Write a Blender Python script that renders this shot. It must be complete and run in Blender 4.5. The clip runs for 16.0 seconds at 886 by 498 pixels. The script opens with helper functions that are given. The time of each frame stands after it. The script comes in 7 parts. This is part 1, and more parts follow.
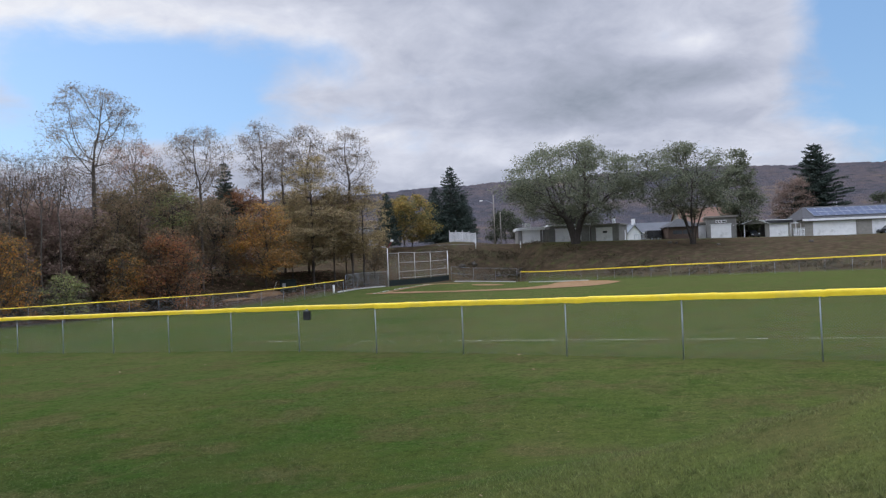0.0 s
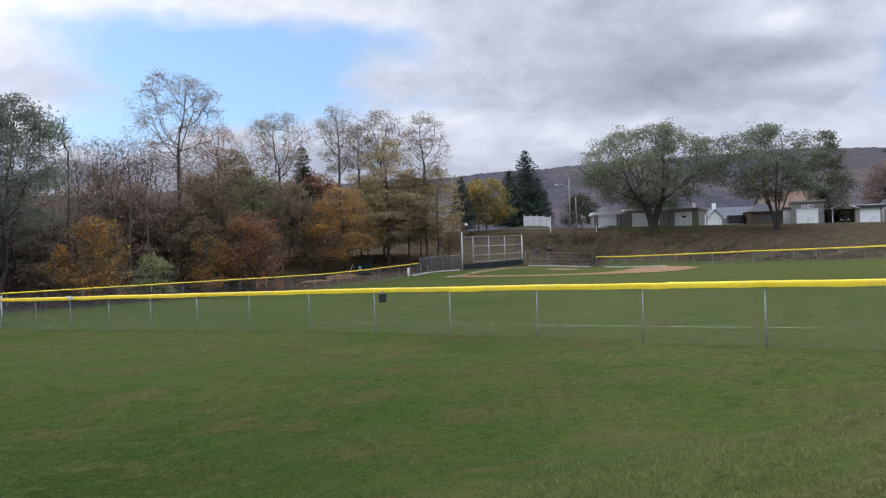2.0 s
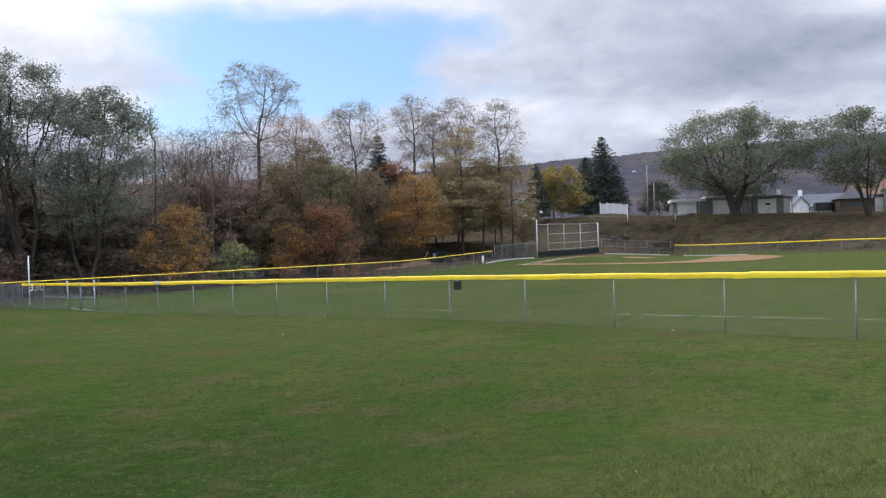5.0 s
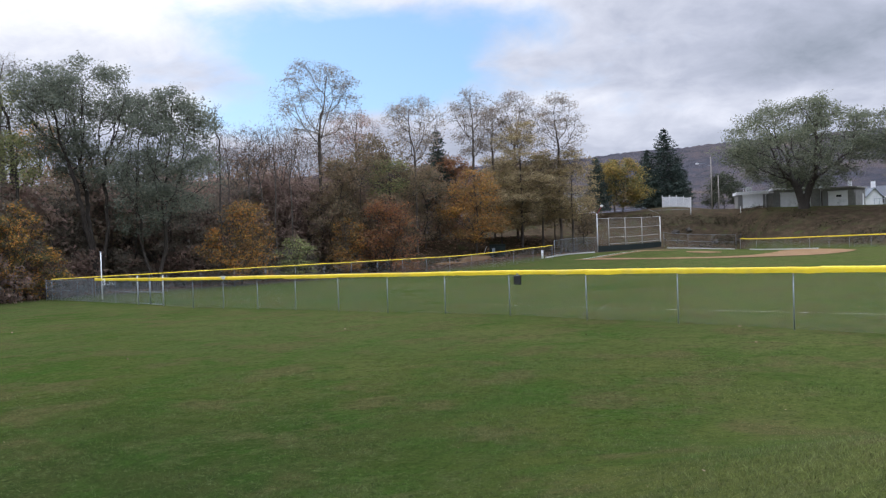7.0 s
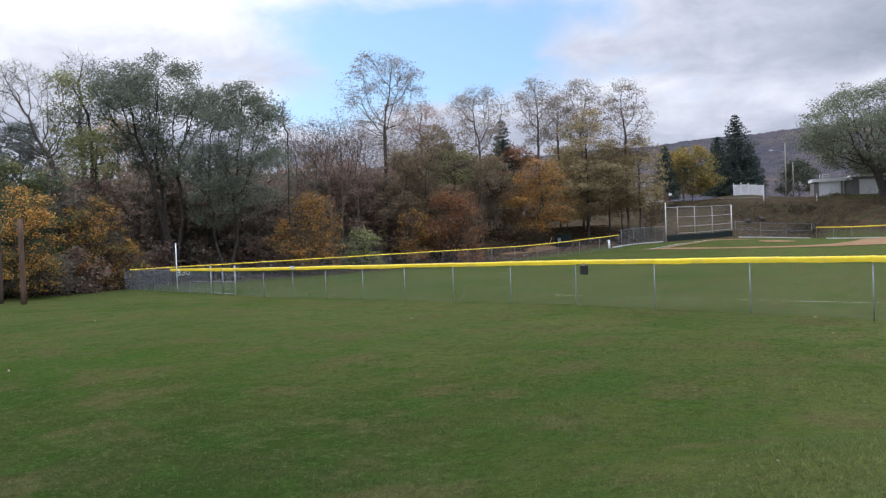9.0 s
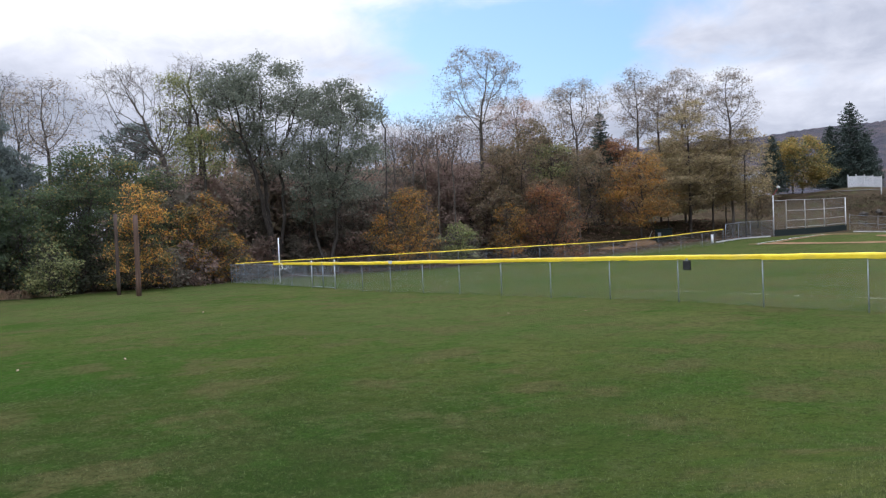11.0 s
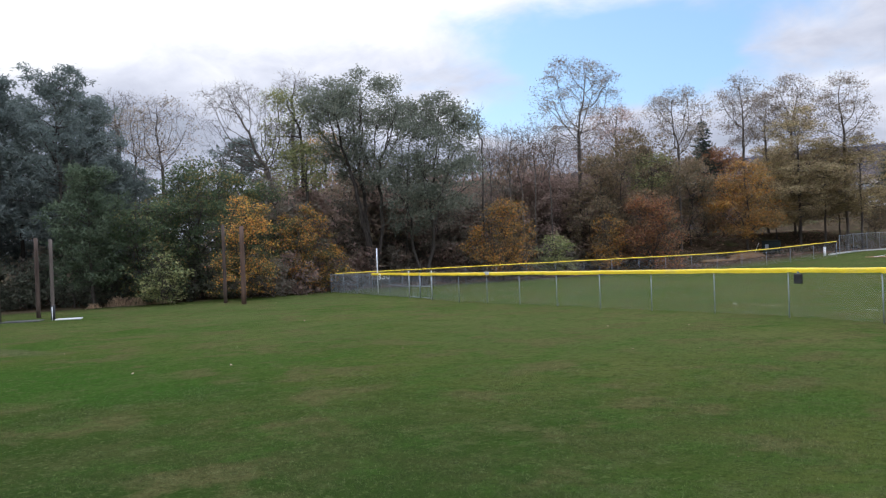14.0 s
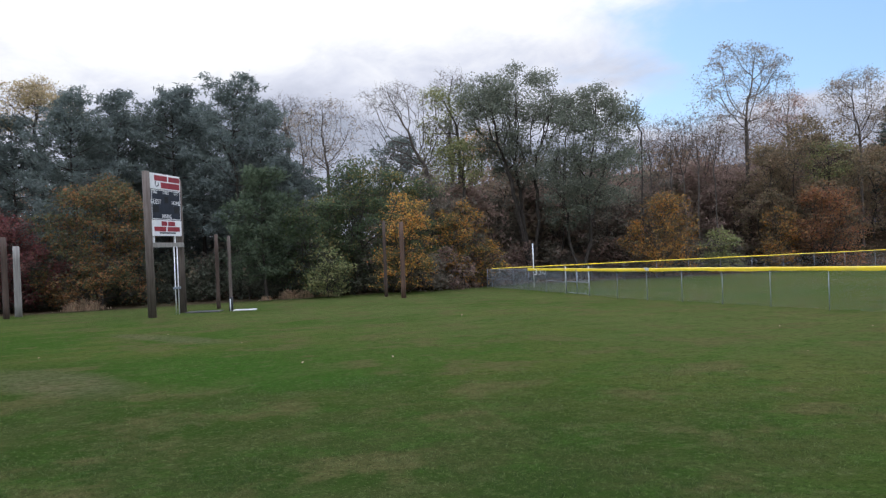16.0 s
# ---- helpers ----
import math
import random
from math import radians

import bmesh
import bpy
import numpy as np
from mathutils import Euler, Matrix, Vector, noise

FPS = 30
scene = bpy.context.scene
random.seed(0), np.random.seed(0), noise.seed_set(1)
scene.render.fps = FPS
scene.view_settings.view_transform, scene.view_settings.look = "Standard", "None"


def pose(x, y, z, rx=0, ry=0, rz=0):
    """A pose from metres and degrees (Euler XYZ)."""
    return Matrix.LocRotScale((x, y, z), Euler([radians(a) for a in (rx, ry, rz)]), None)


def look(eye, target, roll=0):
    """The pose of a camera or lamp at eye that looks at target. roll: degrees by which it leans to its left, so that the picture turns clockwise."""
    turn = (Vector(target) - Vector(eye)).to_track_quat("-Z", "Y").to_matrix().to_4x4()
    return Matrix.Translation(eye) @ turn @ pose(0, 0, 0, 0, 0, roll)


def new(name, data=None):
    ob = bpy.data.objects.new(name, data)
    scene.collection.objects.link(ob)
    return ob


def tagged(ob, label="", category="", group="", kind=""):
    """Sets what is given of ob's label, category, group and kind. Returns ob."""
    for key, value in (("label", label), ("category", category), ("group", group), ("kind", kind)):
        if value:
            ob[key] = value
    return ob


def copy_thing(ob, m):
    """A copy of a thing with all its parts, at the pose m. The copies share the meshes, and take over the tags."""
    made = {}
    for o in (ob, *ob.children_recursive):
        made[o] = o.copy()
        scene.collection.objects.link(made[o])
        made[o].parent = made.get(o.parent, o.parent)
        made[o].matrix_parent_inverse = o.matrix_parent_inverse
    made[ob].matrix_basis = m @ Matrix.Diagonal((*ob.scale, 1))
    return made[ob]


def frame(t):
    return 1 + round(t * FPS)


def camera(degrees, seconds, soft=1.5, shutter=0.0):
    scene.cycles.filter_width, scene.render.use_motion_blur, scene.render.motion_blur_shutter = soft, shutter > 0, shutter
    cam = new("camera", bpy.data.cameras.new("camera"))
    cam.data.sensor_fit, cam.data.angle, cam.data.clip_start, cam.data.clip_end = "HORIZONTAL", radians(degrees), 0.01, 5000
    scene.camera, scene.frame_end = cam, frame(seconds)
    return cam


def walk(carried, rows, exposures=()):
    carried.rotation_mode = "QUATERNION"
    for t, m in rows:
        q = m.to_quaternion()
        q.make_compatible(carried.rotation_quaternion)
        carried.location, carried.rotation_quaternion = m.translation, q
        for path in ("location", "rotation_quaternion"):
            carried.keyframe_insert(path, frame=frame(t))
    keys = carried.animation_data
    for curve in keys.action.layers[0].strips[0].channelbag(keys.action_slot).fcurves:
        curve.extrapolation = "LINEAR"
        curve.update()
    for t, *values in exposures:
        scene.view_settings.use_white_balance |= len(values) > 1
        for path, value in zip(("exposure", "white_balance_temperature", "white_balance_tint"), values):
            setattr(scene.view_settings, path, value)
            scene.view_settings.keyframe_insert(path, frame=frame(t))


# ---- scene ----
# ---- camera and walk ----
H_EYE = 2.6
cam = camera(57.81, 16.0, soft=1.3)
ROWS = [
    (0.0, 0.000, 0.000, 0.000, -0.00, 1.13, -2.31),
    (0.5, -0.010, -0.008, -0.001, 1.45, 1.06, -2.12),
    (1.0, -0.016, 0.003, -0.000, 2.85, 0.81, -1.94),
    (1.5, -0.029, -0.003, -0.009, 4.30, 0.47, -1.80),
    (2.0, -0.027, 0.002, -0.001, 5.32, 0.17, -1.86),
    (2.5, -0.025, 0.019, 0.005, 6.06, -0.32, -1.97),
    (3.0, -0.031, 0.013, -0.004, 6.69, -0.65, -2.07),
    (3.5, -0.043, 0.007, -0.001, 7.48, -0.64, -1.85),
    (4.0, -0.046, 0.009, -0.004, 8.48, -0.61, -1.70),
    (6.5, -0.083, -0.028, 0.009, 13.93, -0.65, -1.89),
    (7.0, -0.087, -0.007, 0.007, 14.85, -0.80, -1.91),
    (7.5, -0.094, -0.004, -0.001, 15.19, -1.05, -1.80),
    (8.0, -0.096, -0.011, 0.002, 15.80, -1.26, -1.83),
    (8.5, -0.101, -0.029, 0.006, 17.51, -1.40, -2.12),
    (9.0, -0.100, -0.105, -0.005, 19.49, -1.32, -2.20),
    (9.5, -0.121, -0.051, 0.007, 21.41, -1.24, -2.13),
    (10.0, -0.145, -0.035, -0.009, 23.11, -1.34, -2.17),
    (12.5, -0.188, -0.002, -0.012, 29.83, -1.30, -2.24),
    (13.0, -0.197, -0.006, -0.011, 30.42, -1.22, -2.16),
    (13.5, -0.209, -0.012, -0.007, 31.26, -0.85, -2.19),
    (14.0, -0.247, 0.029, -0.021, 33.14, -0.36, -2.15),
    (14.5, -0.278, 0.075, -0.035, 36.08, -0.04, -2.12),
    (15.0, -0.291, 0.104, -0.043, 39.63, -0.12, -1.91),
    (15.5, -0.295, 0.008, -0.029, 42.45, -0.20, -2.03),
    (16.0, -0.279, -0.013, -0.014, 44.21, -0.28, -2.24),
]
walk(cam, [(t, pose(x, y, H_EYE + z, 90 + pitch, 0, yaw) @ pose(0, 0, 0, 0, 0, roll)) for t, x, y, z, yaw, pitch, roll in ROWS],
     [(0.0, 0.04), (2.0, 0.18), (4.0, 0.26), (7.0, 0.24), (10.0, 0.30), (13.0, 0.35), (14.5, 0.22), (16.0, 0.18)])

# ---- world and sun ----
SUN_YAW, SUN_EL = 62.0, 32.0


def heading(yaw, el):
    """Unit vector at yaw degrees to the left of +y and el degrees up."""
    a, e = radians(yaw), radians(el)
    return (-math.sin(a) * math.cos(e), math.cos(a) * math.cos(e), math.sin(e))


class Nodes:
    """Small helper to write node trees in one line a node."""

    def __init__(self, tree):
        self.tree = tree
        tree.nodes.clear()

    def add(self, kind, **inputs):
        node = self.tree.nodes.new(kind)
        for key, value in inputs.items():
            self.put(node, key, value)
        return node

    def put(self, node, key, value):
        name = key.replace("_", " ")
        slot = None
        if key[0] == "i" and key[1:].isdigit():
            slot = node.inputs[int(key[1:])]
        else:
            for s in node.inputs:
                if s.name.lower() == name.lower() and s.enabled:
                    slot = s
                    break
        if isinstance(value, bpy.types.NodeSocket):
            self.tree.links.new(value, slot)
        else:
            slot.default_value = value

    def math(self, op, a, b=0.0, c=0.0, clamp=False):
        node = self.tree.nodes.new("ShaderNodeMath")
        node.operation, node.use_clamp = op, clamp
        for i, v in enumerate((a, b, c)):
            if isinstance(v, bpy.types.NodeSocket):
                self.tree.links.new(v, node.inputs[i])
            else:
                node.inputs[i].default_value = v
        return node.outputs[0]

    def vmath(self, op, a, b=(0, 0, 0), out=0):
        node = self.tree.nodes.new("ShaderNodeVectorMath")
        node.operation = op
        for i, v in enumerate((a, b)):
            if isinstance(v, bpy.types.NodeSocket):
                self.tree.links.new(v, node.inputs[i])
            else:
                node.inputs[i].default_value = v
        return node.outputs[out]

    def noise(self, vec, scale, detail=5.0, rough=0.55, lac=2.0, dist=0.0):
        return self.add("ShaderNodeTexNoise", Vector=vec, Scale=scale, Detail=detail, Roughness=rough, Lacunarity=lac, Distortion=dist).outputs[0]

    def ramp(self, fac, stops, mode="LINEAR"):
        node = self.add("ShaderNodeValToRGB", Fac=fac)
        node.color_ramp.interpolation = mode
        el = node.color_ramp.elements
        while len(el) < len(stops):
            el.new(0.5)
        for e, (p, c) in zip(el, stops):
            e.position, e.color = p, (*c, 1) if len(c) == 3 else c
        return node.outputs[0]

    def mix(self, fac, a, b, blend="MIX"):
        node = self.tree.nodes.new("ShaderNodeMix")
        node.data_type, node.blend_type = "RGBA", blend
        for i, v in ((0, fac), (6, a), (7, b)):
            if isinstance(v, bpy.types.NodeSocket):
                self.tree.links.new(v, node.inputs[i])
            else:
                node.inputs[i].default_value = (*v, 1) if isinstance(v, tuple) and len(v) == 3 else v
        return node.outputs[2]

    def step(self, v, lo, hi):
        node = self.tree.nodes.new("ShaderNodeMapRange")
        node.interpolation_type = "SMOOTHSTEP"
        self.put(node, "Value", v)
        self.put(node, "From_Min", float(lo))
        self.put(node, "From_Max", float(hi))
        return node.outputs[0]


def build_world():
    world = bpy.data.worlds.new("autumn_sky")
    scene.world = world
    world.use_nodes = True
    n = Nodes(world.node_tree)
    d = n.add("ShaderNodeTexCoord").outputs["Generated"]
    sep = n.add("ShaderNodeSeparateXYZ", Vector=d)
    x, y, z = sep.outputs
    air = n.add("ShaderNodeTexSky")
    air.sky_type, air.sun_disc = "NISHITA", False
    air.sun_elevation, air.sun_rotation = radians(SUN_EL), radians(-SUN_YAW)
    air.air_density, air.dust_density, air.ozone_density = 1.0, 0.6, 1.5
    sky = air.outputs[0]
    sky = n.mix(0.5, n.mix(1.0, sky, (0.117, 0.130, 0.150), "MULTIPLY"), (0.30, 0.52, 0.86))
    # cloud deck, seen in perspective: the higher the view, the larger the clouds
    k = n.math("DIVIDE", 1.0, n.math("ADD", n.math("MAXIMUM", z, 0.0), 0.34))
    p = n.add("ShaderNodeCombineXYZ", X=n.math("MULTIPLY", x, k), Y=n.math("MULTIPLY", y, k), Z=0.35).outputs[0]
    big = n.noise(p, 1.2, 4.0, 0.5)
    fine = n.noise(p, 3.8, 7.0, 0.58, dist=0.25)
    cover = n.math("ADD", n.math("MULTIPLY", big, 0.75), n.math("MULTIPLY", fine, 0.45))

    def patch(yaw, el, wide, tall):
        """1 in the middle of a patch of sky, falling to 0 at its rim; wide and tall in degrees."""
        a = heading(yaw, 0)
        side = (-a[1], a[0], 0)
        along = n.math("ARCTAN2", n.vmath("DOT_PRODUCT", d, side, 1), n.vmath("DOT_PRODUCT", d, a, 1))
        up = n.math("ARCSINE", z)
        u = n.math("DIVIDE", along, radians(wide))
        v = n.math("DIVIDE", n.math("SUBTRACT", up, radians(el)), radians(tall))
        r = n.math("ADD", n.math("MULTIPLY", u, u), n.math("MULTIPLY", v, v))
        return n.math("EXPONENT", n.math("MULTIPLY", r, -1.0))

    for yaw, el, wide, tall, w in ((21, 12.2, 7.0, 3.2, 0.42), (12, 14.5, 6.0, 2.2, 0.18), (27, 8.0, 5.0, 2.4, 0.2), (-31, 13, 6.5, 7.5, 0.45), (19, 24, 9, 4, 0.3)):
        cover = n.math("SUBTRACT", cover, n.math("MULTIPLY", patch(yaw, el, wide, tall), w))
    for yaw, el, wide, tall, w in ((-8, 12, 13, 5, 0.18), (55, 12, 18, 9, 0.25), (2, 20, 30, 3.5, 0.15), (20, 5.5, 30, 2.0, 0.16)):
        cover = n.math("ADD", cover, n.math("MULTIPLY", patch(yaw, el, wide, tall), w))
    amount = n.step(cover, 0.42, 0.62)
    # thick parts of the deck are grey below, thin rims and parts towards the sun are white
    shade = n.math("ADD", n.math("MULTIPLY", n.noise(p, 2.6, 5.0, 0.55, dist=0.3), 0.62), n.math("MULTIPLY", n.noise(p, 7.0, 8.0, 0.62, dist=0.5), 0.46))
    rim = n.math("SUBTRACT", 1.0, n.step(cover, 0.56, 0.86))
    glow = n.math("ADD", n.math("MULTIPLY", patch(64, 18, 26, 9), 1.7), n.math("MULTIPLY", patch(38, 19, 22, 6), 0.6))
    for yaw, el, wide, tall, w in ((6, 9.3, 4, 0.9, 0.5), (-19, 10.6, 4.5, 0.8, 0.6), (-18.5, 14.2, 1.6, 0.8, 0.6), (-6, 7.4, 18, 1.5, 0.35), (32, 9.3, 6, 1.2, 0.4), (10, 17, 16, 1.6, 0.25)):
        glow = n.math("ADD", glow, n.math("MULTIPLY", patch(yaw, el, wide, tall), w))
    dark = n.math("ADD", n.math("MULTIPLY", patch(-11, 11.2, 12, 2.2), 0.24), n.math("MULTIPLY", patch(58, 8.5, 10, 2.5), 0.35))
    v = n.math("SUBTRACT", n.math("ADD", n.math("MULTIPLY", shade, 1.0), n.math("ADD", n.math("MULTIPLY", glow, 0.5), n.math("MULTIPLY", rim, 0.26))), n.math("ADD", dark, 0.25))
    cloud = n.ramp(v, ((0.10, (0.27, 0.31, 0.39)), (0.42, (0.45, 0.485, 0.60)), (0.70, (0.67, 0.70, 0.81)), (1.0, (0.97, 0.98, 1.0))))
    # overhead the deck is thin and bright
    lift = n.math("ADD", 1.0, n.math("MULTIPLY", n.step(z, 0.33, 0.7), 3.5))
    cloud = n.vmath("SCALE", cloud)
    n.tree.links.new(lift, cloud.node.inputs["Scale"])
    col = n.mix(amount, sky, cloud)
    bg = n.add("ShaderNodeBackground", Color=col, Strength=1.0)
    out = n.add("ShaderNodeOutputWorld")
    n.tree.links.new(bg.outputs[0], out.inputs[0])


build_world()
sun_data = bpy.data.lights.new("sun", "SUN")
sun_data.energy, sun_data.angle, sun_data.color = 0.7, radians(20), (1.0, 0.95, 0.88)
sun = new("sun", sun_data)
sun.matrix_world = look((0, 0, 60), Vector((0, 0, 60)) - Vector(heading(SUN_YAW, SUN_EL)))

# ---- materials ----
MATS = {}


def material(name, c1, c2, scale=6.0, rough=0.8, bump=0.15, metal=0.0, island=0.0, c3=None, spec=0.35, big=0.25, stretch=(1, 1, 1), dist=0.01, each=0.0):
    """Two-scale noise colour between c1 and c2 (c3: stains), with relief. island: hue and value change leaf by leaf; each: object by object."""
    if name in MATS:
        return MATS[name]
    m = bpy.data.materials.new(name)
    m.use_nodes = True
    n = Nodes(m.node_tree)
    co = n.add("ShaderNodeTexCoord").outputs["Object"]
    co = n.vmath("MULTIPLY", co, stretch)
    a = n.noise(co, scale, 6.0, 0.6)
    b = n.noise(co, scale * 0.13, 3.0, 0.5)
    col = n.mix(n.step(a, 0.3, 0.7), c1, c2)
    if c3:
        col = n.mix(n.step(n.noise(co, scale * 0.4, 7.0, 0.65), 0.52, 0.72), col, c3)
    val = n.math("ADD", 1.0 - big * 0.5, n.math("MULTIPLY", b, big))
    hue = 0.5
    if island:
        rnd = n.add("ShaderNodeNewGeometry").outputs["Random Per Island"]
        val = n.math("MULTIPLY", val, n.math("ADD", 1.0 - island * 0.5, n.math("MULTIPLY", rnd, island)))
        hue = n.math("ADD", 0.5 - island * 0.03, n.math("MULTIPLY", n.math("FRACT", n.math("MULTIPLY", rnd, 7.31)), island * 0.06))
    if each:
        rnd = n.add("ShaderNodeObjectInfo").outputs["Random"]
        val = n.math("MULTIPLY", val, n.math("ADD", 1.0 - each * 0.5, n.math("MULTIPLY", rnd, each)))
        hue = n.math("ADD", hue, n.math("MULTIPLY", n.math("SUBTRACT", n.math("FRACT", n.math("MULTIPLY", rnd, 5.7)), 0.5), each * 0.05))
    col = n.add("ShaderNodeHueSaturation", Hue=hue, Value=val, Color=col).outputs[0]
    bs = n.add("ShaderNodeBsdfPrincipled", Base_Color=col, Roughness=rough, Metallic=metal)
    n.put(bs, "Specular_IOR_Level", spec)
    if bump:
        h = n.math("ADD", a, n.math("MULTIPLY", n.noise(co, scale * 5.0, 3.0), 0.4))
        n.put(bs, "Normal", n.add("ShaderNodeBump", Height=h, Strength=bump, Distance=dist).outputs[0])
    out = n.add("ShaderNodeOutputMaterial")
    n.tree.links.new(bs.outputs[0], out.inputs[0])
    MATS[name] = m
    return m


def leaf_material(name, c1, c2, island=0.28, thin=0.45, scale=0.5, lo=0.3, hi=0.7, gain=2.0):
    """Foliage: clumps vary over the crown, each leaf by itself; a share of the light comes through."""
    if name in MATS:
        return MATS[name]
    m = bpy.data.materials.new(name)
    m.use_nodes = True
    n = Nodes(m.node_tree)
    # gain and the extra blue put the wood's pale haze into the leaf colours
    c1, c2 = (c1[0] * gain, c1[1] * gain, c1[2] * gain * 1.12), (c2[0] * gain, c2[1] * gain, c2[2] * gain * 1.12)
    co = n.add("ShaderNodeTexCoord").outputs["Object"]
    rnd = n.add("ShaderNodeNewGeometry").outputs["Random Per Island"]
    obr = n.add("ShaderNodeObjectInfo").outputs["Random"]
    f = n.math("ADD", n.math("MULTIPLY", n.noise(co, scale, 3.0), 1.0), n.math("MULTIPLY", n.math("SUBTRACT", rnd, 0.5), 0.5))
    col = n.mix(n.step(f, lo, hi), c1, c2)
    val = n.math("MULTIPLY", n.math("ADD", 1.0 - island * 0.5, n.math("MULTIPLY", n.math("FRACT", n.math("MULTIPLY", rnd, 13.7)), island)),
                 n.math("ADD", 0.88, n.math("MULTIPLY", obr, 0.24)))
    hue = n.math("ADD", 0.48, n.math("MULTIPLY", n.math("FRACT", n.math("MULTIPLY", rnd, 7.31)), 0.04))
    col = n.add("ShaderNodeHueSaturation", Hue=hue, Value=val, Color=col).outputs[0]
    bs = n.add("ShaderNodeBsdfPrincipled", Base_Color=col, Roughness=0.85)
    n.put(bs, "Specular_IOR_Level", 0.06)
    tr = n.add("ShaderNodeBsdfTranslucent", Color=col)
    mx = n.add("ShaderNodeMixShader", Fac=thin)
    n.tree.links.new(bs.outputs[0], mx.inputs[1])
    n.tree.links.new(tr.outputs[0], mx.inputs[2])
    out = n.add("ShaderNodeOutputMaterial")
    n.tree.links.new(mx.outputs[0], out.inputs[0])
    MATS[name] = m
    return m


GALV = material("galvanised_steel", (0.22, 0.25, 0.29), (0.32, 0.35, 0.39), 9, 0.5, 0.05, 0.3, spec=0.4)
PALESTEEL = material("pale_weathered_steel", (0.42, 0.42, 0.41), (0.55, 0.55, 0.53), 6, 0.6, 0.05, spec=0.2)
WIRE = material("chain_link_wire", (0.17, 0.19, 0.20), (0.25, 0.27, 0.28), 4, 0.5, 0.0, 0.3)
YELLOW = material("yellow_plastic_cap", (0.74, 0.53, 0.02), (0.82, 0.62, 0.035), 3, 0.45, 0.03, c3=(0.66, 0.50, 0.06), each=0.10)
BARK = material("grey_brown_bark", (0.040, 0.033, 0.028), (0.078, 0.066, 0.056), 7, 0.9, 0.6, stretch=(1, 1, 0.3), dist=0.03)
BARK_MID = material("mid_grey_bark", (0.072, 0.060, 0.050), (0.125, 0.106, 0.090), 7, 0.9, 0.5, stretch=(1, 1, 0.3), dist=0.03)
OLDWOOD = material("weathered_timber", (0.050, 0.034, 0.027), (0.090, 0.062, 0.047), 9, 0.85, 0.4, stretch=(1, 1, 0.08), dist=0.01)
REDWOOD = material("red_brown_timber", (0.078, 0.046, 0.033), (0.130, 0.080, 0.056), 9, 0.85, 0.4, stretch=(1, 1, 0.08), dist=0.01)
GREYWOOD = material("silvered_timber", (0.19, 0.18, 0.165), (0.30, 0.285, 0.26), 9, 0.85, 0.4, stretch=(1, 1, 0.08), dist=0.01)
MIDWOOD = material("grey_brown_timber", (0.085, 0.066, 0.055), (0.150, 0.124, 0.106), 9, 0.85, 0.4, stretch=(1, 1, 0.08), dist=0.01)
WHITE = material("white_paint", (0.72, 0.73, 0.74), (0.82, 0.82, 0.82), 2.5, 0.5, 0.03)
BLACK = material("black_vinyl", (0.012, 0.013, 0.014), (0.03, 0.03, 0.032), 4, 0.55, 0.1)


# ---- mesh helpers ----
def part(name, bm, mat, parent=None, label="", kind=""):
    """Links a bmesh as one mesh object under a thing or under a part."""
    me = bpy.data.meshes.new(name)
    bm.normal_update()
    bm.to_mesh(me)
    bm.free()
    return mesh_part(name, me, mat, parent, label, kind)


def mesh_part(name, me, mat, parent=None, label="", kind=""):
    if mat and not me.materials:
        me.materials.append(mat)
    ob = new(name, me)
    if parent is not None:
        ob.parent = parent
    return tagged(ob, label, kind=kind)


def thing(name, label, category, group="", kind="", at=None):
    ob = new(name)
    if at is not None:
        ob.matrix_world = at if isinstance(at, Matrix) else Matrix.Translation(at)
    return tagged(ob, label, category, group, kind)


def add_box(bm, x0, x1, y0, y1, z0, z1, m=None, bevel=0.0):
    r = bmesh.ops.create_cube(bm, size=1.0)
    mm = Matrix.Translation(((x0 + x1) / 2, (y0 + y1) / 2, (z0 + z1) / 2)) @ Matrix.Diagonal((abs(x1 - x0), abs(y1 - y0), abs(z1 - z0), 1))
    bmesh.ops.transform(bm, matrix=(m @ mm) if m is not None else mm, verts=r["verts"])
    if bevel:
        edges = list({e for v in r["verts"] for e in v.link_edges})
        bmesh.ops.bevel(bm, geom=edges, offset=bevel, segments=1, affect="EDGES", profile=0.5)
    return bm


def box(x0, x1, y0, y1, z0, z1, m=None, bevel=0.0):
    return add_box(bmesh.new(), x0, x1, y0, y1, z0, z1, m, bevel)


def add_tube(bm, pts, radii, sides=8, cap=True):
    """A tapered tube along points."""
    pts = [Vector(p) for p in pts]
    rings = []
    for i, p in enumerate(pts):
        d = (pts[min(i + 1, len(pts) - 1)] - pts[max(i - 1, 0)]).normalized()
        a = d.cross(Vector((0, 0, 1)) if abs(d.z) < 0.9 else Vector((1, 0, 0))).normalized()
        b = d.cross(a)
        r = radii[i] if isinstance(radii, (list, tuple)) else radii
        rings.append([bm.verts.new(p + (a * math.cos(2 * math.pi * k / sides) + b * math.sin(2 * math.pi * k / sides)) * r) for k in range(sides)])
    for u, v in zip(rings, rings[1:]):
        for k in range(sides):
            bm.faces.new((u[k], v[k], v[(k + 1) % sides], u[(k + 1) % sides])).smooth = True
    if cap:
        bm.faces.new(rings[0])
        bm.faces.new(list(reversed(rings[-1])))
    return bm


def tube(pts, radii, sides=8):
    return add_tube(bmesh.new(), pts, radii, sides)


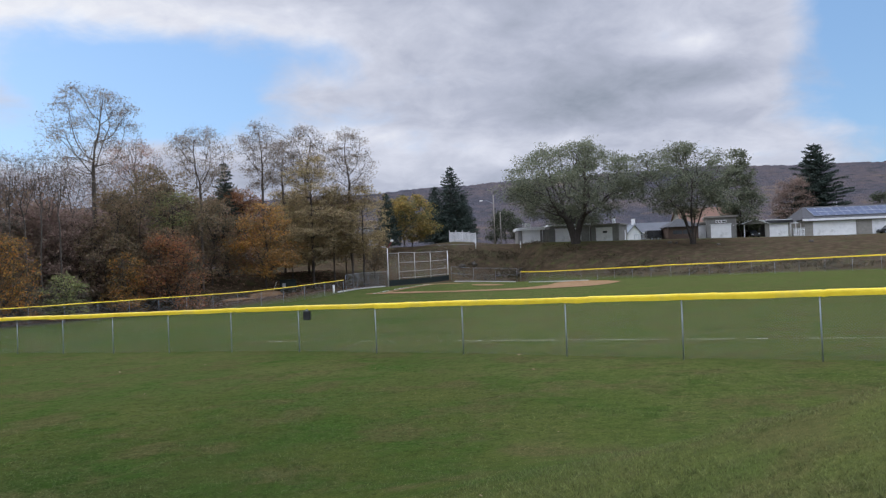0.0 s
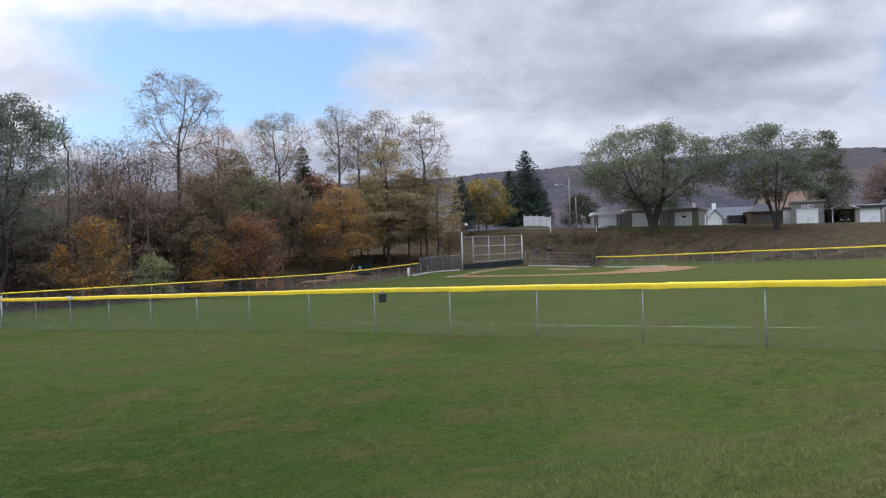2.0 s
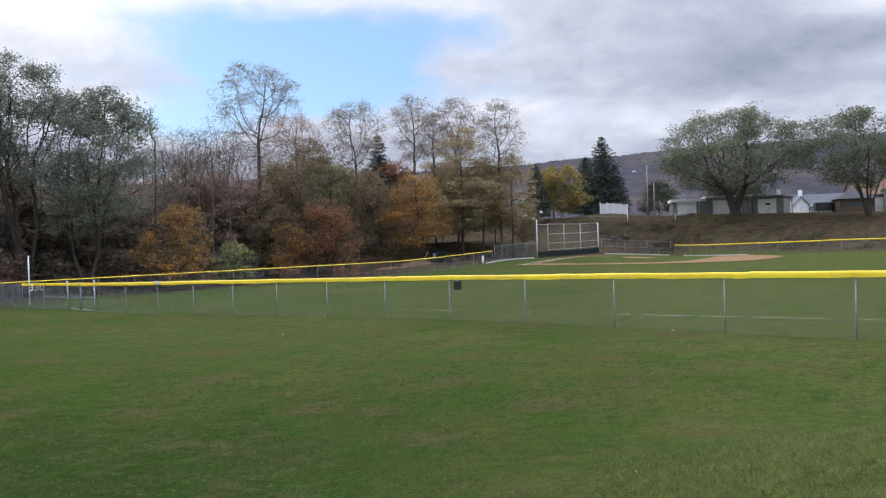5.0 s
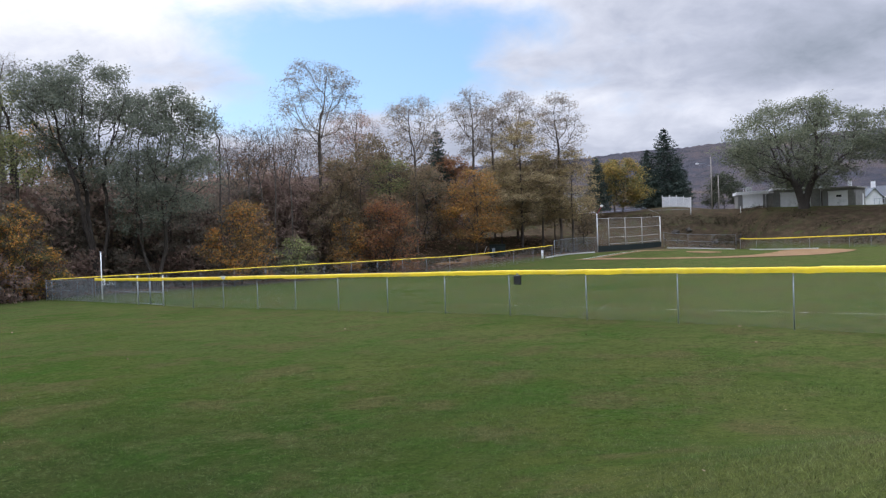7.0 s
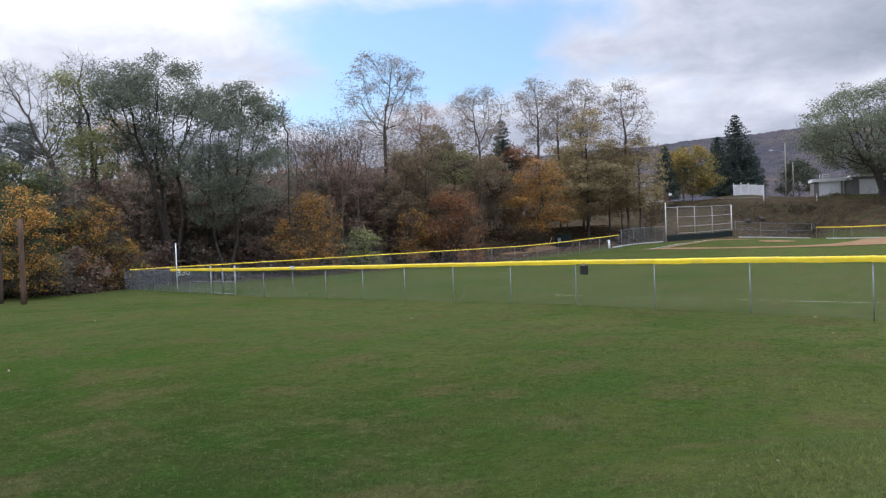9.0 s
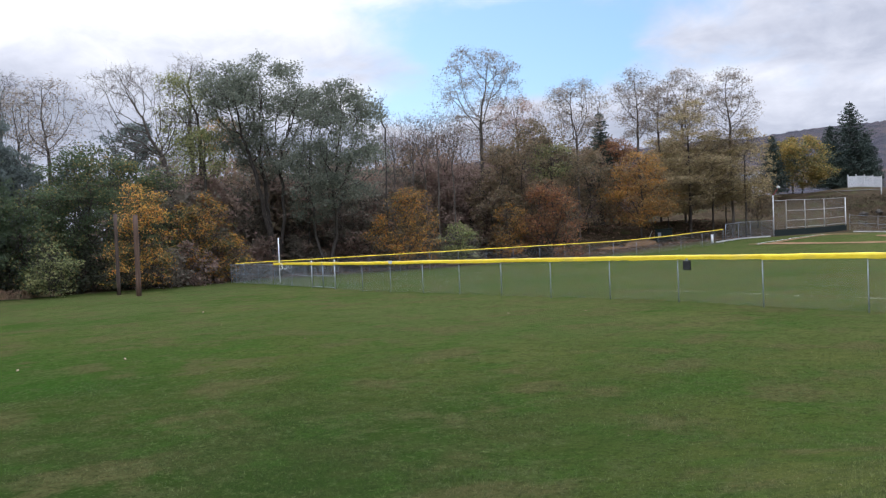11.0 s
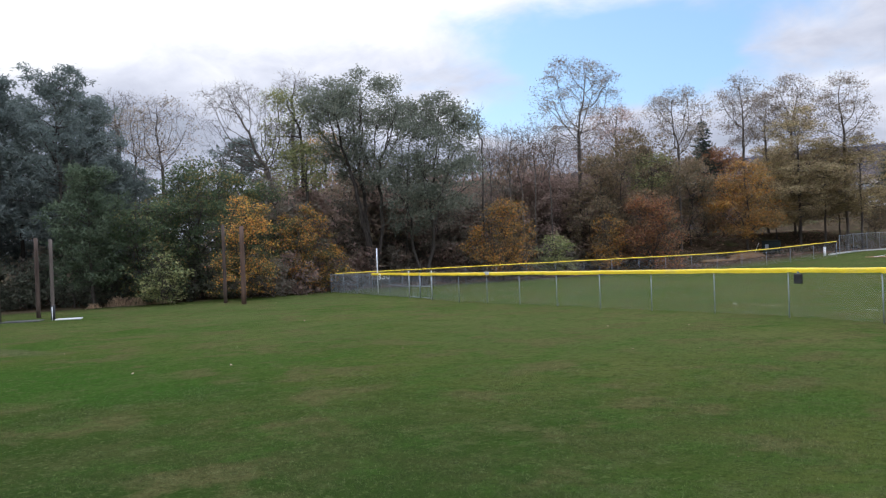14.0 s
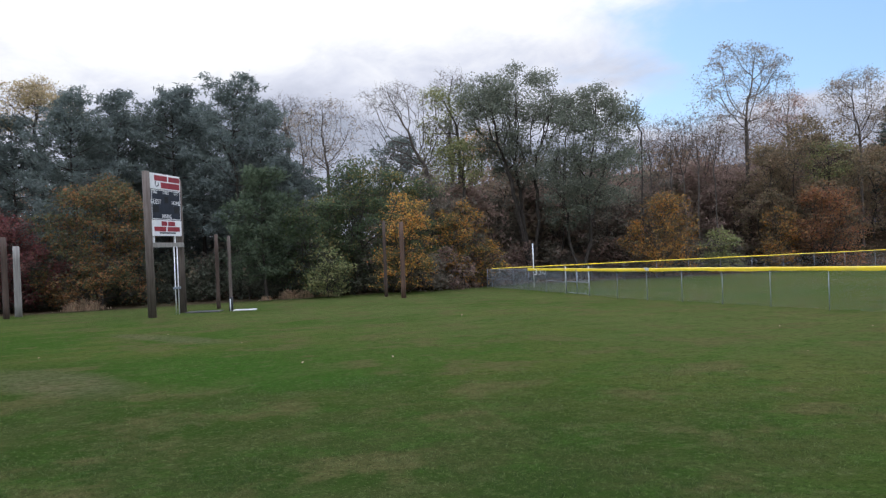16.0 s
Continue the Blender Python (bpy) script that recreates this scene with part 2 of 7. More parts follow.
def fast_mesh(name, verts, quads=None, tris=None, smooth=False):
    """A mesh from number arrays."""
    me = bpy.data.meshes.new(name)
    verts = np.asarray(verts, np.float32).reshape(-1, 3)
    loops, starts, totals, at = [], [], [], 0
    for f, k in ((quads, 4), (tris, 3)):
        if f is not None and len(f):
            f = np.asarray(f, np.int32).reshape(-1, k)
            loops.append(f.ravel())
            starts.append(at + np.arange(len(f)) * k)
            totals.append(np.full(len(f), k))
            at += f.size
    me.vertices.add(len(verts))
    me.vertices.foreach_set("co", verts.ravel())
    loops, starts = np.concatenate(loops), np.concatenate(starts)
    me.loops.add(len(loops))
    me.loops.foreach_set("vertex_index", loops.astype(np.int32))
    me.polygons.add(len(starts))
    me.polygons.foreach_set("loop_start", starts.astype(np.int32))
    me.polygons.foreach_set("loop_total", np.concatenate(totals).astype(np.int32))
    if smooth:
        me.polygons.foreach_set("use_smooth", np.ones(len(starts), bool))
    me.update(calc_edges=True)
    return me


# ---- ground ----
def smooth(v, lo, hi):
    t = np.clip((np.asarray(v, float) - lo) / (hi - lo), 0, 1)
    return t * t * (3 - 2 * t)


def ground_z(x, y):
    """Height of the ground: a field that tilts gently, a bank by the camera, and a slope up to the garages beyond."""
    x, y = np.asarray(x, float), np.asarray(y, float)
    xc, yc = np.clip(x, -90, 60), np.clip(y, -30, 140)
    z = -0.062 + 0.01846 * xc - 0.00788 * yc
    z = z + 1.0 * smooth(y, 84, 106) * (1 - smooth(x, -3, 18)) * smooth(x, -60, -15)
    toe = np.where(x > 12.8, 137.5 - 1.383 * (x - 12.8), 137.5)
    toe = np.where(x < -12, 137.5 + 1.1 * (x + 12), toe)
    toe = np.clip(toe, 70, 140)
    top = 6.2 - 0.016 * np.clip(x, 0, 70)
    rise = smooth(y, toe, np.maximum(toe + 12, 143.0))
    rise = 0.35 * np.clip((y - toe) / (np.maximum(toe + 12, 143.0) - toe), 0, 1) + 0.65 * rise
    z = z + (top - z) * rise * (0.25 + 0.75 * smooth(x, -70, -14))
    behind = (y - 54.6) * 0.639 - (x + 47.4) * 0.769
    z = z + 2.8 * smooth(behind, 10, 20) * smooth(y, 80, 98) * (1 - rise) + 0.9 * np.exp(-((x - 3) / 7) ** 2 - ((y - 159) / 5) ** 2)
    z = z * (1 - smooth(y, 400, 900)) + smooth(y, 400, 900) * 6
    bank = np.clip(0.85 + 0.27 * x, 0, 2.4)
    bank = np.where(x < 0, 0.85 * np.exp(np.minimum(x, 0) * 0.4), bank)
    z = z + bank * (1 - smooth(y, 4.6, 12.0)) * (1 - smooth(np.hypot(x, y), 25, 60))
    return z


def gz(x, y):
    return float(ground_z(x, y))


def lumps(x, y):
    """Small unevenness of the turf."""
    return np.array([noise.fractal(Vector((a * 0.35, b * 0.35, 0)), 1.0, 2.0, 3) for a, b in zip(np.ravel(x), np.ravel(y))]).reshape(np.shape(x)) * 0.015


def grade(a, b, n, power):
    """n steps from 0 to 1 that widen outwards, laid from a to b."""
    return a + (b - a) * np.linspace(0, 1, n) ** power


def turf_colour(n, co):
    """Colour of the lawn: rich clover, plain grass, straw and worn brown patches, down to single tufts."""
    fine = n.noise(n.vmath("MULTIPLY", co, (1, 1, 0.2)), 26.0, 5.0, 0.7)
    sep = n.add("ShaderNodeSeparateXYZ", Vector=co)
    x, y = sep.outputs[0], sep.outputs[1]

    def spot(cx, cy, rx, ry):
        """1 inside a patch of the lawn with a ragged rim, 0 outside."""
        u = n.math("DIVIDE", n.math("SUBTRACT", x, cx), rx)
        v = n.math("DIVIDE", n.math("SUBTRACT", y, cy), ry)
        r = n.math("ADD", n.math("MULTIPLY", u, u), n.math("MULTIPLY", v, v))
        return n.math("SUBTRACT", 1.0, n.step(n.math("ADD", r, n.math("MULTIPLY", n.noise(co, 0.7, 5.0, 0.65), 1.4)), 0.9, 1.9))

    # the lawn is drier and paler up the bank and towards the fence, darker green near at the left
    dry = n.step(n.math("ADD", x, n.math("MULTIPLY", n.noise(co, 0.25, 3.0), 4.0)), 0.5, 6.0)
    near_left = n.math("MULTIPLY", n.step(n.math("MULTIPLY", x, -1.0), 0.5, 5.5), n.math("SUBTRACT", 1.0, n.step(n.math("ADD", y, n.math("MULTIPLY", x, -0.25)), 9.0, 20.0)))
    col = n.mix(n.step(n.noise(co, 0.22, 5.0, 0.6), 0.36, 0.64), (0.056, 0.080, 0.018), (0.086, 0.096, 0.027))
    col = n.mix(n.math("MULTIPLY", n.step(n.noise(co, 0.30, 6.0, 0.65, dist=0.5), 0.47, 0.62), 0.75), col, (0.041, 0.083, 0.016))
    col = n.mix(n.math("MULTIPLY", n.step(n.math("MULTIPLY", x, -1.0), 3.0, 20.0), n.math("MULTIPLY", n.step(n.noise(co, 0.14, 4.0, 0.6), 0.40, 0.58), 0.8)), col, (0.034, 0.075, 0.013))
    col = n.mix(n.math("MULTIPLY", dry, 0.75), col, n.mix(n.step(n.noise(co, 0.5, 5.0, 0.65), 0.4, 0.62), (0.088, 0.116, 0.030), (0.124, 0.132, 0.046)))
    col = n.mix(n.math("MULTIPLY", near_left, 0.85), col, n.mix(n.step(n.noise(co, 0.6, 5.0, 0.65), 0.4, 0.6), (0.026, 0.050, 0.011), (0.046, 0.056, 0.019)))
    trodden = n.math("MULTIPLY", n.step(y, 12.0, 26.0), n.step(n.noise(co, 0.12, 5.0, 0.6), 0.30, 0.55))
    col = n.mix(n.math("MULTIPLY", trodden, 0.5), col, (0.112, 0.116, 0.046))
    col = n.mix(n.math("MULTIPLY", n.step(n.noise(co, 0.50, 6.0, 0.62), 0.50, 0.61), 0.75), col, (0.096, 0.084, 0.036))
    col = n.mix(n.math("MULTIPLY", spot(-19.0, 11.0, 5.5, 2.6), 0.75), col, (0.032, 0.080, 0.013))
    col = n.mix(n.math("MULTIPLY", n.step(n.noise(n.vmath("ADD", co, (31.0, 7.0, 0.0)), 0.85, 5.0, 0.62), 0.51, 0.64), 0.55), col, (0.041, 0.084, 0.016))
    worn = n.math("MAXIMUM", spot(-22.0, 7.6, 4.5, 1.5), spot(-31.0, 15.4, 5.5, 1.0))
    worn = n.math("MAXIMUM", worn, spot(5.5, 9.4, 2.6, 0.9))
    col = n.mix(n.math("MULTIPLY", worn, 0.55), col, n.mix(n.step(n.noise(co, 4.0, 5.0, 0.7), 0.38, 0.56), (0.066, 0.066, 0.032), (0.135, 0.116, 0.070)))
    col = n.mix(n.math("MULTIPLY", n.step(n.noise(co, 1.6, 6.0, 0.7), 0.52, 0.66), 0.55), col, (0.080, 0.088, 0.034))
    # small dark specks paint the shadows between tufts into the turf, pale ones the blades
    col = n.mix(n.math("MULTIPLY", n.step(n.noise(co, 4.5, 5.0, 0.7), 0.44, 0.66), 0.45), col, (0.022, 0.040, 0.010))
    col = n.mix(n.math("MULTIPLY", n.step(n.noise(co, 9.0, 4.0, 0.7), 0.54, 0.68), 0.55), col, (0.122, 0.142, 0.054))
    col = n.mix(n.math("MULTIPLY", n.step(n.noise(co, 14.0, 4.0, 0.7), 0.50, 0.64), 0.6), col, (0.018, 0.030, 0.008))
    col = n.mix(n.math("MULTIPLY", n.step(fine, 0.42, 0.70), 0.45), col, (0.020, 0.031, 0.009))
    mound = n.math("MULTIPLY", dry, n.math("SUBTRACT", 1.0, n.step(y, 8.0, 13.0)))
    col = n.mix(n.math("MULTIPLY", mound, 0.25), col, (0.140, 0.150, 0.050))
    return col, fine


def build_ground():
    xs = np.concatenate([grade(-70, -3000, 40, 3)[::-1], np.linspace(-69, -20, 42), np.linspace(-19.4, 19.4, 84), np.linspace(20, 90, 50), grade(92, 3000, 30, 3)])
    ys = np.concatenate([grade(-6, -3000, 24, 3)[::-1], np.linspace(-5.5, 25, 82), np.linspace(25.8, 160, 110), grade(162, 4000, 34, 3)])
    X, Y = np.meshgrid(xs, ys)
    Z = ground_z(X, Y)
    near = np.hypot(X, Y) < 170
    Z = Z + np.where(near, lumps(X, Y), 0.0)
    k, w = X.shape
    idx = np.arange(k * w).reshape(k, w)
    q = np.stack([idx[:-1, :-1], idx[:-1, 1:], idx[1:, 1:], idx[1:, :-1]], -1).reshape(-1, 4)
    me = fast_mesh("ground", np.stack([X, Y, Z], -1), q, smooth=True)
    m = bpy.data.materials.new("mown_grass")
    m.use_nodes = True
    n = Nodes(m.node_tree)
    co = n.add("ShaderNodeTexCoord").outputs["Object"]
    sep = n.add("ShaderNodeSeparateXYZ", Vector=co)
    x, y = sep.outputs[0], sep.outputs[1]
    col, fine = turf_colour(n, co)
    # leaf litter and bare soil: wood floor behind the foul fence, and the bank below the garages
    wood = n.math("SUBTRACT", n.math("MULTIPLY", x, -1.0), n.math("ADD", 44.0, n.math("MULTIPLY", n.math("SUBTRACT", 53.0, y), 0.42)))
    wood = n.math("MINIMUM", wood, 1000.0)
    line = n.math("SUBTRACT", n.math("MULTIPLY", n.math("SUBTRACT", y, 53.0), 0.62), n.math("MULTIPLY", n.math("ADD", x, 46.5), 0.78))
    behind = n.math("MULTIPLY", n.step(line, 2.0, 6.0), n.step(y, 40, 54))
    litter = n.math("MAXIMUM", behind, n.step(wood, 4.0, 9.0))
    toe = n.math("MINIMUM", n.math("SUBTRACT", 137.5, n.math("MULTIPLY", n.math("SUBTRACT", x, 12.8), 1.383)), 137.5)
    bank = n.math("MULTIPLY", n.step(n.math("SUBTRACT", y, toe), 0.5, 4.0), n.math("SUBTRACT", 1.0, n.step(y, 138, 146)))
    litter = n.math("MAXIMUM", litter, bank)
    brown = n.mix(n.step(n.noise(co, 0.9, 6.0, 0.7), 0.4, 0.65), (0.052, 0.038, 0.026), (0.094, 0.066, 0.044))
    brown = n.mix(n.math("MULTIPLY", n.step(n.noise(co, 0.35, 7.0, 0.75), 0.48, 0.66), 0.7), brown, (0.066, 0.070, 0.034))
    brown = n.mix(n.math("MULTIPLY", n.step(n.noise(co, 3.5, 6.0, 0.75), 0.48, 0.66), 0.6), brown, (0.050, 0.052, 0.024))
    brown = n.mix(n.math("MULTIPLY", n.step(n.noise(co, 6.0, 5.0, 0.7), 0.55, 0.70), 0.6), brown, (0.135, 0.105, 0.072))
    col = n.mix(n.math("MULTIPLY", litter, n.step(n.noise(co, 0.6, 4.0), 0.22, 0.42)), col, brown)
    bs = n.add("ShaderNodeBsdfPrincipled", Base_Color=col, Roughness=0.9)
    n.put(bs, "Specular_IOR_Level", 0.0)
    h = n.math("ADD", fine, n.math("MULTIPLY", n.noise(co, 90.0, 3.0), 0.6))
    n.put(bs, "Normal", n.add("ShaderNodeBump", Height=h, Strength=0.7, Distance=0.07).outputs[0])
    out = n.add("ShaderNodeOutputMaterial")
    n.tree.links.new(bs.outputs[0], out.inputs[0])
    tagged(mesh_part("ground", me, m), "mown autumn grass field with leaf litter under the trees", "ground", kind="structure")


build_ground()


# ---- fences ----
FENCE_H = 1.70


def along(pts):
    """Running length of a plan line, and a function from length to place."""
    p = np.array(pts, float)
    s = np.concatenate([[0], np.cumsum(np.hypot(*np.diff(p, axis=0).T))])
    return s, lambda v: np.stack([np.interp(v, s, p[:, 0]), np.interp(v, s, p[:, 1])], -1)


def chain_link(name, pts, low, high, pitch, wire, parent):
    """Woven wire as two sets of slanting wires, each a thin three-sided prism that follows the fence line."""
    s, at = along(pts)
    length, h = s[-1], high - low
    starts = np.arange(-h, length, pitch)
    verts, tris = [], []
    steps = 5
    for sign in (1, -1):
        for st in starts:
            u = np.linspace(0, 1, steps)
            su = st + u * h
            zu = u if sign > 0 else 1 - u
            ok = (su >= 0) & (su <= length)
            if ok.sum() < 2:
                continue
            su, zu = su[ok], zu[ok]
            xy = at(su)
            z = ground_z(xy[:, 0], xy[:, 1]) + low + zu * h
            c = np.column_stack([xy, z])
            d = c[-1] - c[0]
            d /= np.linalg.norm(d)
            a = np.cross(d, (0, 0, 1))
            a /= np.linalg.norm(a)
            b = np.cross(d, a)
            base = len(verts)
            for p in c + a * (wire * 1.2 * sign):
                for k in range(3):
                    ang = k * 2.0944
                    verts.append(p + (a * math.cos(ang) + b * math.sin(ang)) * wire)
            for i in range(len(c) - 1):
                for k in range(3):
                    p0, p1 = base + i * 3 + k, base + i * 3 + (k + 1) % 3
                    tris.append((p0, p1, p1 + 3, p0 + 3))
    me = fast_mesh(name, verts, tris)
    return mesh_part(name, me, WIRE, parent, "grey woven chain-link wire", "stuff")


def cap_section(parent, a, b, za, zb, drop, half, sag):
    """A length of folded plastic cap over the top rail, with a slightly wavy lower lip."""
    bm = bmesh.new()
    a, b = Vector((a[0], a[1], za)), Vector((b[0], b[1], zb))
    d = (b - a).normalized()
    side = Vector((-d.y, d.x, 0)).normalized()
    n = 7
    rows = []
    for i in range(n):
        u = i / (n - 1)
        p = a.lerp(b, u) - Vector((0, 0, sag * math.sin(math.pi * u)))
        wob = 0.006 * math.sin(u * 9 + a.x)
        prof = ((-half * 1.1, -drop + wob), (-half * 1.05, -drop * 0.55), (-half, -0.03), (-half * 0.5, 0.0), (half * 0.5, 0.0), (half, -0.03), (half * 1.05, -drop * 0.55), (half * 1.1, -drop - wob))
        rows.append([bm.verts.new(p + side * o + Vector((0, 0, dz))) for o, dz in prof])
    for r, q in zip(rows, rows[1:]):
        for k in range(len(r) - 1):
            f = bm.faces.new((r[k], q[k], q[k + 1], r[k + 1]))
            f.smooth = True
    part("cap", bm, YELLOW, parent, "yellow plastic cap over the top rail")


def chain_fence(name, label, pts, height=FENCE_H, cap=True, pitch=0.075, wire=0.0014, post_r=0.017, drop=0.165, mid_rail=(), post_extra=0.0, seed=1):
    rng = random.Random(seed)
    root = thing(name, label, "fence", at=(0, 0, 0))
    post_top = height - (0.05 if cap else 0.0) + post_extra
    for i, (x, y) in enumerate(pts):
        g = gz(x, y)
        r = post_r * (1.35 if i in (0, len(pts) - 1) else 1.0)
        lx, ly = rng.uniform(-0.012, 0.012), rng.uniform(-0.012, 0.012)
        part("post", tube([(x, y, g - 0.1), (x + lx, y + ly, g + post_top)], r, 10), GALV, root)
    s, at = along(pts)
    bm = bmesh.new()
    for a, b in zip(pts, pts[1:]):
        add_tube(bm, [(*a, gz(*a) + height - 0.07), (*b, gz(*b) + height - 0.07)], 0.021, 6)
    part("top_rail", bm, GALV, root)
    for i in mid_rail:
        a, b = pts[i], pts[i + 1]
        part("mid_rail", tube([(*a, gz(*a) + height * 0.45), (*b, gz(*b) + height * 0.5)], 0.018, 6), GALV, root)
    chain_link("mesh", pts, 0.03, height - 0.06, pitch, wire, root)
    if cap:
        # lengths of cap overlap a little, so their ends step
        cut, v = [0.0], rng.uniform(1.2, 2.8)
        while v < s[-1] - 0.8:
            cut.append(v)
            v += rng.choice((2.6, 3.05, 3.6, 3.9))
        cut.append(s[-1])
        for i, (u, w) in enumerate(zip(cut, cut[1:])):
            knots = [u] + [q for q in s if u + 0.05 < q < w - 0.05] + [w + (0.04 if w < s[-1] else 0)]
            off = 0.008 * (i % 2) + rng.uniform(0, 0.006)
            for q0, q1 in zip(knots, knots[1:]):
                p0, p1 = at(q0), at(min(q1, s[-1]))
                cap_section(root, p0, p1, gz(*p0) + height + off, gz(*p1) + height + off, drop + rng.uniform(-0.01, 0.01), 0.048 + off * 0.5, 0.008)
    return root


NEAR = [(14.1, 15.2), (11.6, 17.1), (8.9, 19.08), (6.15, 20.95), (3.45, 23.2), (0.52, 25.5), (-2.4, 27.45), (-5.45, 29.75), (-8.4, 31.4), (-11.3, 32.7),
        (-14.2, 34.25), (-17.05, 35.75), (-19.85, 37.2), (-22.5, 38.4), (-25.05, 39.55), (-28.75, 42.25)]
chain_fence("outfield_fence", "long galvanised chain-link fence with a bright yellow plastic cap", NEAR, seed=4)
CORNER = [(-32.3, 44.7), (-35.5, 46.75), (-38.9, 49.05), (-42.0, 51.0), (-44.8, 52.6), (-47.6, 54.2)]
chain_fence("corner_fence", "short galvanised chain-link fence with yellow cap beside the foul pole", CORNER[:3], mid_rail=(0,), wire=0.0030, seed=5)
chain_fence("corner_wire_fence", "bare galvanised chain-link fence panel at the wood's edge", CORNER[2:], cap=False, mid_rail=(1, 2), height=1.66, post_extra=0.06, wire=0.0034, seed=6)


def spaced(a, b, step):
    n = max(1, round(math.dist(a, b) / step))
    return [(a[0] + (b[0] - a[0]) * i / n, a[1] + (b[1] - a[1]) * i / n) for i in range(n + 1)]


FOUL = spaced((-47.4, 54.6), (-12.2, 97.0), 3.1)
chain_fence("foul_line_fence", "chain-link fence with yellow cap along the foul line beside the wood", FOUL, pitch=0.11, wire=0.0026, drop=0.065, seed=7)
RIGHT = spaced((66.0, 60.5), (47.7, 87.5), 3.1)[:-1] + spaced((47.7, 87.5), (31.6, 112.0), 3.1)[:-1] + spaced((31.6, 112.0), (12.8, 134.0), 3.1)
chain_fence("right_field_fence", "far chain-link fence with yellow cap below the grass bank", RIGHT, pitch=0.14, wire=0.003, drop=0.14, seed=8)


# ---- trees ----
OUTLINES = {
    "dome": ((0, .15, .4, .65, .85, 1), (.35, .75, 1, .95, .68, .2)),
    "umbrella": ((0, .3, .55, .8, .93, 1), (.2, .55, 1, .95, .7, .3)),
    "vase": ((0, .25, .55, .8, .93, 1), (.12, .42, .8, 1, .8, .4)),
    "round": ((0, .1, .35, .6, .85, 1), (.72, .92, 1, .9, .58, .12)),
    "tiers": ((0, .2, .5, .8, 1), (.8, 1, .88, .58, .15)),
}


def crown_points(rng, n, w, low, high, outline, pads, pad, inner, lean, gaps):
    """Places of twig ends through a crown: pads of foliage under the crown's outline, and some loose ones between; gaps thins it in clumps."""
    us, rs = OUTLINES[outline]
    if pads:
        u = rng.uniform(0.02, 0.97, pads)
        a = rng.uniform(0, 6.283, pads)
        rho = np.interp(u, us, rs) * w * np.sqrt(rng.uniform(inner ** 2, 1, pads)) * (1 - pad * 0.5)
        c = np.stack([np.cos(a) * rho, np.sin(a) * rho, low + u * (high - low) * 0.97], -1)
        size = w * pad * rng.uniform(0.65, 1.3, pads)
        k = rng.choice(pads, n, p=size ** 2 / (size ** 2).sum())
        d = rng.normal(0, 1, (n, 3))
        d *= (rng.uniform(0, 1, n) ** 0.4 / np.linalg.norm(d, axis=1))[:, None]
        p = c[k] + d * np.stack([size[k], size[k], size[k] * 0.42], -1)
    else:
        p = np.zeros((0, 3))
    m = n // 5 if pads else n
    u, a = rng.uniform(0, 1, m), rng.uniform(0, 6.283, m)
    rho = np.interp(u, us, rs) * w * rng.uniform(0.05, 1, m) ** 0.45
    p = np.vstack([p, np.stack([np.cos(a) * rho, np.sin(a) * rho, low + u * (high - low)], -1)])
    if gaps:
        off = Vector(rng.uniform(0, 40, 3))
        f = 2.2 / max(w, 1.5)
        v = np.array([noise.noise(Vector(q) * f + off) for q in p])
        p = p[v > np.quantile(v, gaps)]
    up = np.clip(p[:, 2] / high, 0, 1) ** 1.3
    p[:, :2] += np.array(lean) * up[:, None]
    return p


def colonise(rng, trunks, pts, step, kill, rise=0.10, wild=0.22, bare=0.55, rounds=140):
    """Wood that grows step by step from the trunks towards the twig ends, each pulling at the nearest wood, until it is reached."""
    P, par, okay = [], [], []
    for line in trunks:
        for i, p in enumerate(line):
            par.append(len(P) - 1 if i else -1)
            P.append(p)
            okay.append(i >= max(1, int(len(line) * bare)))
    P, par = np.array(P, float), np.array(par)
    live, own = pts, np.nonzero(okay)[0]
    D = np.linalg.norm(live[:, None] - P[own][None], axis=2)
    near, dist = own[D.argmin(1)], D.min(1)
    kids = np.zeros(len(P), int)
    for _ in range(rounds):
        if not len(live):
            break
        pull = np.zeros((len(P), 3))
        np.add.at(pull, near, (live - P[near]) / dist[:, None])
        j = np.unique(near)
        j = j[kids[j] < 4]
        if not len(j):
            break
        d = pull[j] / np.linalg.norm(pull[j], axis=1)[:, None].clip(1e-6)
        back = P[j] - P[np.maximum(par[j], 0)]
        d = d + 0.4 * back / np.linalg.norm(back, axis=1)[:, None].clip(1e-6) + rng.normal(0, wild, d.shape) + (0, 0, rise)
        fresh = P[j] + d * (step / np.linalg.norm(d, axis=1)[:, None])
        kids[j] += 1
        base = len(P)
        P, par, kids = np.vstack([P, fresh]), np.concatenate([par, j]), np.concatenate([kids, np.zeros(len(j), int)])
        D = np.linalg.norm(live[:, None] - fresh[None], axis=2)
        k, d = D.argmin(1), D.min(1)
        near, dist = np.where(d < dist, base + k, near), np.minimum(d, dist)
        keep = dist > kill
        live, near, dist = live[keep], near[keep], dist[keep]
    return P, list(par)


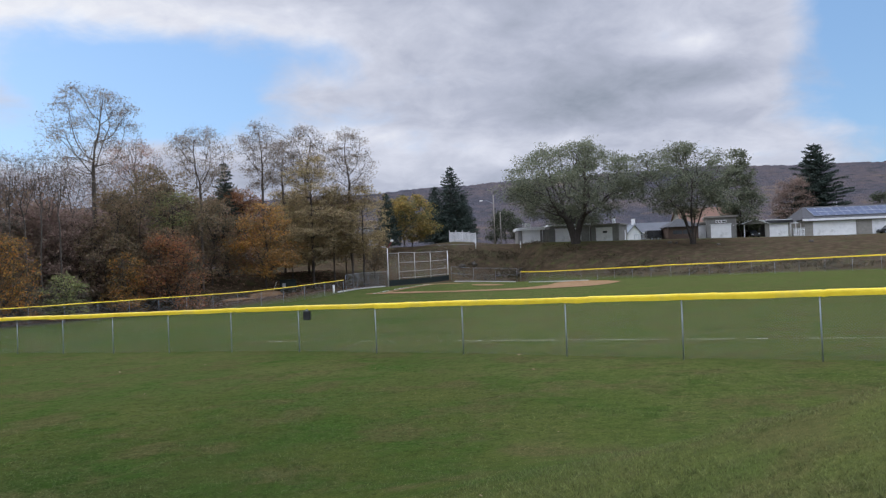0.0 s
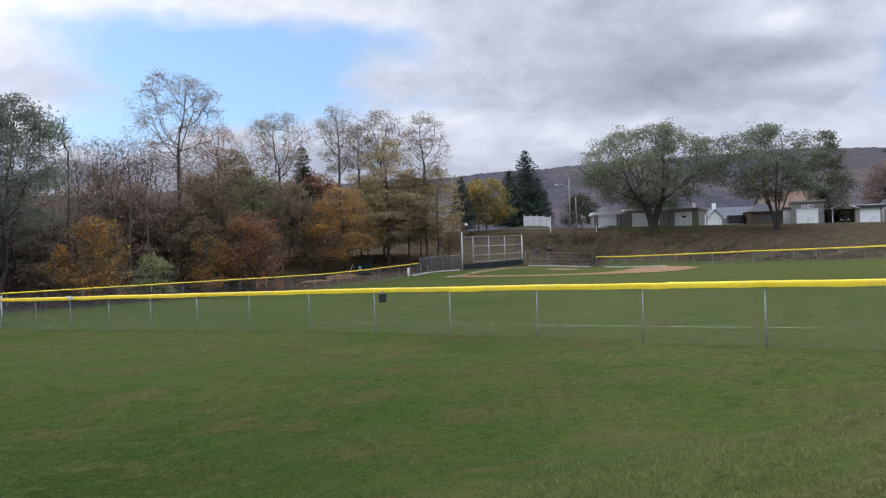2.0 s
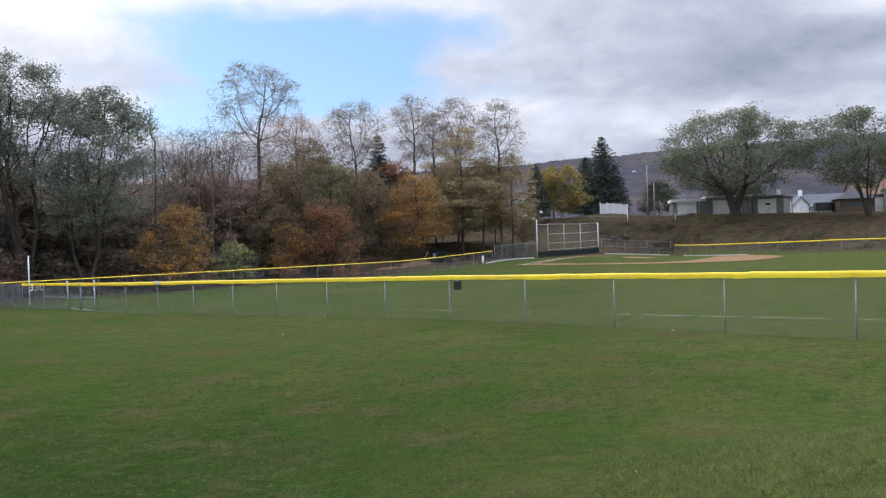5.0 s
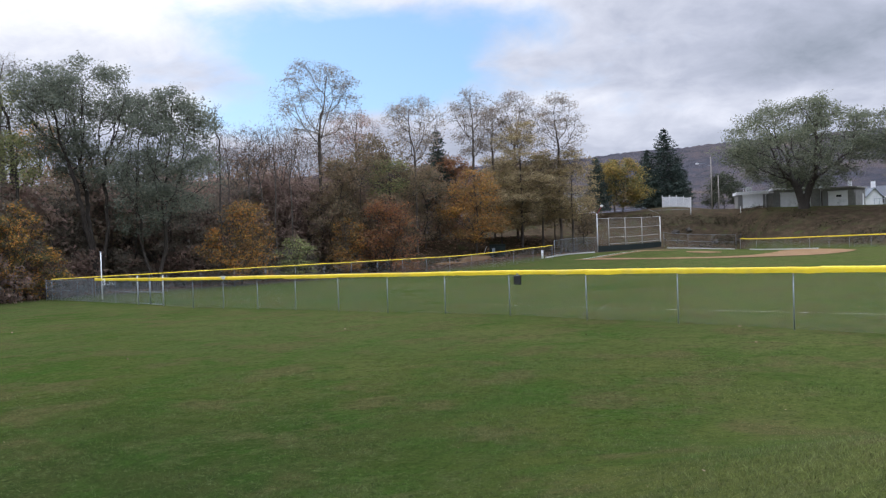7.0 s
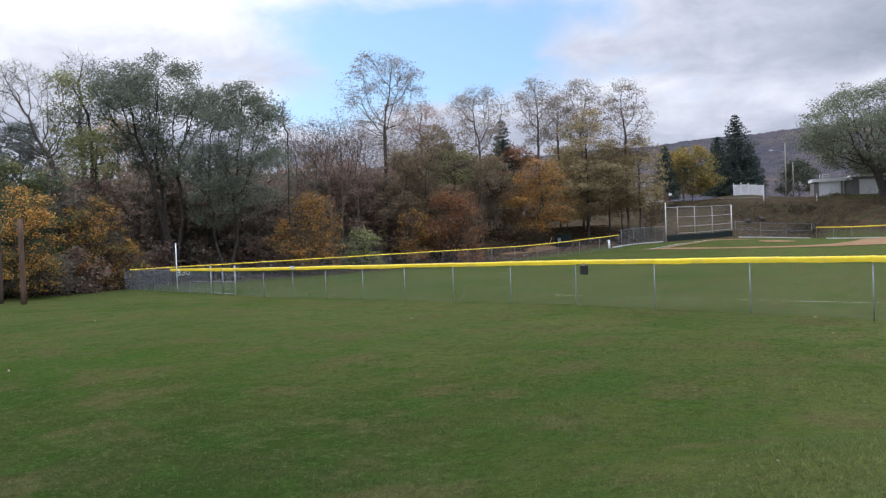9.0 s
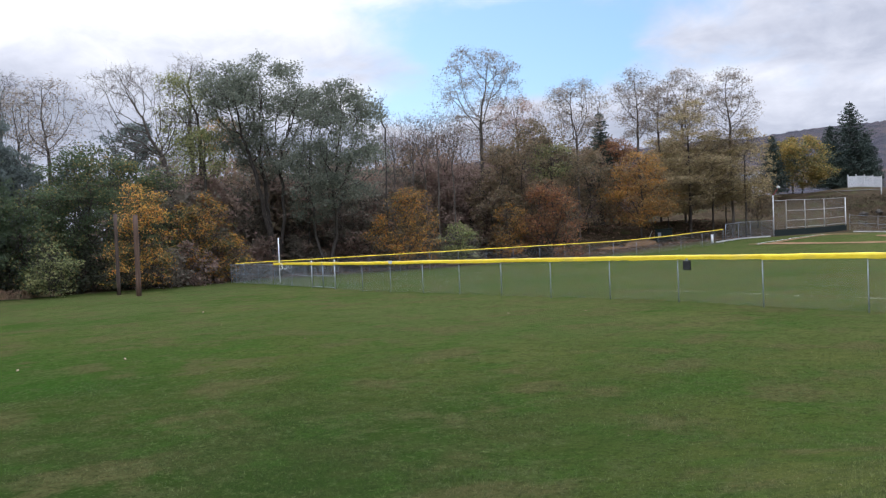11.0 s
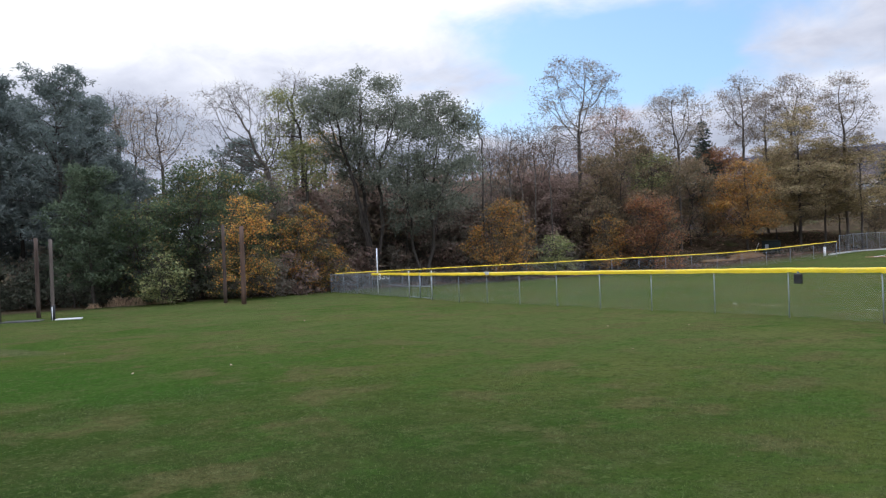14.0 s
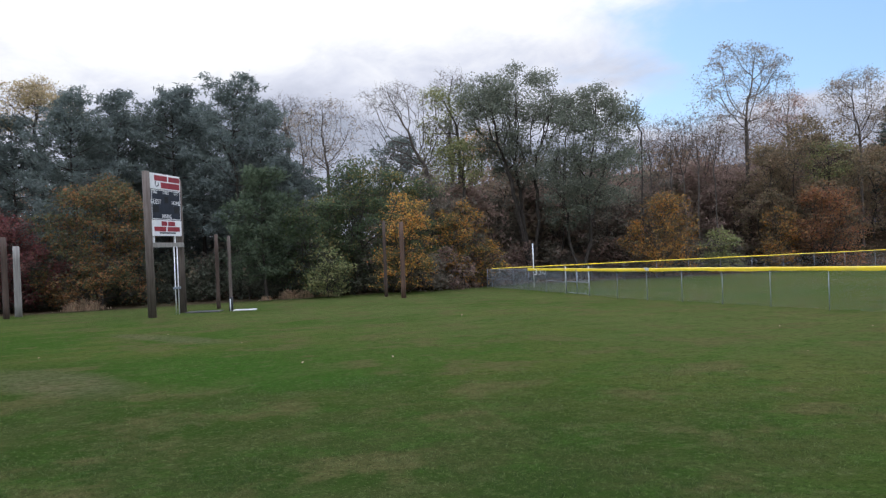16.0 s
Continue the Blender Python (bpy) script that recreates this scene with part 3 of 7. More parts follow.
def wood_arrays(P, parent, r):
    """Tubes for all pieces of wood: eight sides for trunks, five for limbs, three for twigs, which end in points."""
    parent = np.asarray(parent)
    i = np.nonzero(parent >= 0)[0]
    j = parent[i]
    d = P[i] - P[j]
    L = np.linalg.norm(d, axis=1)
    i, j, d = i[L > 1e-4], j[L > 1e-4], d[L > 1e-4] / L[L > 1e-4][:, None]
    tip = ~np.isin(i, parent)
    ref = np.where((np.abs(d[:, 2]) < 0.9)[:, None], (0.0, 0, 1), (1.0, 0, 0))
    u = np.cross(d, ref)
    u /= np.linalg.norm(u, axis=1)[:, None]
    w = np.cross(d, u)
    ra = np.minimum(r[j], r[i] * 1.6)
    verts, quads, tris, base = [], [], [], 0
    for s, sel in ((8, r[i] > 0.09), (5, (r[i] <= 0.09) & (r[i] > 0.03)), (3, r[i] <= 0.03)):
        ang = np.arange(s) * (2 * math.pi / s)
        for ends in (False, True):
            q = np.nonzero(sel & (tip == ends))[0]
            if not len(q):
                continue
            ring = np.cos(ang)[None, :, None] * u[q][:, None] + np.sin(ang)[None, :, None] * w[q][:, None]
            lo = P[j[q]][:, None] + ring * ra[q][:, None, None]
            k = np.arange(s)
            if ends:
                v = np.concatenate([lo, P[i[q]][:, None]], 1)
                f = np.stack([k, (k + 1) % s, np.full(s, s)], -1)
                tris.append((base + np.arange(len(q))[:, None, None] * (s + 1) + f[None]).reshape(-1, 3))
            else:
                v = np.concatenate([lo, P[i[q]][:, None] + ring * r[i[q]][:, None, None]], 1)
                f = np.stack([k, (k + 1) % s, s + (k + 1) % s, s + k], -1)
                quads.append((base + np.arange(len(q))[:, None, None] * 2 * s + f[None]).reshape(-1, 4))
            verts.append(v.reshape(-1, 3))
            base += v.shape[0] * v.shape[1]
    return np.concatenate(verts), np.concatenate(quads), np.concatenate(tris) if tris else np.zeros((0, 3), int)


def leaf_arrays(rng, centres, count, spread, size, flat=0.0, droop=0.0, slim=0.4):
    """Small pointed leaf blades round the given places; flat: how level they lie; slim: width over length."""
    c = np.repeat(centres, count, axis=0)
    c = c + rng.normal(0, 1, c.shape) * np.array(spread)
    n = len(c)
    d = rng.normal(0, 1, (n, 3))
    d[:, 2] = d[:, 2] * (1 - flat) - droop
    d /= np.linalg.norm(d, axis=1)[:, None]
    e = rng.normal(0, 1, (n, 3))
    e[:, 2] *= 1 - flat
    e -= d * (e * d).sum(1)[:, None]
    e /= np.linalg.norm(e, axis=1)[:, None]
    s = size * rng.uniform(0.6, 1.35, n)[:, None]
    v = np.stack([c - d * s * 0.4 - e * s * slim, c - d * s * 0.4 + e * s * slim, c + d * s * 0.75], 1).reshape(-1, 3)
    return v, None, np.arange(3 * n).reshape(-1, 3)


def tree_thing(name, label, wood, bark, leaves=None, foliage=None, crown="crown"):
    root = thing(name, label, "tree", at=(0, 0, 0))
    mesh_part("trunk", fast_mesh("trunk", *wood, smooth=True), bark, root)
    if leaves is not None:
        mesh_part(crown, fast_mesh(crown, *leaves), foliage, root)
    return root


def broadleaf(seed, name, label, h, w, base, bark, foliage=None, outline="dome", pads=0, pad=0.3, inner=0.4, n=300, gaps=0.0, step=0.6, kill=0.8,
              stems=1, gap=0.6, trunk_r=0.2, min_r=0.012, twigs=3, twig_len=0.7, rise=0.10, wild=0.22, lean=(0, 0), fork=None,
              cover=0.0, spread=(0.3, 0.3, 0.2), size=0.2, flat=0.35, slim=0.4, depth=2, clump=1.0):
    """A broadleaf tree h high and w in half width, its crown from base (a share of h) up: trunks, wood grown into the crown, twigs and leaves round their ends.
    cover: leaf area over the crown's area as seen from the side; depth: how far down from the ends twigs sprout; clump: metres across the clumps that the leaves gather in."""
    rng = np.random.default_rng(seed)
    low = h * base
    pts = crown_points(rng, n, w, low, h * 0.97, outline, pads, pad, inner, lean, gaps)
    split = h * (fork if fork is not None else max(base * 0.85, 0.12))
    clear = 0.9 * low / split if split > low else 0.55
    trunks = []
    for s in range(stems):
        a = 6.283 * s / stems + rng.uniform(0, 0.9)
        off = np.array((math.cos(a), math.sin(a))) * (gap if stems > 1 else 0.0)
        k = max(4, int(split / 0.9))
        line, drift = [], np.zeros(2)
        for i in range(k + 1):
            u = i / k
            drift = drift + rng.normal(0, 0.035, 2) * (i > 0)
            xy = off * (0.3 + 1.6 * u ** 1.3) + drift + np.array(lean) * 0.25 * u * split / h
            line.append((*xy, split * u * rng.uniform(0.97, 1.0) - 0.3 * (i == 0)))
        trunks.append(line)
    P, par = colonise(rng, trunks, pts, step, kill, rise, wild, clear)
    m = len(P)
    has = np.zeros(m, bool)
    has[[p for p in par if p >= 0]] = True
    ends = np.nonzero(~has)[0]
    carry = np.zeros(m)
    carry[ends] = 1
    for i in range(m - 1, -1, -1):
        if par[i] >= 0:
            carry[par[i]] += carry[i]
    power = math.log(max(1.5, trunk_r / min_r)) / math.log(max(2.0, carry.max()))
    r = min_r * np.maximum(carry, 1) ** power
    for i in range(m):
        if par[i] < 0:
            r[i] *= 1.35
    sprout = np.nonzero((carry <= depth) & (np.arange(m) >= sum(len(t) for t in trunks)))[0] if twigs else ends
    extra, epar = [], []
    for e in sprout:
        d0 = P[e] - P[par[e]]
        d0 = d0 / max(np.linalg.norm(d0), 1e-6)
        for _ in range(twigs if not has[e] else max(1, twigs // 2)):
            v = d0 * 0.7 + rng.normal(0, 0.6, 3) + (0, 0, 0.12)
            extra.append(P[e] + v * (twig_len * rng.uniform(0.45, 1.2) / np.linalg.norm(v)))
            epar.append(e)
    if extra:
        wood = wood_arrays(np.vstack([P, np.array(extra)]), par + epar, np.concatenate([r, np.full(len(extra), min_r * 0.65)]))
    else:
        wood = wood_arrays(P, par, r)
    lv = None
    if cover:
        spots = np.array(extra) if extra else P[ends]
        count = int(cover * 1.5 * w * (h - low) / (1.15 * slim * size * size))
        off = Vector(rng.uniform(0, 40, 3))
        thick = np.array([noise.noise(Vector(q) * (0.55 / clump) + off) for q in spots])
        odds = np.clip(thick * 2.2 + 0.55, 0.04, 1.0)
        spots = spots[rng.choice(len(spots), max(1, count), p=odds / odds.sum())]
        lv = leaf_arrays(rng, spots, 1, spread, size, flat, 0.05, slim)
    return tree_thing(name, label, wood, bark, lv, foliage)


def needle_tree(seed, name, label, h, width, low, foliage, dens=1.0, ragged=0.2, droop=0.25, size=0.28, power=0.8, gap=0.03, plume=0.16, fine=6):
    """A spruce: a straight trunk, whorls of drooping boughs, and sprays of needles along each bough."""
    rng = np.random.default_rng(seed)
    trunk = [(0, 0, -0.25)] + [(rng.normal(0, 0.04), rng.normal(0, 0.04), h * u) for u in np.linspace(0.08, 1, 9)]
    r0 = 0.018 * h
    P = [np.array(p) for p in trunk]
    par = [-1] + list(range(len(trunk) - 1))
    r = [r0 * 1.2] + [r0 * (1 - 0.95 * u) + 0.01 for u in np.linspace(0.08, 1, 9)]
    spots = []
    z = low * h
    while z < h * 0.985:
        u = (z - low * h) / (h * (1 - low))
        reach = width * 0.5 * (1 - u) ** power * (0.75 + 0.25 * min(1, u * 6)) + 0.15
        k = max(4, int(9 * (1 - u * 0.5)))
        a0 = rng.uniform(0, 6.28)
        for i in range(k):
            a = a0 + 6.283 * i / k + rng.normal(0, 0.12)
            L = reach * rng.uniform(1 - ragged * 1.6, 1 + ragged * 0.6)
            d = np.array((math.cos(a), math.sin(a), 0.0))
            j = int(np.argmin([abs(p[2] - z) for p in P[:len(trunk)]]))
            st = np.array((P[j][0], P[j][1], z))
            mid = st + d * L * 0.5 + np.array((0, 0, -droop * L * 0.35 + 0.1 * u * L))
            tip = st + d * L + np.array((0, 0, -droop * L * 0.45 + 0.3 * u * L))
            P.append(mid)
            par.append(j)
            r.append(0.012 + 0.01 * L)
            P.append(tip)
            par.append(len(P) - 2)
            r.append(0.008)
            m = max(3, int(L * 7 * dens))
            for v in np.linspace(0.12, 1.0, m):
                p = st + (mid - st) * v * 2 if v < 0.5 else mid + (tip - mid) * (v - 0.5) * 2
                half = 0.32 * L * (1 - v * 0.75) + 0.08
                side = np.array((-d[1], d[0], 0))
                for _ in range(2):
                    spots.append(p + side * rng.uniform(-half, half) + np.array((0, 0, rng.uniform(-0.12, 0.05))))
        z += max(0.26, h * gap) * rng.uniform(0.85, 1.15)
    wood = wood_arrays(np.array(P), par, np.array(r))
    lv = leaf_arrays(rng, np.array(spots), max(4, int(fine * dens)), (plume, plume, plume * 0.55), size, 0.45, 0.25, slim=0.16)
    return tree_thing(name, label, wood, BARK, lv, foliage)


def white_pine(seed, name, label, h, w, low, foliage, whorl=0.85, tufts=1.0, blades=17, size=0.42):
    """A tall pine: a long trunk with dead stubs below, uneven whorls of boughs that fork into sprays, and a brush of needles at each end."""
    rng = np.random.default_rng(seed)
    k = 14
    P = [np.array((0, 0, -0.3))] + [np.array((*(rng.normal(0, 0.05, 2) + 0.12 * math.sin(u * 3 + seed)), h * u)) for u in np.linspace(0.06, 0.985, k)]
    par = [-1] + list(range(k))
    r0 = 0.0125 * h
    r = [r0 * 1.25] + [r0 * (1 - 0.93 * u) + 0.01 for u in np.linspace(0.06, 1, k)]
    tips = []
    z = h * low * 0.45
    while z < h * 0.97:
        u = (z - h * low) / (h * (1 - low))
        live = u > 0
        reach = w * np.interp(u, (0, .25, .6, .85, 1), (.75, 1, .85, .55, .18)) if live else w * 0.35
        j = 1 + int(np.argmin([abs(p[2] - z) for p in P[1:k + 1]]))
        a0 = rng.uniform(0, 6.28)
        for i in range(rng.integers(4, 7) if live else rng.integers(1, 4)):
            a = a0 + 1.2 * i + rng.normal(0, 0.3)
            L = reach * rng.uniform(0.45, 1.18)
            tilt = np.interp(u, (0, .5, 1), (0.02, 0.22, 0.75)) + rng.normal(0, 0.09)
            d = np.array((math.cos(a) * math.cos(tilt), math.sin(a) * math.cos(tilt), math.sin(tilt)))
            st = np.array((P[j][0], P[j][1], z))
            par.append(j)
            P.append(st)
            r.append(0.02 + 0.012 * L)
            prev = len(P) - 1
            m = max(2, int(L / 0.7)) if live else 2
            for q in range(1, m + 1):
                v = q / m
                P.append(st + d * L * v + np.array((*rng.normal(0, 0.07, 2), 0.10 * L * v * v)))
                par.append(prev)
                r.append((0.018 + 0.010 * L) * (1 - 0.75 * v))
                prev = len(P) - 1
                if live and v > 0.3:
                    for _ in range(max(1, int(round(4 * tufts)))):
                        s = rng.normal(0, 1, 3) * (0.55, 0.55, 0.30)
                        e = P[prev] + d * 0.35 + s * (0.5 + 0.22 * L * (1.1 - v)) + (0, 0, 0.12)
                        P.append(e)
                        par.append(prev)
                        r.append(0.009)
                        tips.append(e)
        z += whorl * rng.uniform(0.7, 1.3)
    wood = wood_arrays(np.array(P), par, np.array(r))
    lv = leaf_arrays(rng, np.array(tips), blades, (0.26, 0.26, 0.17), size, 0.15, -0.2, slim=0.13)
    return tree_thing(name, label, wood, BARK, lv, foliage)


L_GREY = leaf_material("dull_green_leaves", (0.068, 0.076, 0.054), (0.106, 0.114, 0.078))
L_OLIVE = leaf_material("olive_leaves", (0.132, 0.108, 0.054), (0.205, 0.160, 0.074))
L_TAN = leaf_material("tan_olive_leaves", (0.155, 0.130, 0.070), (0.225, 0.178, 0.092))
L_GOLD = leaf_material("orange_gold_leaves", (0.125, 0.092, 0.042), (0.265, 0.142, 0.036), scale=0.3)
L_ORANGE = leaf_material("pale_orange_leaves", (0.230, 0.140, 0.055), (0.320, 0.190, 0.060))
L_RUST = leaf_material("rusty_leaves", (0.110, 0.070, 0.040), (0.205, 0.098, 0.042))
L_RED = leaf_material("red_leaves", (0.062, 0.028, 0.024), (0.092, 0.038, 0.030))
L_DRY = leaf_material("dry_pale_leaves", (0.120, 0.105, 0.080), (0.185, 0.155, 0.112))
L_PINK = leaf_material("dry_pinkish_leaves", (0.200, 0.145, 0.110), (0.270, 0.190, 0.140))
L_BROWN = leaf_material("brown_twig_leaves", (0.113, 0.084, 0.062), (0.167, 0.122, 0.088))
L_BANK = leaf_material("summer_green_leaves", (0.068, 0.076, 0.046), (0.106, 0.113, 0.068))
L_DEEP = leaf_material("deep_olive_leaves", (0.086, 0.074, 0.044), (0.146, 0.108, 0.060))
L_DARK = leaf_material("dark_green_leaves", (0.034, 0.040, 0.024), (0.056, 0.062, 0.036))
L_SPRUCE = leaf_material("spruce_needles", (0.024, 0.033, 0.025), (0.042, 0.054, 0.040), thin=0.12)
L_PINE = leaf_material("pine_needles", (0.064, 0.078, 0.066), (0.098, 0.114, 0.092), thin=0.4)
L_YOUNG = leaf_material("young_pine_needles", (0.034, 0.046, 0.026), (0.052, 0.066, 0.036), thin=0.3)
L_YELLOWGREEN = leaf_material("yellow_green_leaves", (0.100, 0.112, 0.046), (0.155, 0.158, 0.062))
L_MIX = leaf_material("green_to_gold_leaves", (0.078, 0.072, 0.032), (0.285, 0.150, 0.036), scale=0.42, lo=0.46, hi=0.62)
L_MIXB = leaf_material("brown_gold_leaves", (0.085, 0.068, 0.034), (0.265, 0.136, 0.034), scale=0.35, lo=0.42, hi=0.66)
L_MIXG = leaf_material("mostly_green_leaves", (0.054, 0.074, 0.036), (0.150, 0.120, 0.044), scale=0.24, lo=0.58, hi=0.80)
L_TWO = leaf_material("green_to_rust_leaves", (0.062, 0.066, 0.032), (0.165, 0.088, 0.036), scale=0.18, lo=0.44, hi=0.62)
L_YEL = leaf_material("green_to_yellow_leaves", (0.070, 0.074, 0.032), (0.185, 0.130, 0.036), scale=0.25)
L_BRUSH = leaf_material("dark_brush_leaves", (0.080, 0.072, 0.052), (0.117, 0.100, 0.070), scale=0.4, thin=0.5)
L_DULL = leaf_material("dull_brown_green_leaves", (0.108, 0.084, 0.056), (0.162, 0.122, 0.080), thin=0.42)
L_TWIG = leaf_material("brown_dead_leaves", (0.108, 0.078, 0.058), (0.162, 0.114, 0.082))
L_BRUSHDARK = leaf_material("darkest_brush_leaves", (0.036, 0.041, 0.027), (0.058, 0.062, 0.040))
L_BRAMBLE = leaf_material("brown_bramble_leaves", (0.102, 0.074, 0.054), (0.145, 0.104, 0.074))


def put(src, x, y, s=1.0, turn=0.0, tall=None):
    """A copy of a tree at a place, scaled to its height there."""
    m = Matrix.Translation((x, y, gz(x, y))) @ Matrix.Rotation(radians(turn), 4, "Z") @ Matrix.Diagonal((s, s, tall or s, 1))
    return copy_thing(src, m)


def discard(ob):
    for o in (*ob.children_recursive, ob):
        bpy.data.objects.remove(o)


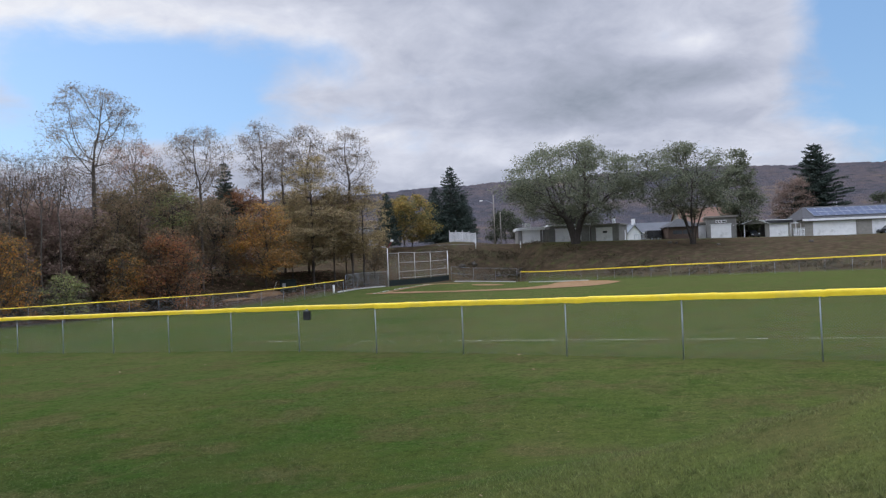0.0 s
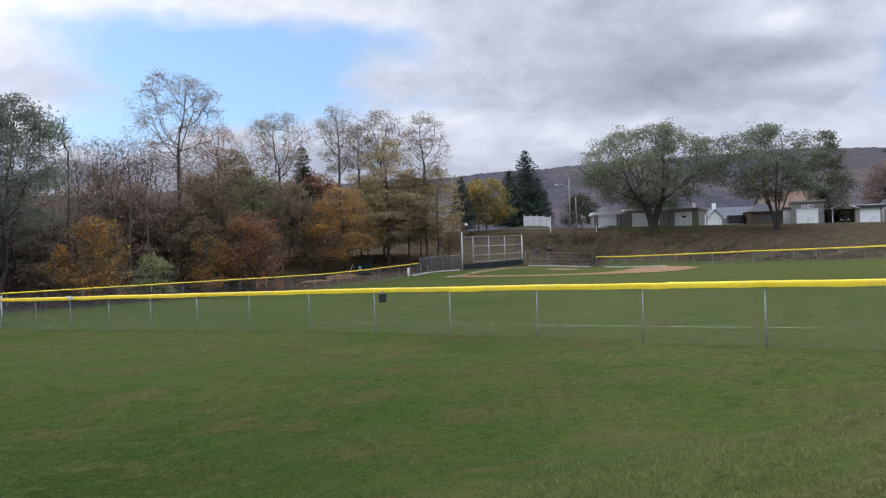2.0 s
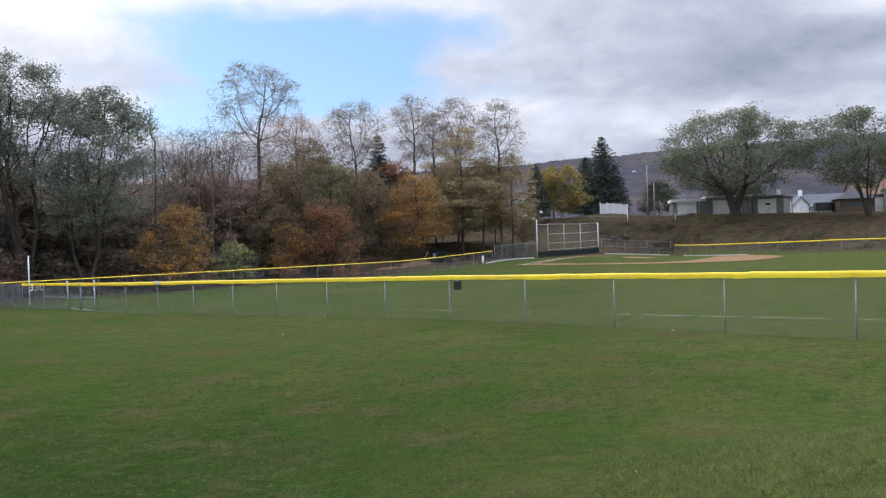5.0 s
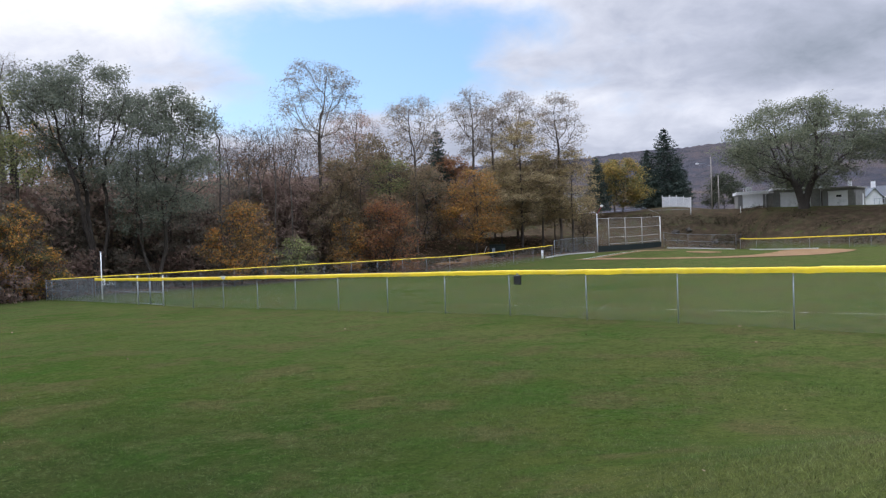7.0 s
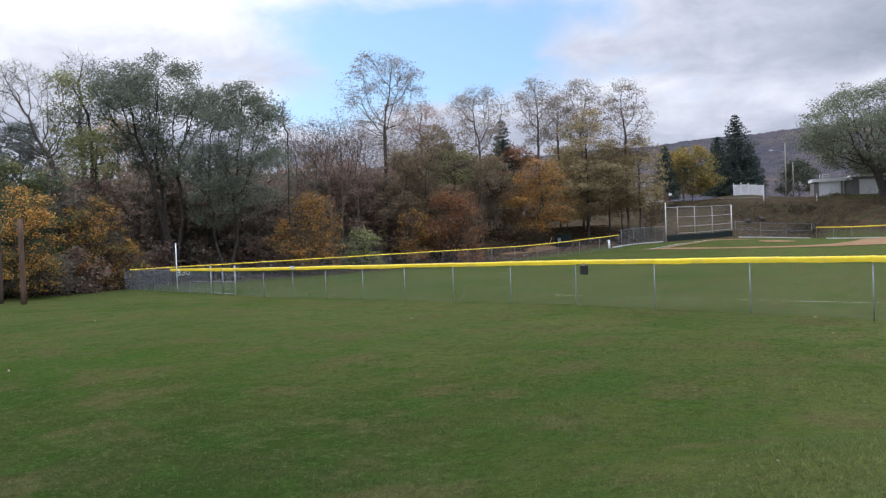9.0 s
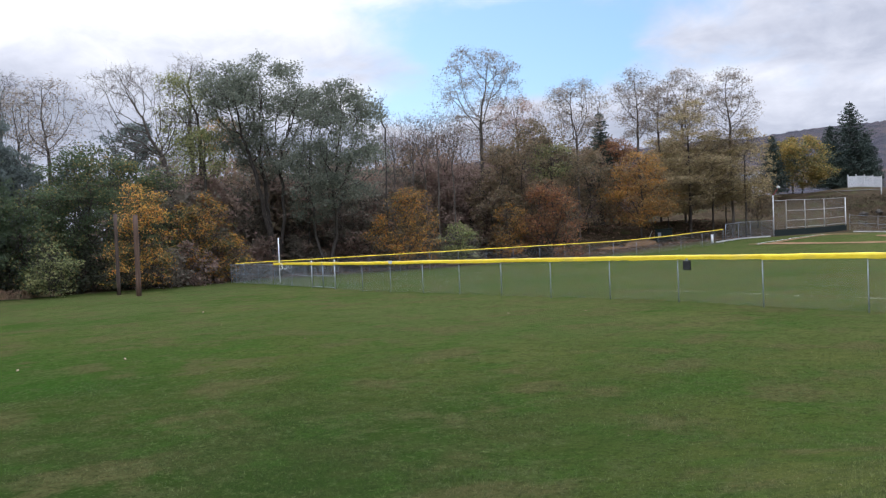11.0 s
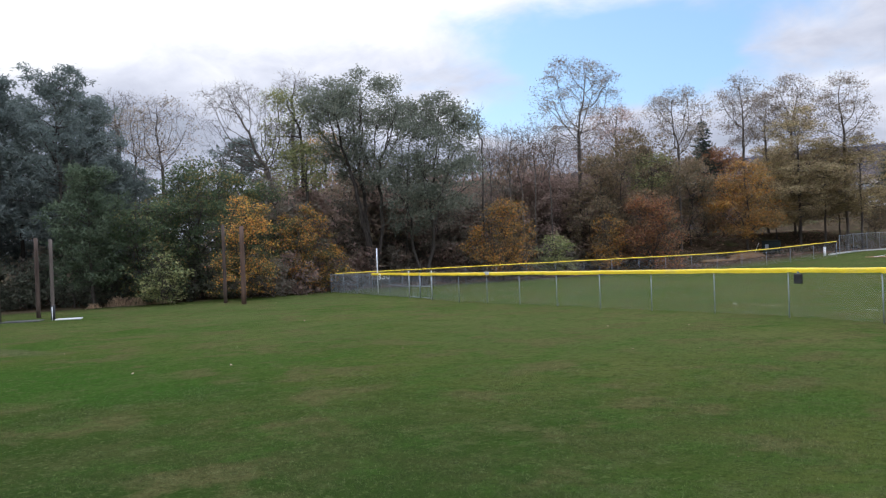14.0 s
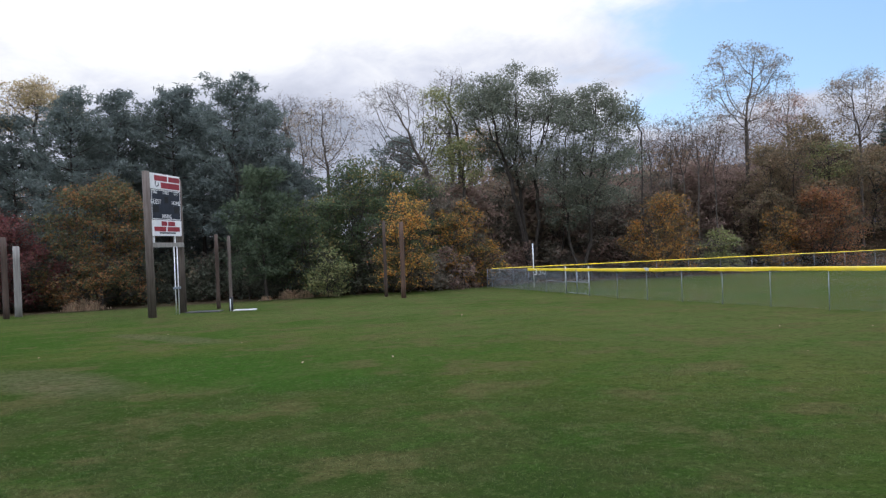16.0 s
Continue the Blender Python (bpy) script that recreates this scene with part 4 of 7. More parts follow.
# ---- planting ----
KINDS = {
    "bare": dict(name="bare_tree", label="tall leafless grey-barked tree at the edge of the wood", bark=BARK_MID, outline="vase", pads=26, pad=0.34, n=1100, step=0.45, kill=0.4, twigs=5, twig_len=0.9, trunk_r=0.011, rise=0.2, wild=0.21, min_r=0.009, fork=0.5, inner=0.1),
    "thicket": dict(name="thicket_tree", label="thin bare tree with upright brown twigs", bark=BARK_MID, outline="vase", n=600, step=0.52, kill=0.45, twigs=5, twig_len=1.0, trunk_r=0.0045, rise=0.28, wild=0.20, cover=0.22, spread=(0.3, 0.3, 0.3), size=0.112, foliage=L_TWIG, fork=0.6),
    "dry": dict(name="locust_tree", label="tall thin tree with sparse pale dry leaves", bark=BARK_MID, foliage=L_DRY, outline="dome", pads=44, pad=0.22, inner=0.05, n=1300, step=0.41, kill=0.36, twigs=3, twig_len=0.45, trunk_r=0.0075, rise=0.22, wild=0.17, cover=1.3, spread=(0.38, 0.38, 0.12), size=0.135, flat=0.6, min_r=0.009, fork=0.62, clump=0.9),
    "pink": dict(name="brown_leaved_tree", label="rounded tree with sparse dry pinkish-brown leaves", bark=BARK_MID, foliage=L_PINK, outline="dome", pads=30, pad=0.28, n=832, step=0.45, kill=0.43, twigs=3, twig_len=0.6, trunk_r=0.009, cover=1.3, spread=(0.34, 0.34, 0.12), size=0.146, flat=0.6, fork=0.72, inner=0.1, rise=0.15),
    "open": dict(name="open_crowned_tree", label="large tree with an open crown of dull green leaves", bark=BARK, foliage=L_GREY, outline="dome", pads=46, pad=0.27, inner=0.15, n=1700, gaps=0.16, step=0.45, kill=0.43, twigs=3, twig_len=0.6, trunk_r=0.0085, rise=0.10, wild=0.22, cover=4.0, spread=(0.36, 0.36, 0.22), size=0.163, flat=0.3, clump=1.3),
    "olive": dict(name="olive_leaved_tree", label="tree with thinning olive and ochre autumn leaves", bark=BARK, foliage=L_OLIVE, outline="tiers", pads=40, pad=0.36, inner=0.2, n=1092, gaps=0.08, step=0.45, kill=0.43, twigs=3, twig_len=0.6, trunk_r=0.009, rise=0.03, cover=3.2, spread=(0.40, 0.40, 0.12), size=0.172, flat=0.65, fork=0.7),
    "tan": dict(name="tan_leaved_tree", label="tree with thin tan and olive autumn leaves in flat layers", bark=BARK, foliage=L_TAN, outline="tiers", pads=40, pad=0.34, inner=0.2, n=1092, gaps=0.08, step=0.45, kill=0.43, twigs=3, twig_len=0.6, trunk_r=0.009, rise=0.03, cover=3.0, spread=(0.40, 0.40, 0.12), size=0.163, flat=0.65, fork=0.7),
    "deep": dict(name="deep_olive_tree", label="round-crowned tree with deep olive autumn leaves", bark=BARK, foliage=L_DEEP, outline="round", pads=26, pad=0.42, inner=0.3, n=1248, step=0.49, kill=0.46, twigs=3, twig_len=0.6, trunk_r=0.010, cover=3.5, spread=(0.42, 0.42, 0.20), size=0.189, flat=0.5),
    "ygreen": dict(name="yellow_green_tree", label="slim tree with sparse yellow-green leaves", bark=BARK, foliage=L_YELLOWGREEN, outline="tiers", pads=16, pad=0.42, n=572, gaps=0.1, step=0.45, kill=0.46, twigs=3, twig_len=0.6, trunk_r=0.010, cover=2.0, spread=(0.4, 0.4, 0.2), size=0.163, flat=0.4, fork=0.8),
    "gold": dict(name="golden_shrub", label="low tree with golden orange autumn leaves at the wood's edge", bark=BARK, foliage=L_MIX, outline="round", pads=18, pad=0.46, inner=0.3, n=1040, gaps=0.3, step=0.34, kill=0.31, twigs=3, twig_len=0.45, trunk_r=0.012, cover=3.2, spread=(0.28, 0.28, 0.13), size=0.155, flat=0.45, clump=0.8),
    "orange": dict(name="orange_tree", label="tree with orange and golden autumn leaves", bark=BARK, foliage=L_GOLD, outline="tiers", pads=30, pad=0.38, inner=0.3, n=1248, gaps=0.08, step=0.41, kill=0.40, twigs=3, twig_len=0.55, trunk_r=0.010, cover=3.6, spread=(0.36, 0.36, 0.14), size=0.172, flat=0.55),
    "burnt": dict(name="pale_orange_tree", label="tree with sparse pale orange autumn leaves", bark=BARK, foliage=L_ORANGE, outline="dome", pads=16, pad=0.4, n=624, gaps=0.1, step=0.45, kill=0.46, twigs=3, twig_len=0.6, trunk_r=0.010, cover=1.4, spread=(0.36, 0.36, 0.2), size=0.163, flat=0.4),
    "rust": dict(name="rusty_tree", label="low tree with rusty red-brown autumn leaves", bark=BARK, foliage=L_RUST, outline="round", pads=24, pad=0.42, inner=0.3, n=1040, gaps=0.15, step=0.38, kill=0.37, twigs=3, twig_len=0.5, trunk_r=0.010, cover=3.0, spread=(0.36, 0.36, 0.16), size=0.172, flat=0.5),
    "red": dict(name="red_maple", label="low maple with dark red autumn leaves", bark=BARK, foliage=L_RED, outline="round", pads=20, pad=0.42, inner=0.3, n=832, gaps=0.1, step=0.38, kill=0.37, twigs=3, twig_len=0.5, trunk_r=0.010, cover=3.2, spread=(0.34, 0.34, 0.16), size=0.172, flat=0.5),
    "two": dict(name="round_maple", label="round maple turning from green to rusty orange", bark=BARK, foliage=L_TWO, outline="round", pads=44, pad=0.32, inner=0.55, n=1872, step=0.41, kill=0.37, twigs=3, twig_len=0.5, trunk_r=0.011, cover=4.0, spread=(0.34, 0.34, 0.15), size=0.181, flat=0.5, clump=1.2),
    "yellow": dict(name="yellow_maple", label="round maple turning yellow on the bank", bark=BARK, foliage=L_YEL, outline='dome', pads=36, pad=0.34, inner=0.4, n=1196, step=0.45, kill=0.43, twigs=3, twig_len=0.6, trunk_r=0.012, cover=7.0, spread=(0.42, 0.42, 0.2), size=0.27, flat=0.4, clump=1.6),
    "green": dict(name="green_shrub", label="bright green leafy shrub at the wood's edge", bark=BARK, foliage=L_YELLOWGREEN, outline="round", pads=16, pad=0.45, n=572, gaps=0.1, step=0.26, kill=0.25, twigs=2, twig_len=0.4, trunk_r=0.010, cover=3.0, spread=(0.26, 0.26, 0.10), size=0.172, flat=0.65),
    "mix": dict(name="turning_tree", label="bushy tree with green and golden leaves", bark=BARK, foliage=L_MIXG, outline="round", pads=40, pad=0.34, inner=0.4, n=1664, gaps=0.2, step=0.38, kill=0.34, twigs=3, twig_len=0.5, trunk_r=0.010, cover=3.8, spread=(0.32, 0.32, 0.14), size=0.172, flat=0.5, clump=1.2),
    "dark": dict(name="dark_green_tree", label="dark green rounded tree behind the garages", bark=BARK, foliage=L_DARK, outline="round", pads=20, pad=0.42, n=676, step=0.52, kill=0.50, twigs=3, twig_len=0.6, trunk_r=0.010, cover=6.0, spread=(0.45, 0.45, 0.25), size=0.29, flat=0.4),
    "dead": dict(name="dead_tree", label="dead tree with bare broken limbs", bark=BARK, outline="vase", n=104, step=0.60, kill=0.62, twigs=2, twig_len=0.8, trunk_r=0.0045, rise=0.25, wild=0.28),
    "spruce": dict(name="spruce_tree", label="dark green spruce with drooping boughs", foliage=L_SPRUCE),
    "pine": dict(name="pine_tree", label="tall dark pine with ragged boughs in the wood", foliage=L_PINE),
    "youngpine": dict(name="young_pine", label="upright green pine in front of the dark wood", foliage=L_YOUNG),
}
SEED = [100]


def plant(kind, x, y, h, w, base=0.1, lean=0.0, **other):
    """One tree or shrub of a kind, h metres high and w in half width, rooted at x, y; lean: metres that its top leans along the wood's edge."""
    SEED[0] += 1
    sd = SEED[0]
    k = dict(KINDS[kind])
    if kind == "spruce":
        ob = needle_tree(sd, h=h, width=w * 2.3, low=base, **{"dens": 0.62, "size": 0.40, **k, **other})
    elif kind == "pine":
        ob = white_pine(sd, h=h, w=w, low=base, **{**k, **other})
    elif kind == "youngpine":
        ob = white_pine(sd, h=h, w=w, low=base, **{**k, "whorl": 0.6, "size": 0.36, **other})
    else:
        k.update(other)
        k["trunk_r"] = k["trunk_r"] * h
        away = math.hypot(x, y)
        ob = broadleaf(sd, h=h, w=w, base=base, lean=(-y / away * lean, x / away * lean), **k)
    ob.matrix_world = Matrix.Translation((x, y, gz(x, y)))
    return ob


plant("tan", -81.4, 28.5, 22.2, 4.5, 0.76)
plant("pine", -80.2, 25.7, 17.3, 3.9, 0.26)
plant("pine", -73.0, 28.3, 18.3, 4.0, 0.28)
plant("pine", -77.0, 34.2, 20.0, 3.4, 0.26)
plant("pine", -79.4, 38.5, 18.9, 3.7, 0.34)
plant("pine", -73.1, 37.7, 20.3, 4.0, 0.35)
plant("pine", -75.4, 41.9, 19.5, 3.3, 0.41)
plant("pine", -66.8, 40.7, 20.0, 5.6, 0.26)
plant("pine", -70.5, 46.1, 18.8, 4.3, 0.28)
plant("pine", -62.4, 43.8, 12.3, 2.5, 0.10)
plant("pine", -81.7, 33.5, 16.3, 4.5, 0.23)
plant("dry", -63.4, 49.1, 19.6, 3.4, 0.62, 0.0, cover=0.7)
plant("bare", -75.7, 52.6, 22.3, 3.2, 0.79)
plant("dry", -71.4, 51.8, 19.9, 3.1, 0.60, 0.0, cover=0.8)
plant("dead", -61.3, 38.3, 12.6, 1.5, 0.75)
plant("youngpine", -57.1, 37.3, 10.8, 2.5, 0.14)
plant("two", -65.8, 27.3, 10.9, 4.6, 0.05)
plant("red", -68.8, 21.9, 7.6, 3.0, 0.08)
plant("red", -72.5, 20.4, 8.5, 3.7, 0.08)
plant("green", -52.6, 40.2, 4.0, 1.6, 0.08)
plant("mix", -56.8, 47.6, 12.9, 5.6, 0.08)
plant("mix", -56.5, 41.5, 8.7, 3.5, 0.08)
plant("mix", -54.9, 52.7, 10.5, 3.2, 0.06)
plant("gold", -49.0, 45.1, 8.2, 2.8, 0.08, 0.0, n=1000)
plant("gold", -51.1, 55.0, 8.0, 3.3, 0.08)
plant("bare", -57.9, 58.2, 21.3, 5.5, 0.56, 3.8, n=1200, outline='dome')
plant("ygreen", -57.2, 61.6, 21.3, 3.1, 0.55, 1.8)
plant("ygreen", -54.2, 59.0, 14.3, 2.5, 0.69, 0.6)
plant("bare", -63.4, 66.8, 25.1, 2.5, 0.58)
plant("burnt", -66.2, 75.0, 19.2, 3.2, 0.67)
plant("open", -51.9, 66.1, 22.6, 6.6, 0.47, 1.7, stems=3, gap=0.6, fork=0.28, outline='umbrella')
plant("open", -45.6, 65.8, 18.9, 5.9, 0.31, -2.0, stems=2, gap=0.6, fork=0.2)
plant("dead", -45.5, 77.7, 20.1, 1.0, 0.78)
plant("gold", -39.8, 71.7, 7.9, 3.8, 0.08, 0.0, foliage=L_MIXB)
plant("thicket", -45.7, 79.9, 16.8, 1.6, 0.65)
plant("thicket", -43.8, 80.9, 17.3, 1.6, 0.63)
plant("thicket", -42.4, 81.7, 16.5, 1.6, 0.66)
plant("thicket", -41.2, 82.3, 17.4, 1.6, 0.62)
plant("thicket", -39.5, 83.1, 16.3, 1.6, 0.66)
plant("thicket", -50.0, 85.5, 15.3, 2.1, 0.67)
plant("thicket", -48.2, 86.5, 14.6, 2.1, 0.69)
plant("thicket", -46.3, 87.5, 14.9, 2.1, 0.66)
plant("thicket", -43.5, 88.9, 14.8, 2.1, 0.64)
plant("thicket", -41.5, 89.9, 14.9, 2.1, 0.62)
plant("dry", -38.5, 89.1, 25.6, 5.5, 0.52, 0.5, n=1300, trunk_r=0.009, cover=0.9)
plant("pink", -40.0, 104.6, 18.9, 4.6, 0.71)
plant("deep", -33.0, 92.3, 16.3, 5.4, 0.16)
plant("deep", -36.0, 88.0, 13.6, 3.7, 0.16)
plant("ygreen", -30.6, 91.0, 13.3, 2.7, 0.70)
plant("dry", -29.9, 99.6, 20.8, 4.4, 0.58)
plant("spruce", -30.2, 112.0, 16.4, 2.6, 0.34, 0.0, ragged=0.3)
plant("deep", -29.4, 101.9, 11.1, 3.7, 0.14)
plant("rust", -29.7, 87.1, 8.4, 3.9, 0.08)
plant("gold", -33.2, 83.7, 6.3, 1.9, 0.08, 0.0, foliage=L_MIXB)
plant("green", -36.3, 76.9, 4.4, 2.0, 0.08)
plant("deep", -39.9, 87.4, 10.6, 2.8, 0.16, 0.0, foliage=L_BROWN)
plant("rust", -28.0, 112.6, 12.5, 3.8, 0.08)
plant("dry", -24.7, 111.3, 21.9, 3.6, 0.53)
plant("dry", -22.8, 115.8, 19.6, 3.0, 0.64)
plant("dry", -19.5, 116.4, 21.9, 3.7, 0.61)
plant("dry", -12.9, 113.3, 23.1, 3.5, 0.55)
plant("tan", -17.7, 109.6, 19.2, 5.2, 0.22)
plant("olive", -18.9, 115.5, 11.2, 5.1, 0.15)
plant("olive", -14.2, 117.2, 10.8, 4.3, 0.27)
plant("tan", -23.1, 117.8, 12.4, 4.6, 0.15)
plant("orange", -22.7, 102.5, 12.0, 4.4, 0.24)
plant("olive", -20.9, 111.1, 10.2, 4.5, 0.19)
plant("olive", -15.3, 112.0, 13.9, 4.5, 0.36)
plant("olive", -11.3, 113.5, 14.6, 4.0, 0.35)
plant("deep", -10.5, 121.6, 7.9, 2.2, 0.16)
plant("yellow", -5.7, 150.9, 9.4, 5.0, 0.14)
plant("spruce", -10.0, 145.7, 10.9, 2.3, 0.15)
plant("spruce", -7.9, 164.8, 11.1, 1.9, 0.43)
plant("spruce", 2.1, 172.0, 17.6, 6.1, 0.10)
plant("spruce", -1.4, 168.0, 12.9, 3.8, 0.13)
plant("spruce", 4.7, 175.9, 11.7, 3.5, 0.15)
plant("spruce", 79.7, 170.3, 20.2, 7.9, 0.10, 0.0, power=0.68, ragged=0.26, dens=1.0, droop=0.2)
plant("deep", 73.2, 166.6, 13.0, 4.4, 0.16, 0.0, foliage=L_BROWN)
plant("dark", 13.5, 171.5, 7.1, 4.1, 0.20)
plant("dark", 26.2, 170.0, 7.6, 3.6, 0.37)
plant("dark", 88.6, 161.3, 8.6, 1.6, 0.47)
plant("deep", -57.5, 66.7, 9.8, 3.2, 0.16, 0.0, foliage=L_BRUSH, n=560, size=0.24)
plant("deep", -57.0, 72.3, 11.9, 3.4, 0.16, 0.0, foliage=L_BRUSH, n=560, size=0.24)
plant("deep", -53.2, 72.6, 9.8, 3.3, 0.16, 0.0, foliage=L_BRUSH, n=560, size=0.24)
plant("deep", -49.7, 75.1, 10.2, 3.3, 0.16, 0.0, foliage=L_BRUSH, n=560, size=0.24)
plant("deep", -48.2, 78.4, 9.7, 3.4, 0.16, 0.0, foliage=L_BRUSH, n=560, size=0.24)
plant("deep", -47.4, 83.5, 11.6, 3.5, 0.13, 0.0, foliage=L_BRUSH, n=560, size=0.24)

# the big trees on the bank in front of the garages, and one behind
maple = broadleaf(51, "bank_maple", "broad green tree with a thick trunk and a crooked limb", 17.8, 12.6, 0.22, BARK, L_BANK, "dome", 64, 0.24, 0.15, 2600, 0.24, 0.65, 0.65, 2, 0.5, 0.62, 0.018, 3, 0.8, 0.02, 0.30, cover=4.6, clump=2.0, lean=(0.8, 0.6), spread=(0.55, 0.55, 0.26), size=0.27, flat=0.4, slim=0.3, fork=0.20)
maple.matrix_world = Matrix.Translation((23.4, 141.0, gz(23.4, 141.0))) @ Matrix.Rotation(2.2, 4, "Z")
maple = broadleaf(52, "forked_maple", "green tree with several slim trunks fanning from the bank", 16.6, 9.6, 0.33, BARK, L_BANK, "dome", 46, 0.26, 0.2, 1900, 0.24, 0.6, 0.62, 5, 1.0, 0.17, 0.016, 3, 0.8, 0.06, 0.28, cover=4.2, clump=1.8, spread=(0.52, 0.52, 0.26), size=0.27, flat=0.4, slim=0.3, fork=0.34, lean=(-2.0, 0))
maple.matrix_world = Matrix.Translation((41.0, 131.5, gz(41.0, 131.5)))
plant("dark", 55.6, 149.4, 17.0, 3.9, 0.12, foliage=L_BANK, label="dense green tree beside the forked tree", name="garage_tree")

# the wood's depth: dull trees and brush behind the first row
FILLS = [broadleaf(60 + i, "woodland_tree", "dull brown-green tree deep in the wood", 13, 3.9, 0.08, BARK, (L_DULL, L_BRUSH, L_BROWN)[i], "round", 24, 0.42, 0.2, 200, 0.0, 0.85, 0.8, 2, 0.3, 0.15, 0.014, 0, 0.9, 0.10, 0.25, cover=2.4, spread=(0.75, 0.75, 0.42), size=0.40) for i in range(3)]
DEEP = [white_pine(64 + i, "wood_pine", "dark pine deep in the wood", 15, 4.2, 0.22, L_PINE, whorl=1.2, tufts=0.75, blades=11, size=0.58) for i in range(2)]
BARES = [broadleaf(70 + i, "bare_sapling", "thin brown tree with bare twigs among the brush", 13, 2.6, 0.25, BARK_MID, L_TWIG, "vase", 0, 0.3, 0.3, 220, 0.0, 0.7, 0.7, 1 + i % 3, 0.5, 0.055, 0.010, 4, 1.0, 0.32, 0.26, cover=0.3, spread=(0.35, 0.35, 0.35), size=0.15) for i in range(4)]
BRUSH = [broadleaf(80 + i, "undergrowth_bush", "dark tangled undergrowth at the foot of the wood", 4.2, 2.7, 0.0, BARK, (L_BRUSH, L_BRAMBLE, L_BRUSHDARK)[i], "round", 18, 0.45, 0.3, 60, 0.0, 0.7, 0.6, 3, 0.4, 0.05, 0.010, 1, 0.7, 0.1, 0.3, cover=3.0, spread=(0.42, 0.42, 0.26), size=0.285) for i in range(3)]


def polar(yaw, dist):
    return -math.sin(radians(yaw)) * dist, math.cos(radians(yaw)) * dist


def edge(yaw):
    """Distance of the wood's edge in a direction."""
    return float(np.interp(yaw, [2, 7, 12, 20, 30, 38, 41, 45, 52, 60, 68, 80], [128, 112, 108, 96, 86, 82, 74, 68, 69, 71, 72, 73]))


rnd = random.Random(9)
for yaw in np.arange(5, 82, 1.75):
    for row in range(3):
        a = yaw + rnd.uniform(-0.6, 0.6)
        x, y = polar(a, edge(a) + (13 if a < 45 else 20) + row * 9 + rnd.uniform(-3, 3))
        hs = rnd.uniform(0.82, 1.1) * (0.8 if a < 14 else 1.0)
        if (60.5 < a < 62.5 and row == 0) or (50 < a < 56 and row > 0) or (a > 46 and row == 2 and rnd.random() < 0.4) or (a < 15 and row < 2) or a < 8:
            continue
        if 50 < a < 56:
            hs *= 0.7
        if 22 < a < 35 and rnd.random() < 0.7:
            put(rnd.choice(BARES), x, y, hs * (0.95 + 0.1 * row), rnd.uniform(0, 360))
        elif a > 47 and rnd.random() < 0.7:
            put(rnd.choice(DEEP), x, y, hs * 1.05, rnd.uniform(0, 360))
        else:
            put(rnd.choice(FILLS if rnd.random() < 0.75 else BARES), x, y, hs, rnd.uniform(0, 360))
for yaw in np.arange(18, 37, 0.8):
    x, y = polar(yaw, edge(yaw) + 8 + rnd.uniform(-2, 3))
    put(FILLS[2] if rnd.random() < 0.35 else rnd.choice(BARES), x, y, rnd.uniform(0.6, 0.95), rnd.uniform(0, 360))
for yaw in np.arange(18.5, 82, 1.75):
    for row in range(4 if yaw < 47 else 2):
        a = yaw + rnd.uniform(-0.7, 0.7)
        x, y = polar(a, edge(a) + 3.0 + row * 5 + rnd.uniform(-1.2, 1.2))
        # beyond 45 degrees most of the brush takes the darkest leaf colour
        put(BRUSH[2] if a > 45 and rnd.random() < 0.85 else rnd.choice(BRUSH[:2]), x, y, rnd.uniform(0.5, 0.95) * (1 + 0.22 * row), rnd.uniform(0, 360))
for yaw in np.arange(15, 46, 2.1):
    x, y = polar(yaw, edge(yaw) + 44 + rnd.uniform(-3, 3))
    put(rnd.choice(FILLS), x, y, rnd.uniform(0.95, 1.15), rnd.uniform(0, 360))
for o in FILLS + DEEP + BARES + BRUSH:
    discard(o)


# ---- ball field ----
CLAY = material("red_infield_clay", (0.195, 0.122, 0.068), (0.262, 0.170, 0.098), 1.2, 0.95, 0.3, c3=(0.21, 0.122, 0.072), dist=0.02, spec=0.0)
CHALK = material("worn_white_line", (0.60, 0.61, 0.58), (0.80, 0.80, 0.78), 14, 0.9, 0.1, c3=(0.22, 0.26, 0.14))
STONE = material("grey_fieldstone", (0.070, 0.063, 0.056), (0.120, 0.108, 0.094), 5, 0.9, 0.5, c3=(0.09, 0.085, 0.065), each=0.4, dist=0.03, spec=0.05)
GREYBLOCK = material("grey_painted_block", (0.175, 0.17, 0.16), (0.24, 0.232, 0.22), 2.2, 0.85, 0.2, c3=(0.16, 0.155, 0.15))
TANBLOCK = material("tan_painted_block", (0.24, 0.225, 0.20), (0.31, 0.29, 0.26), 2.2, 0.85, 0.2, c3=(0.19, 0.175, 0.155))
BROWNWALL = material("brown_board_wall", (0.070, 0.045, 0.036), (0.11, 0.075, 0.06), 5, 0.8, 0.3)
ROOFDARK = material("dark_shingles", (0.045, 0.046, 0.050), (0.085, 0.085, 0.09), 6, 0.9, 0.4)
ROOFSLATE = material("slate_shingles", (0.085, 0.092, 0.105), (0.125, 0.132, 0.145), 6, 0.9, 0.4)
ROOFGREY = material("grey_shingles", (0.14, 0.16, 0.18), (0.20, 0.22, 0.24), 6, 0.9, 0.4)
ROOFBROWN = material("brown_shingles", (0.15, 0.085, 0.06), (0.21, 0.125, 0.09), 6, 0.9, 0.4)
GARDOOR = material("white_garage_door", (0.78, 0.78, 0.78), (0.85, 0.85, 0.85), 1.6, 0.5, 0.04, c3=(0.62, 0.62, 0.61))
GLASS_DARK = material("dark_window_glass", (0.02, 0.023, 0.027), (0.045, 0.05, 0.055), 1.0, 0.12, 0.0, spec=0.6)
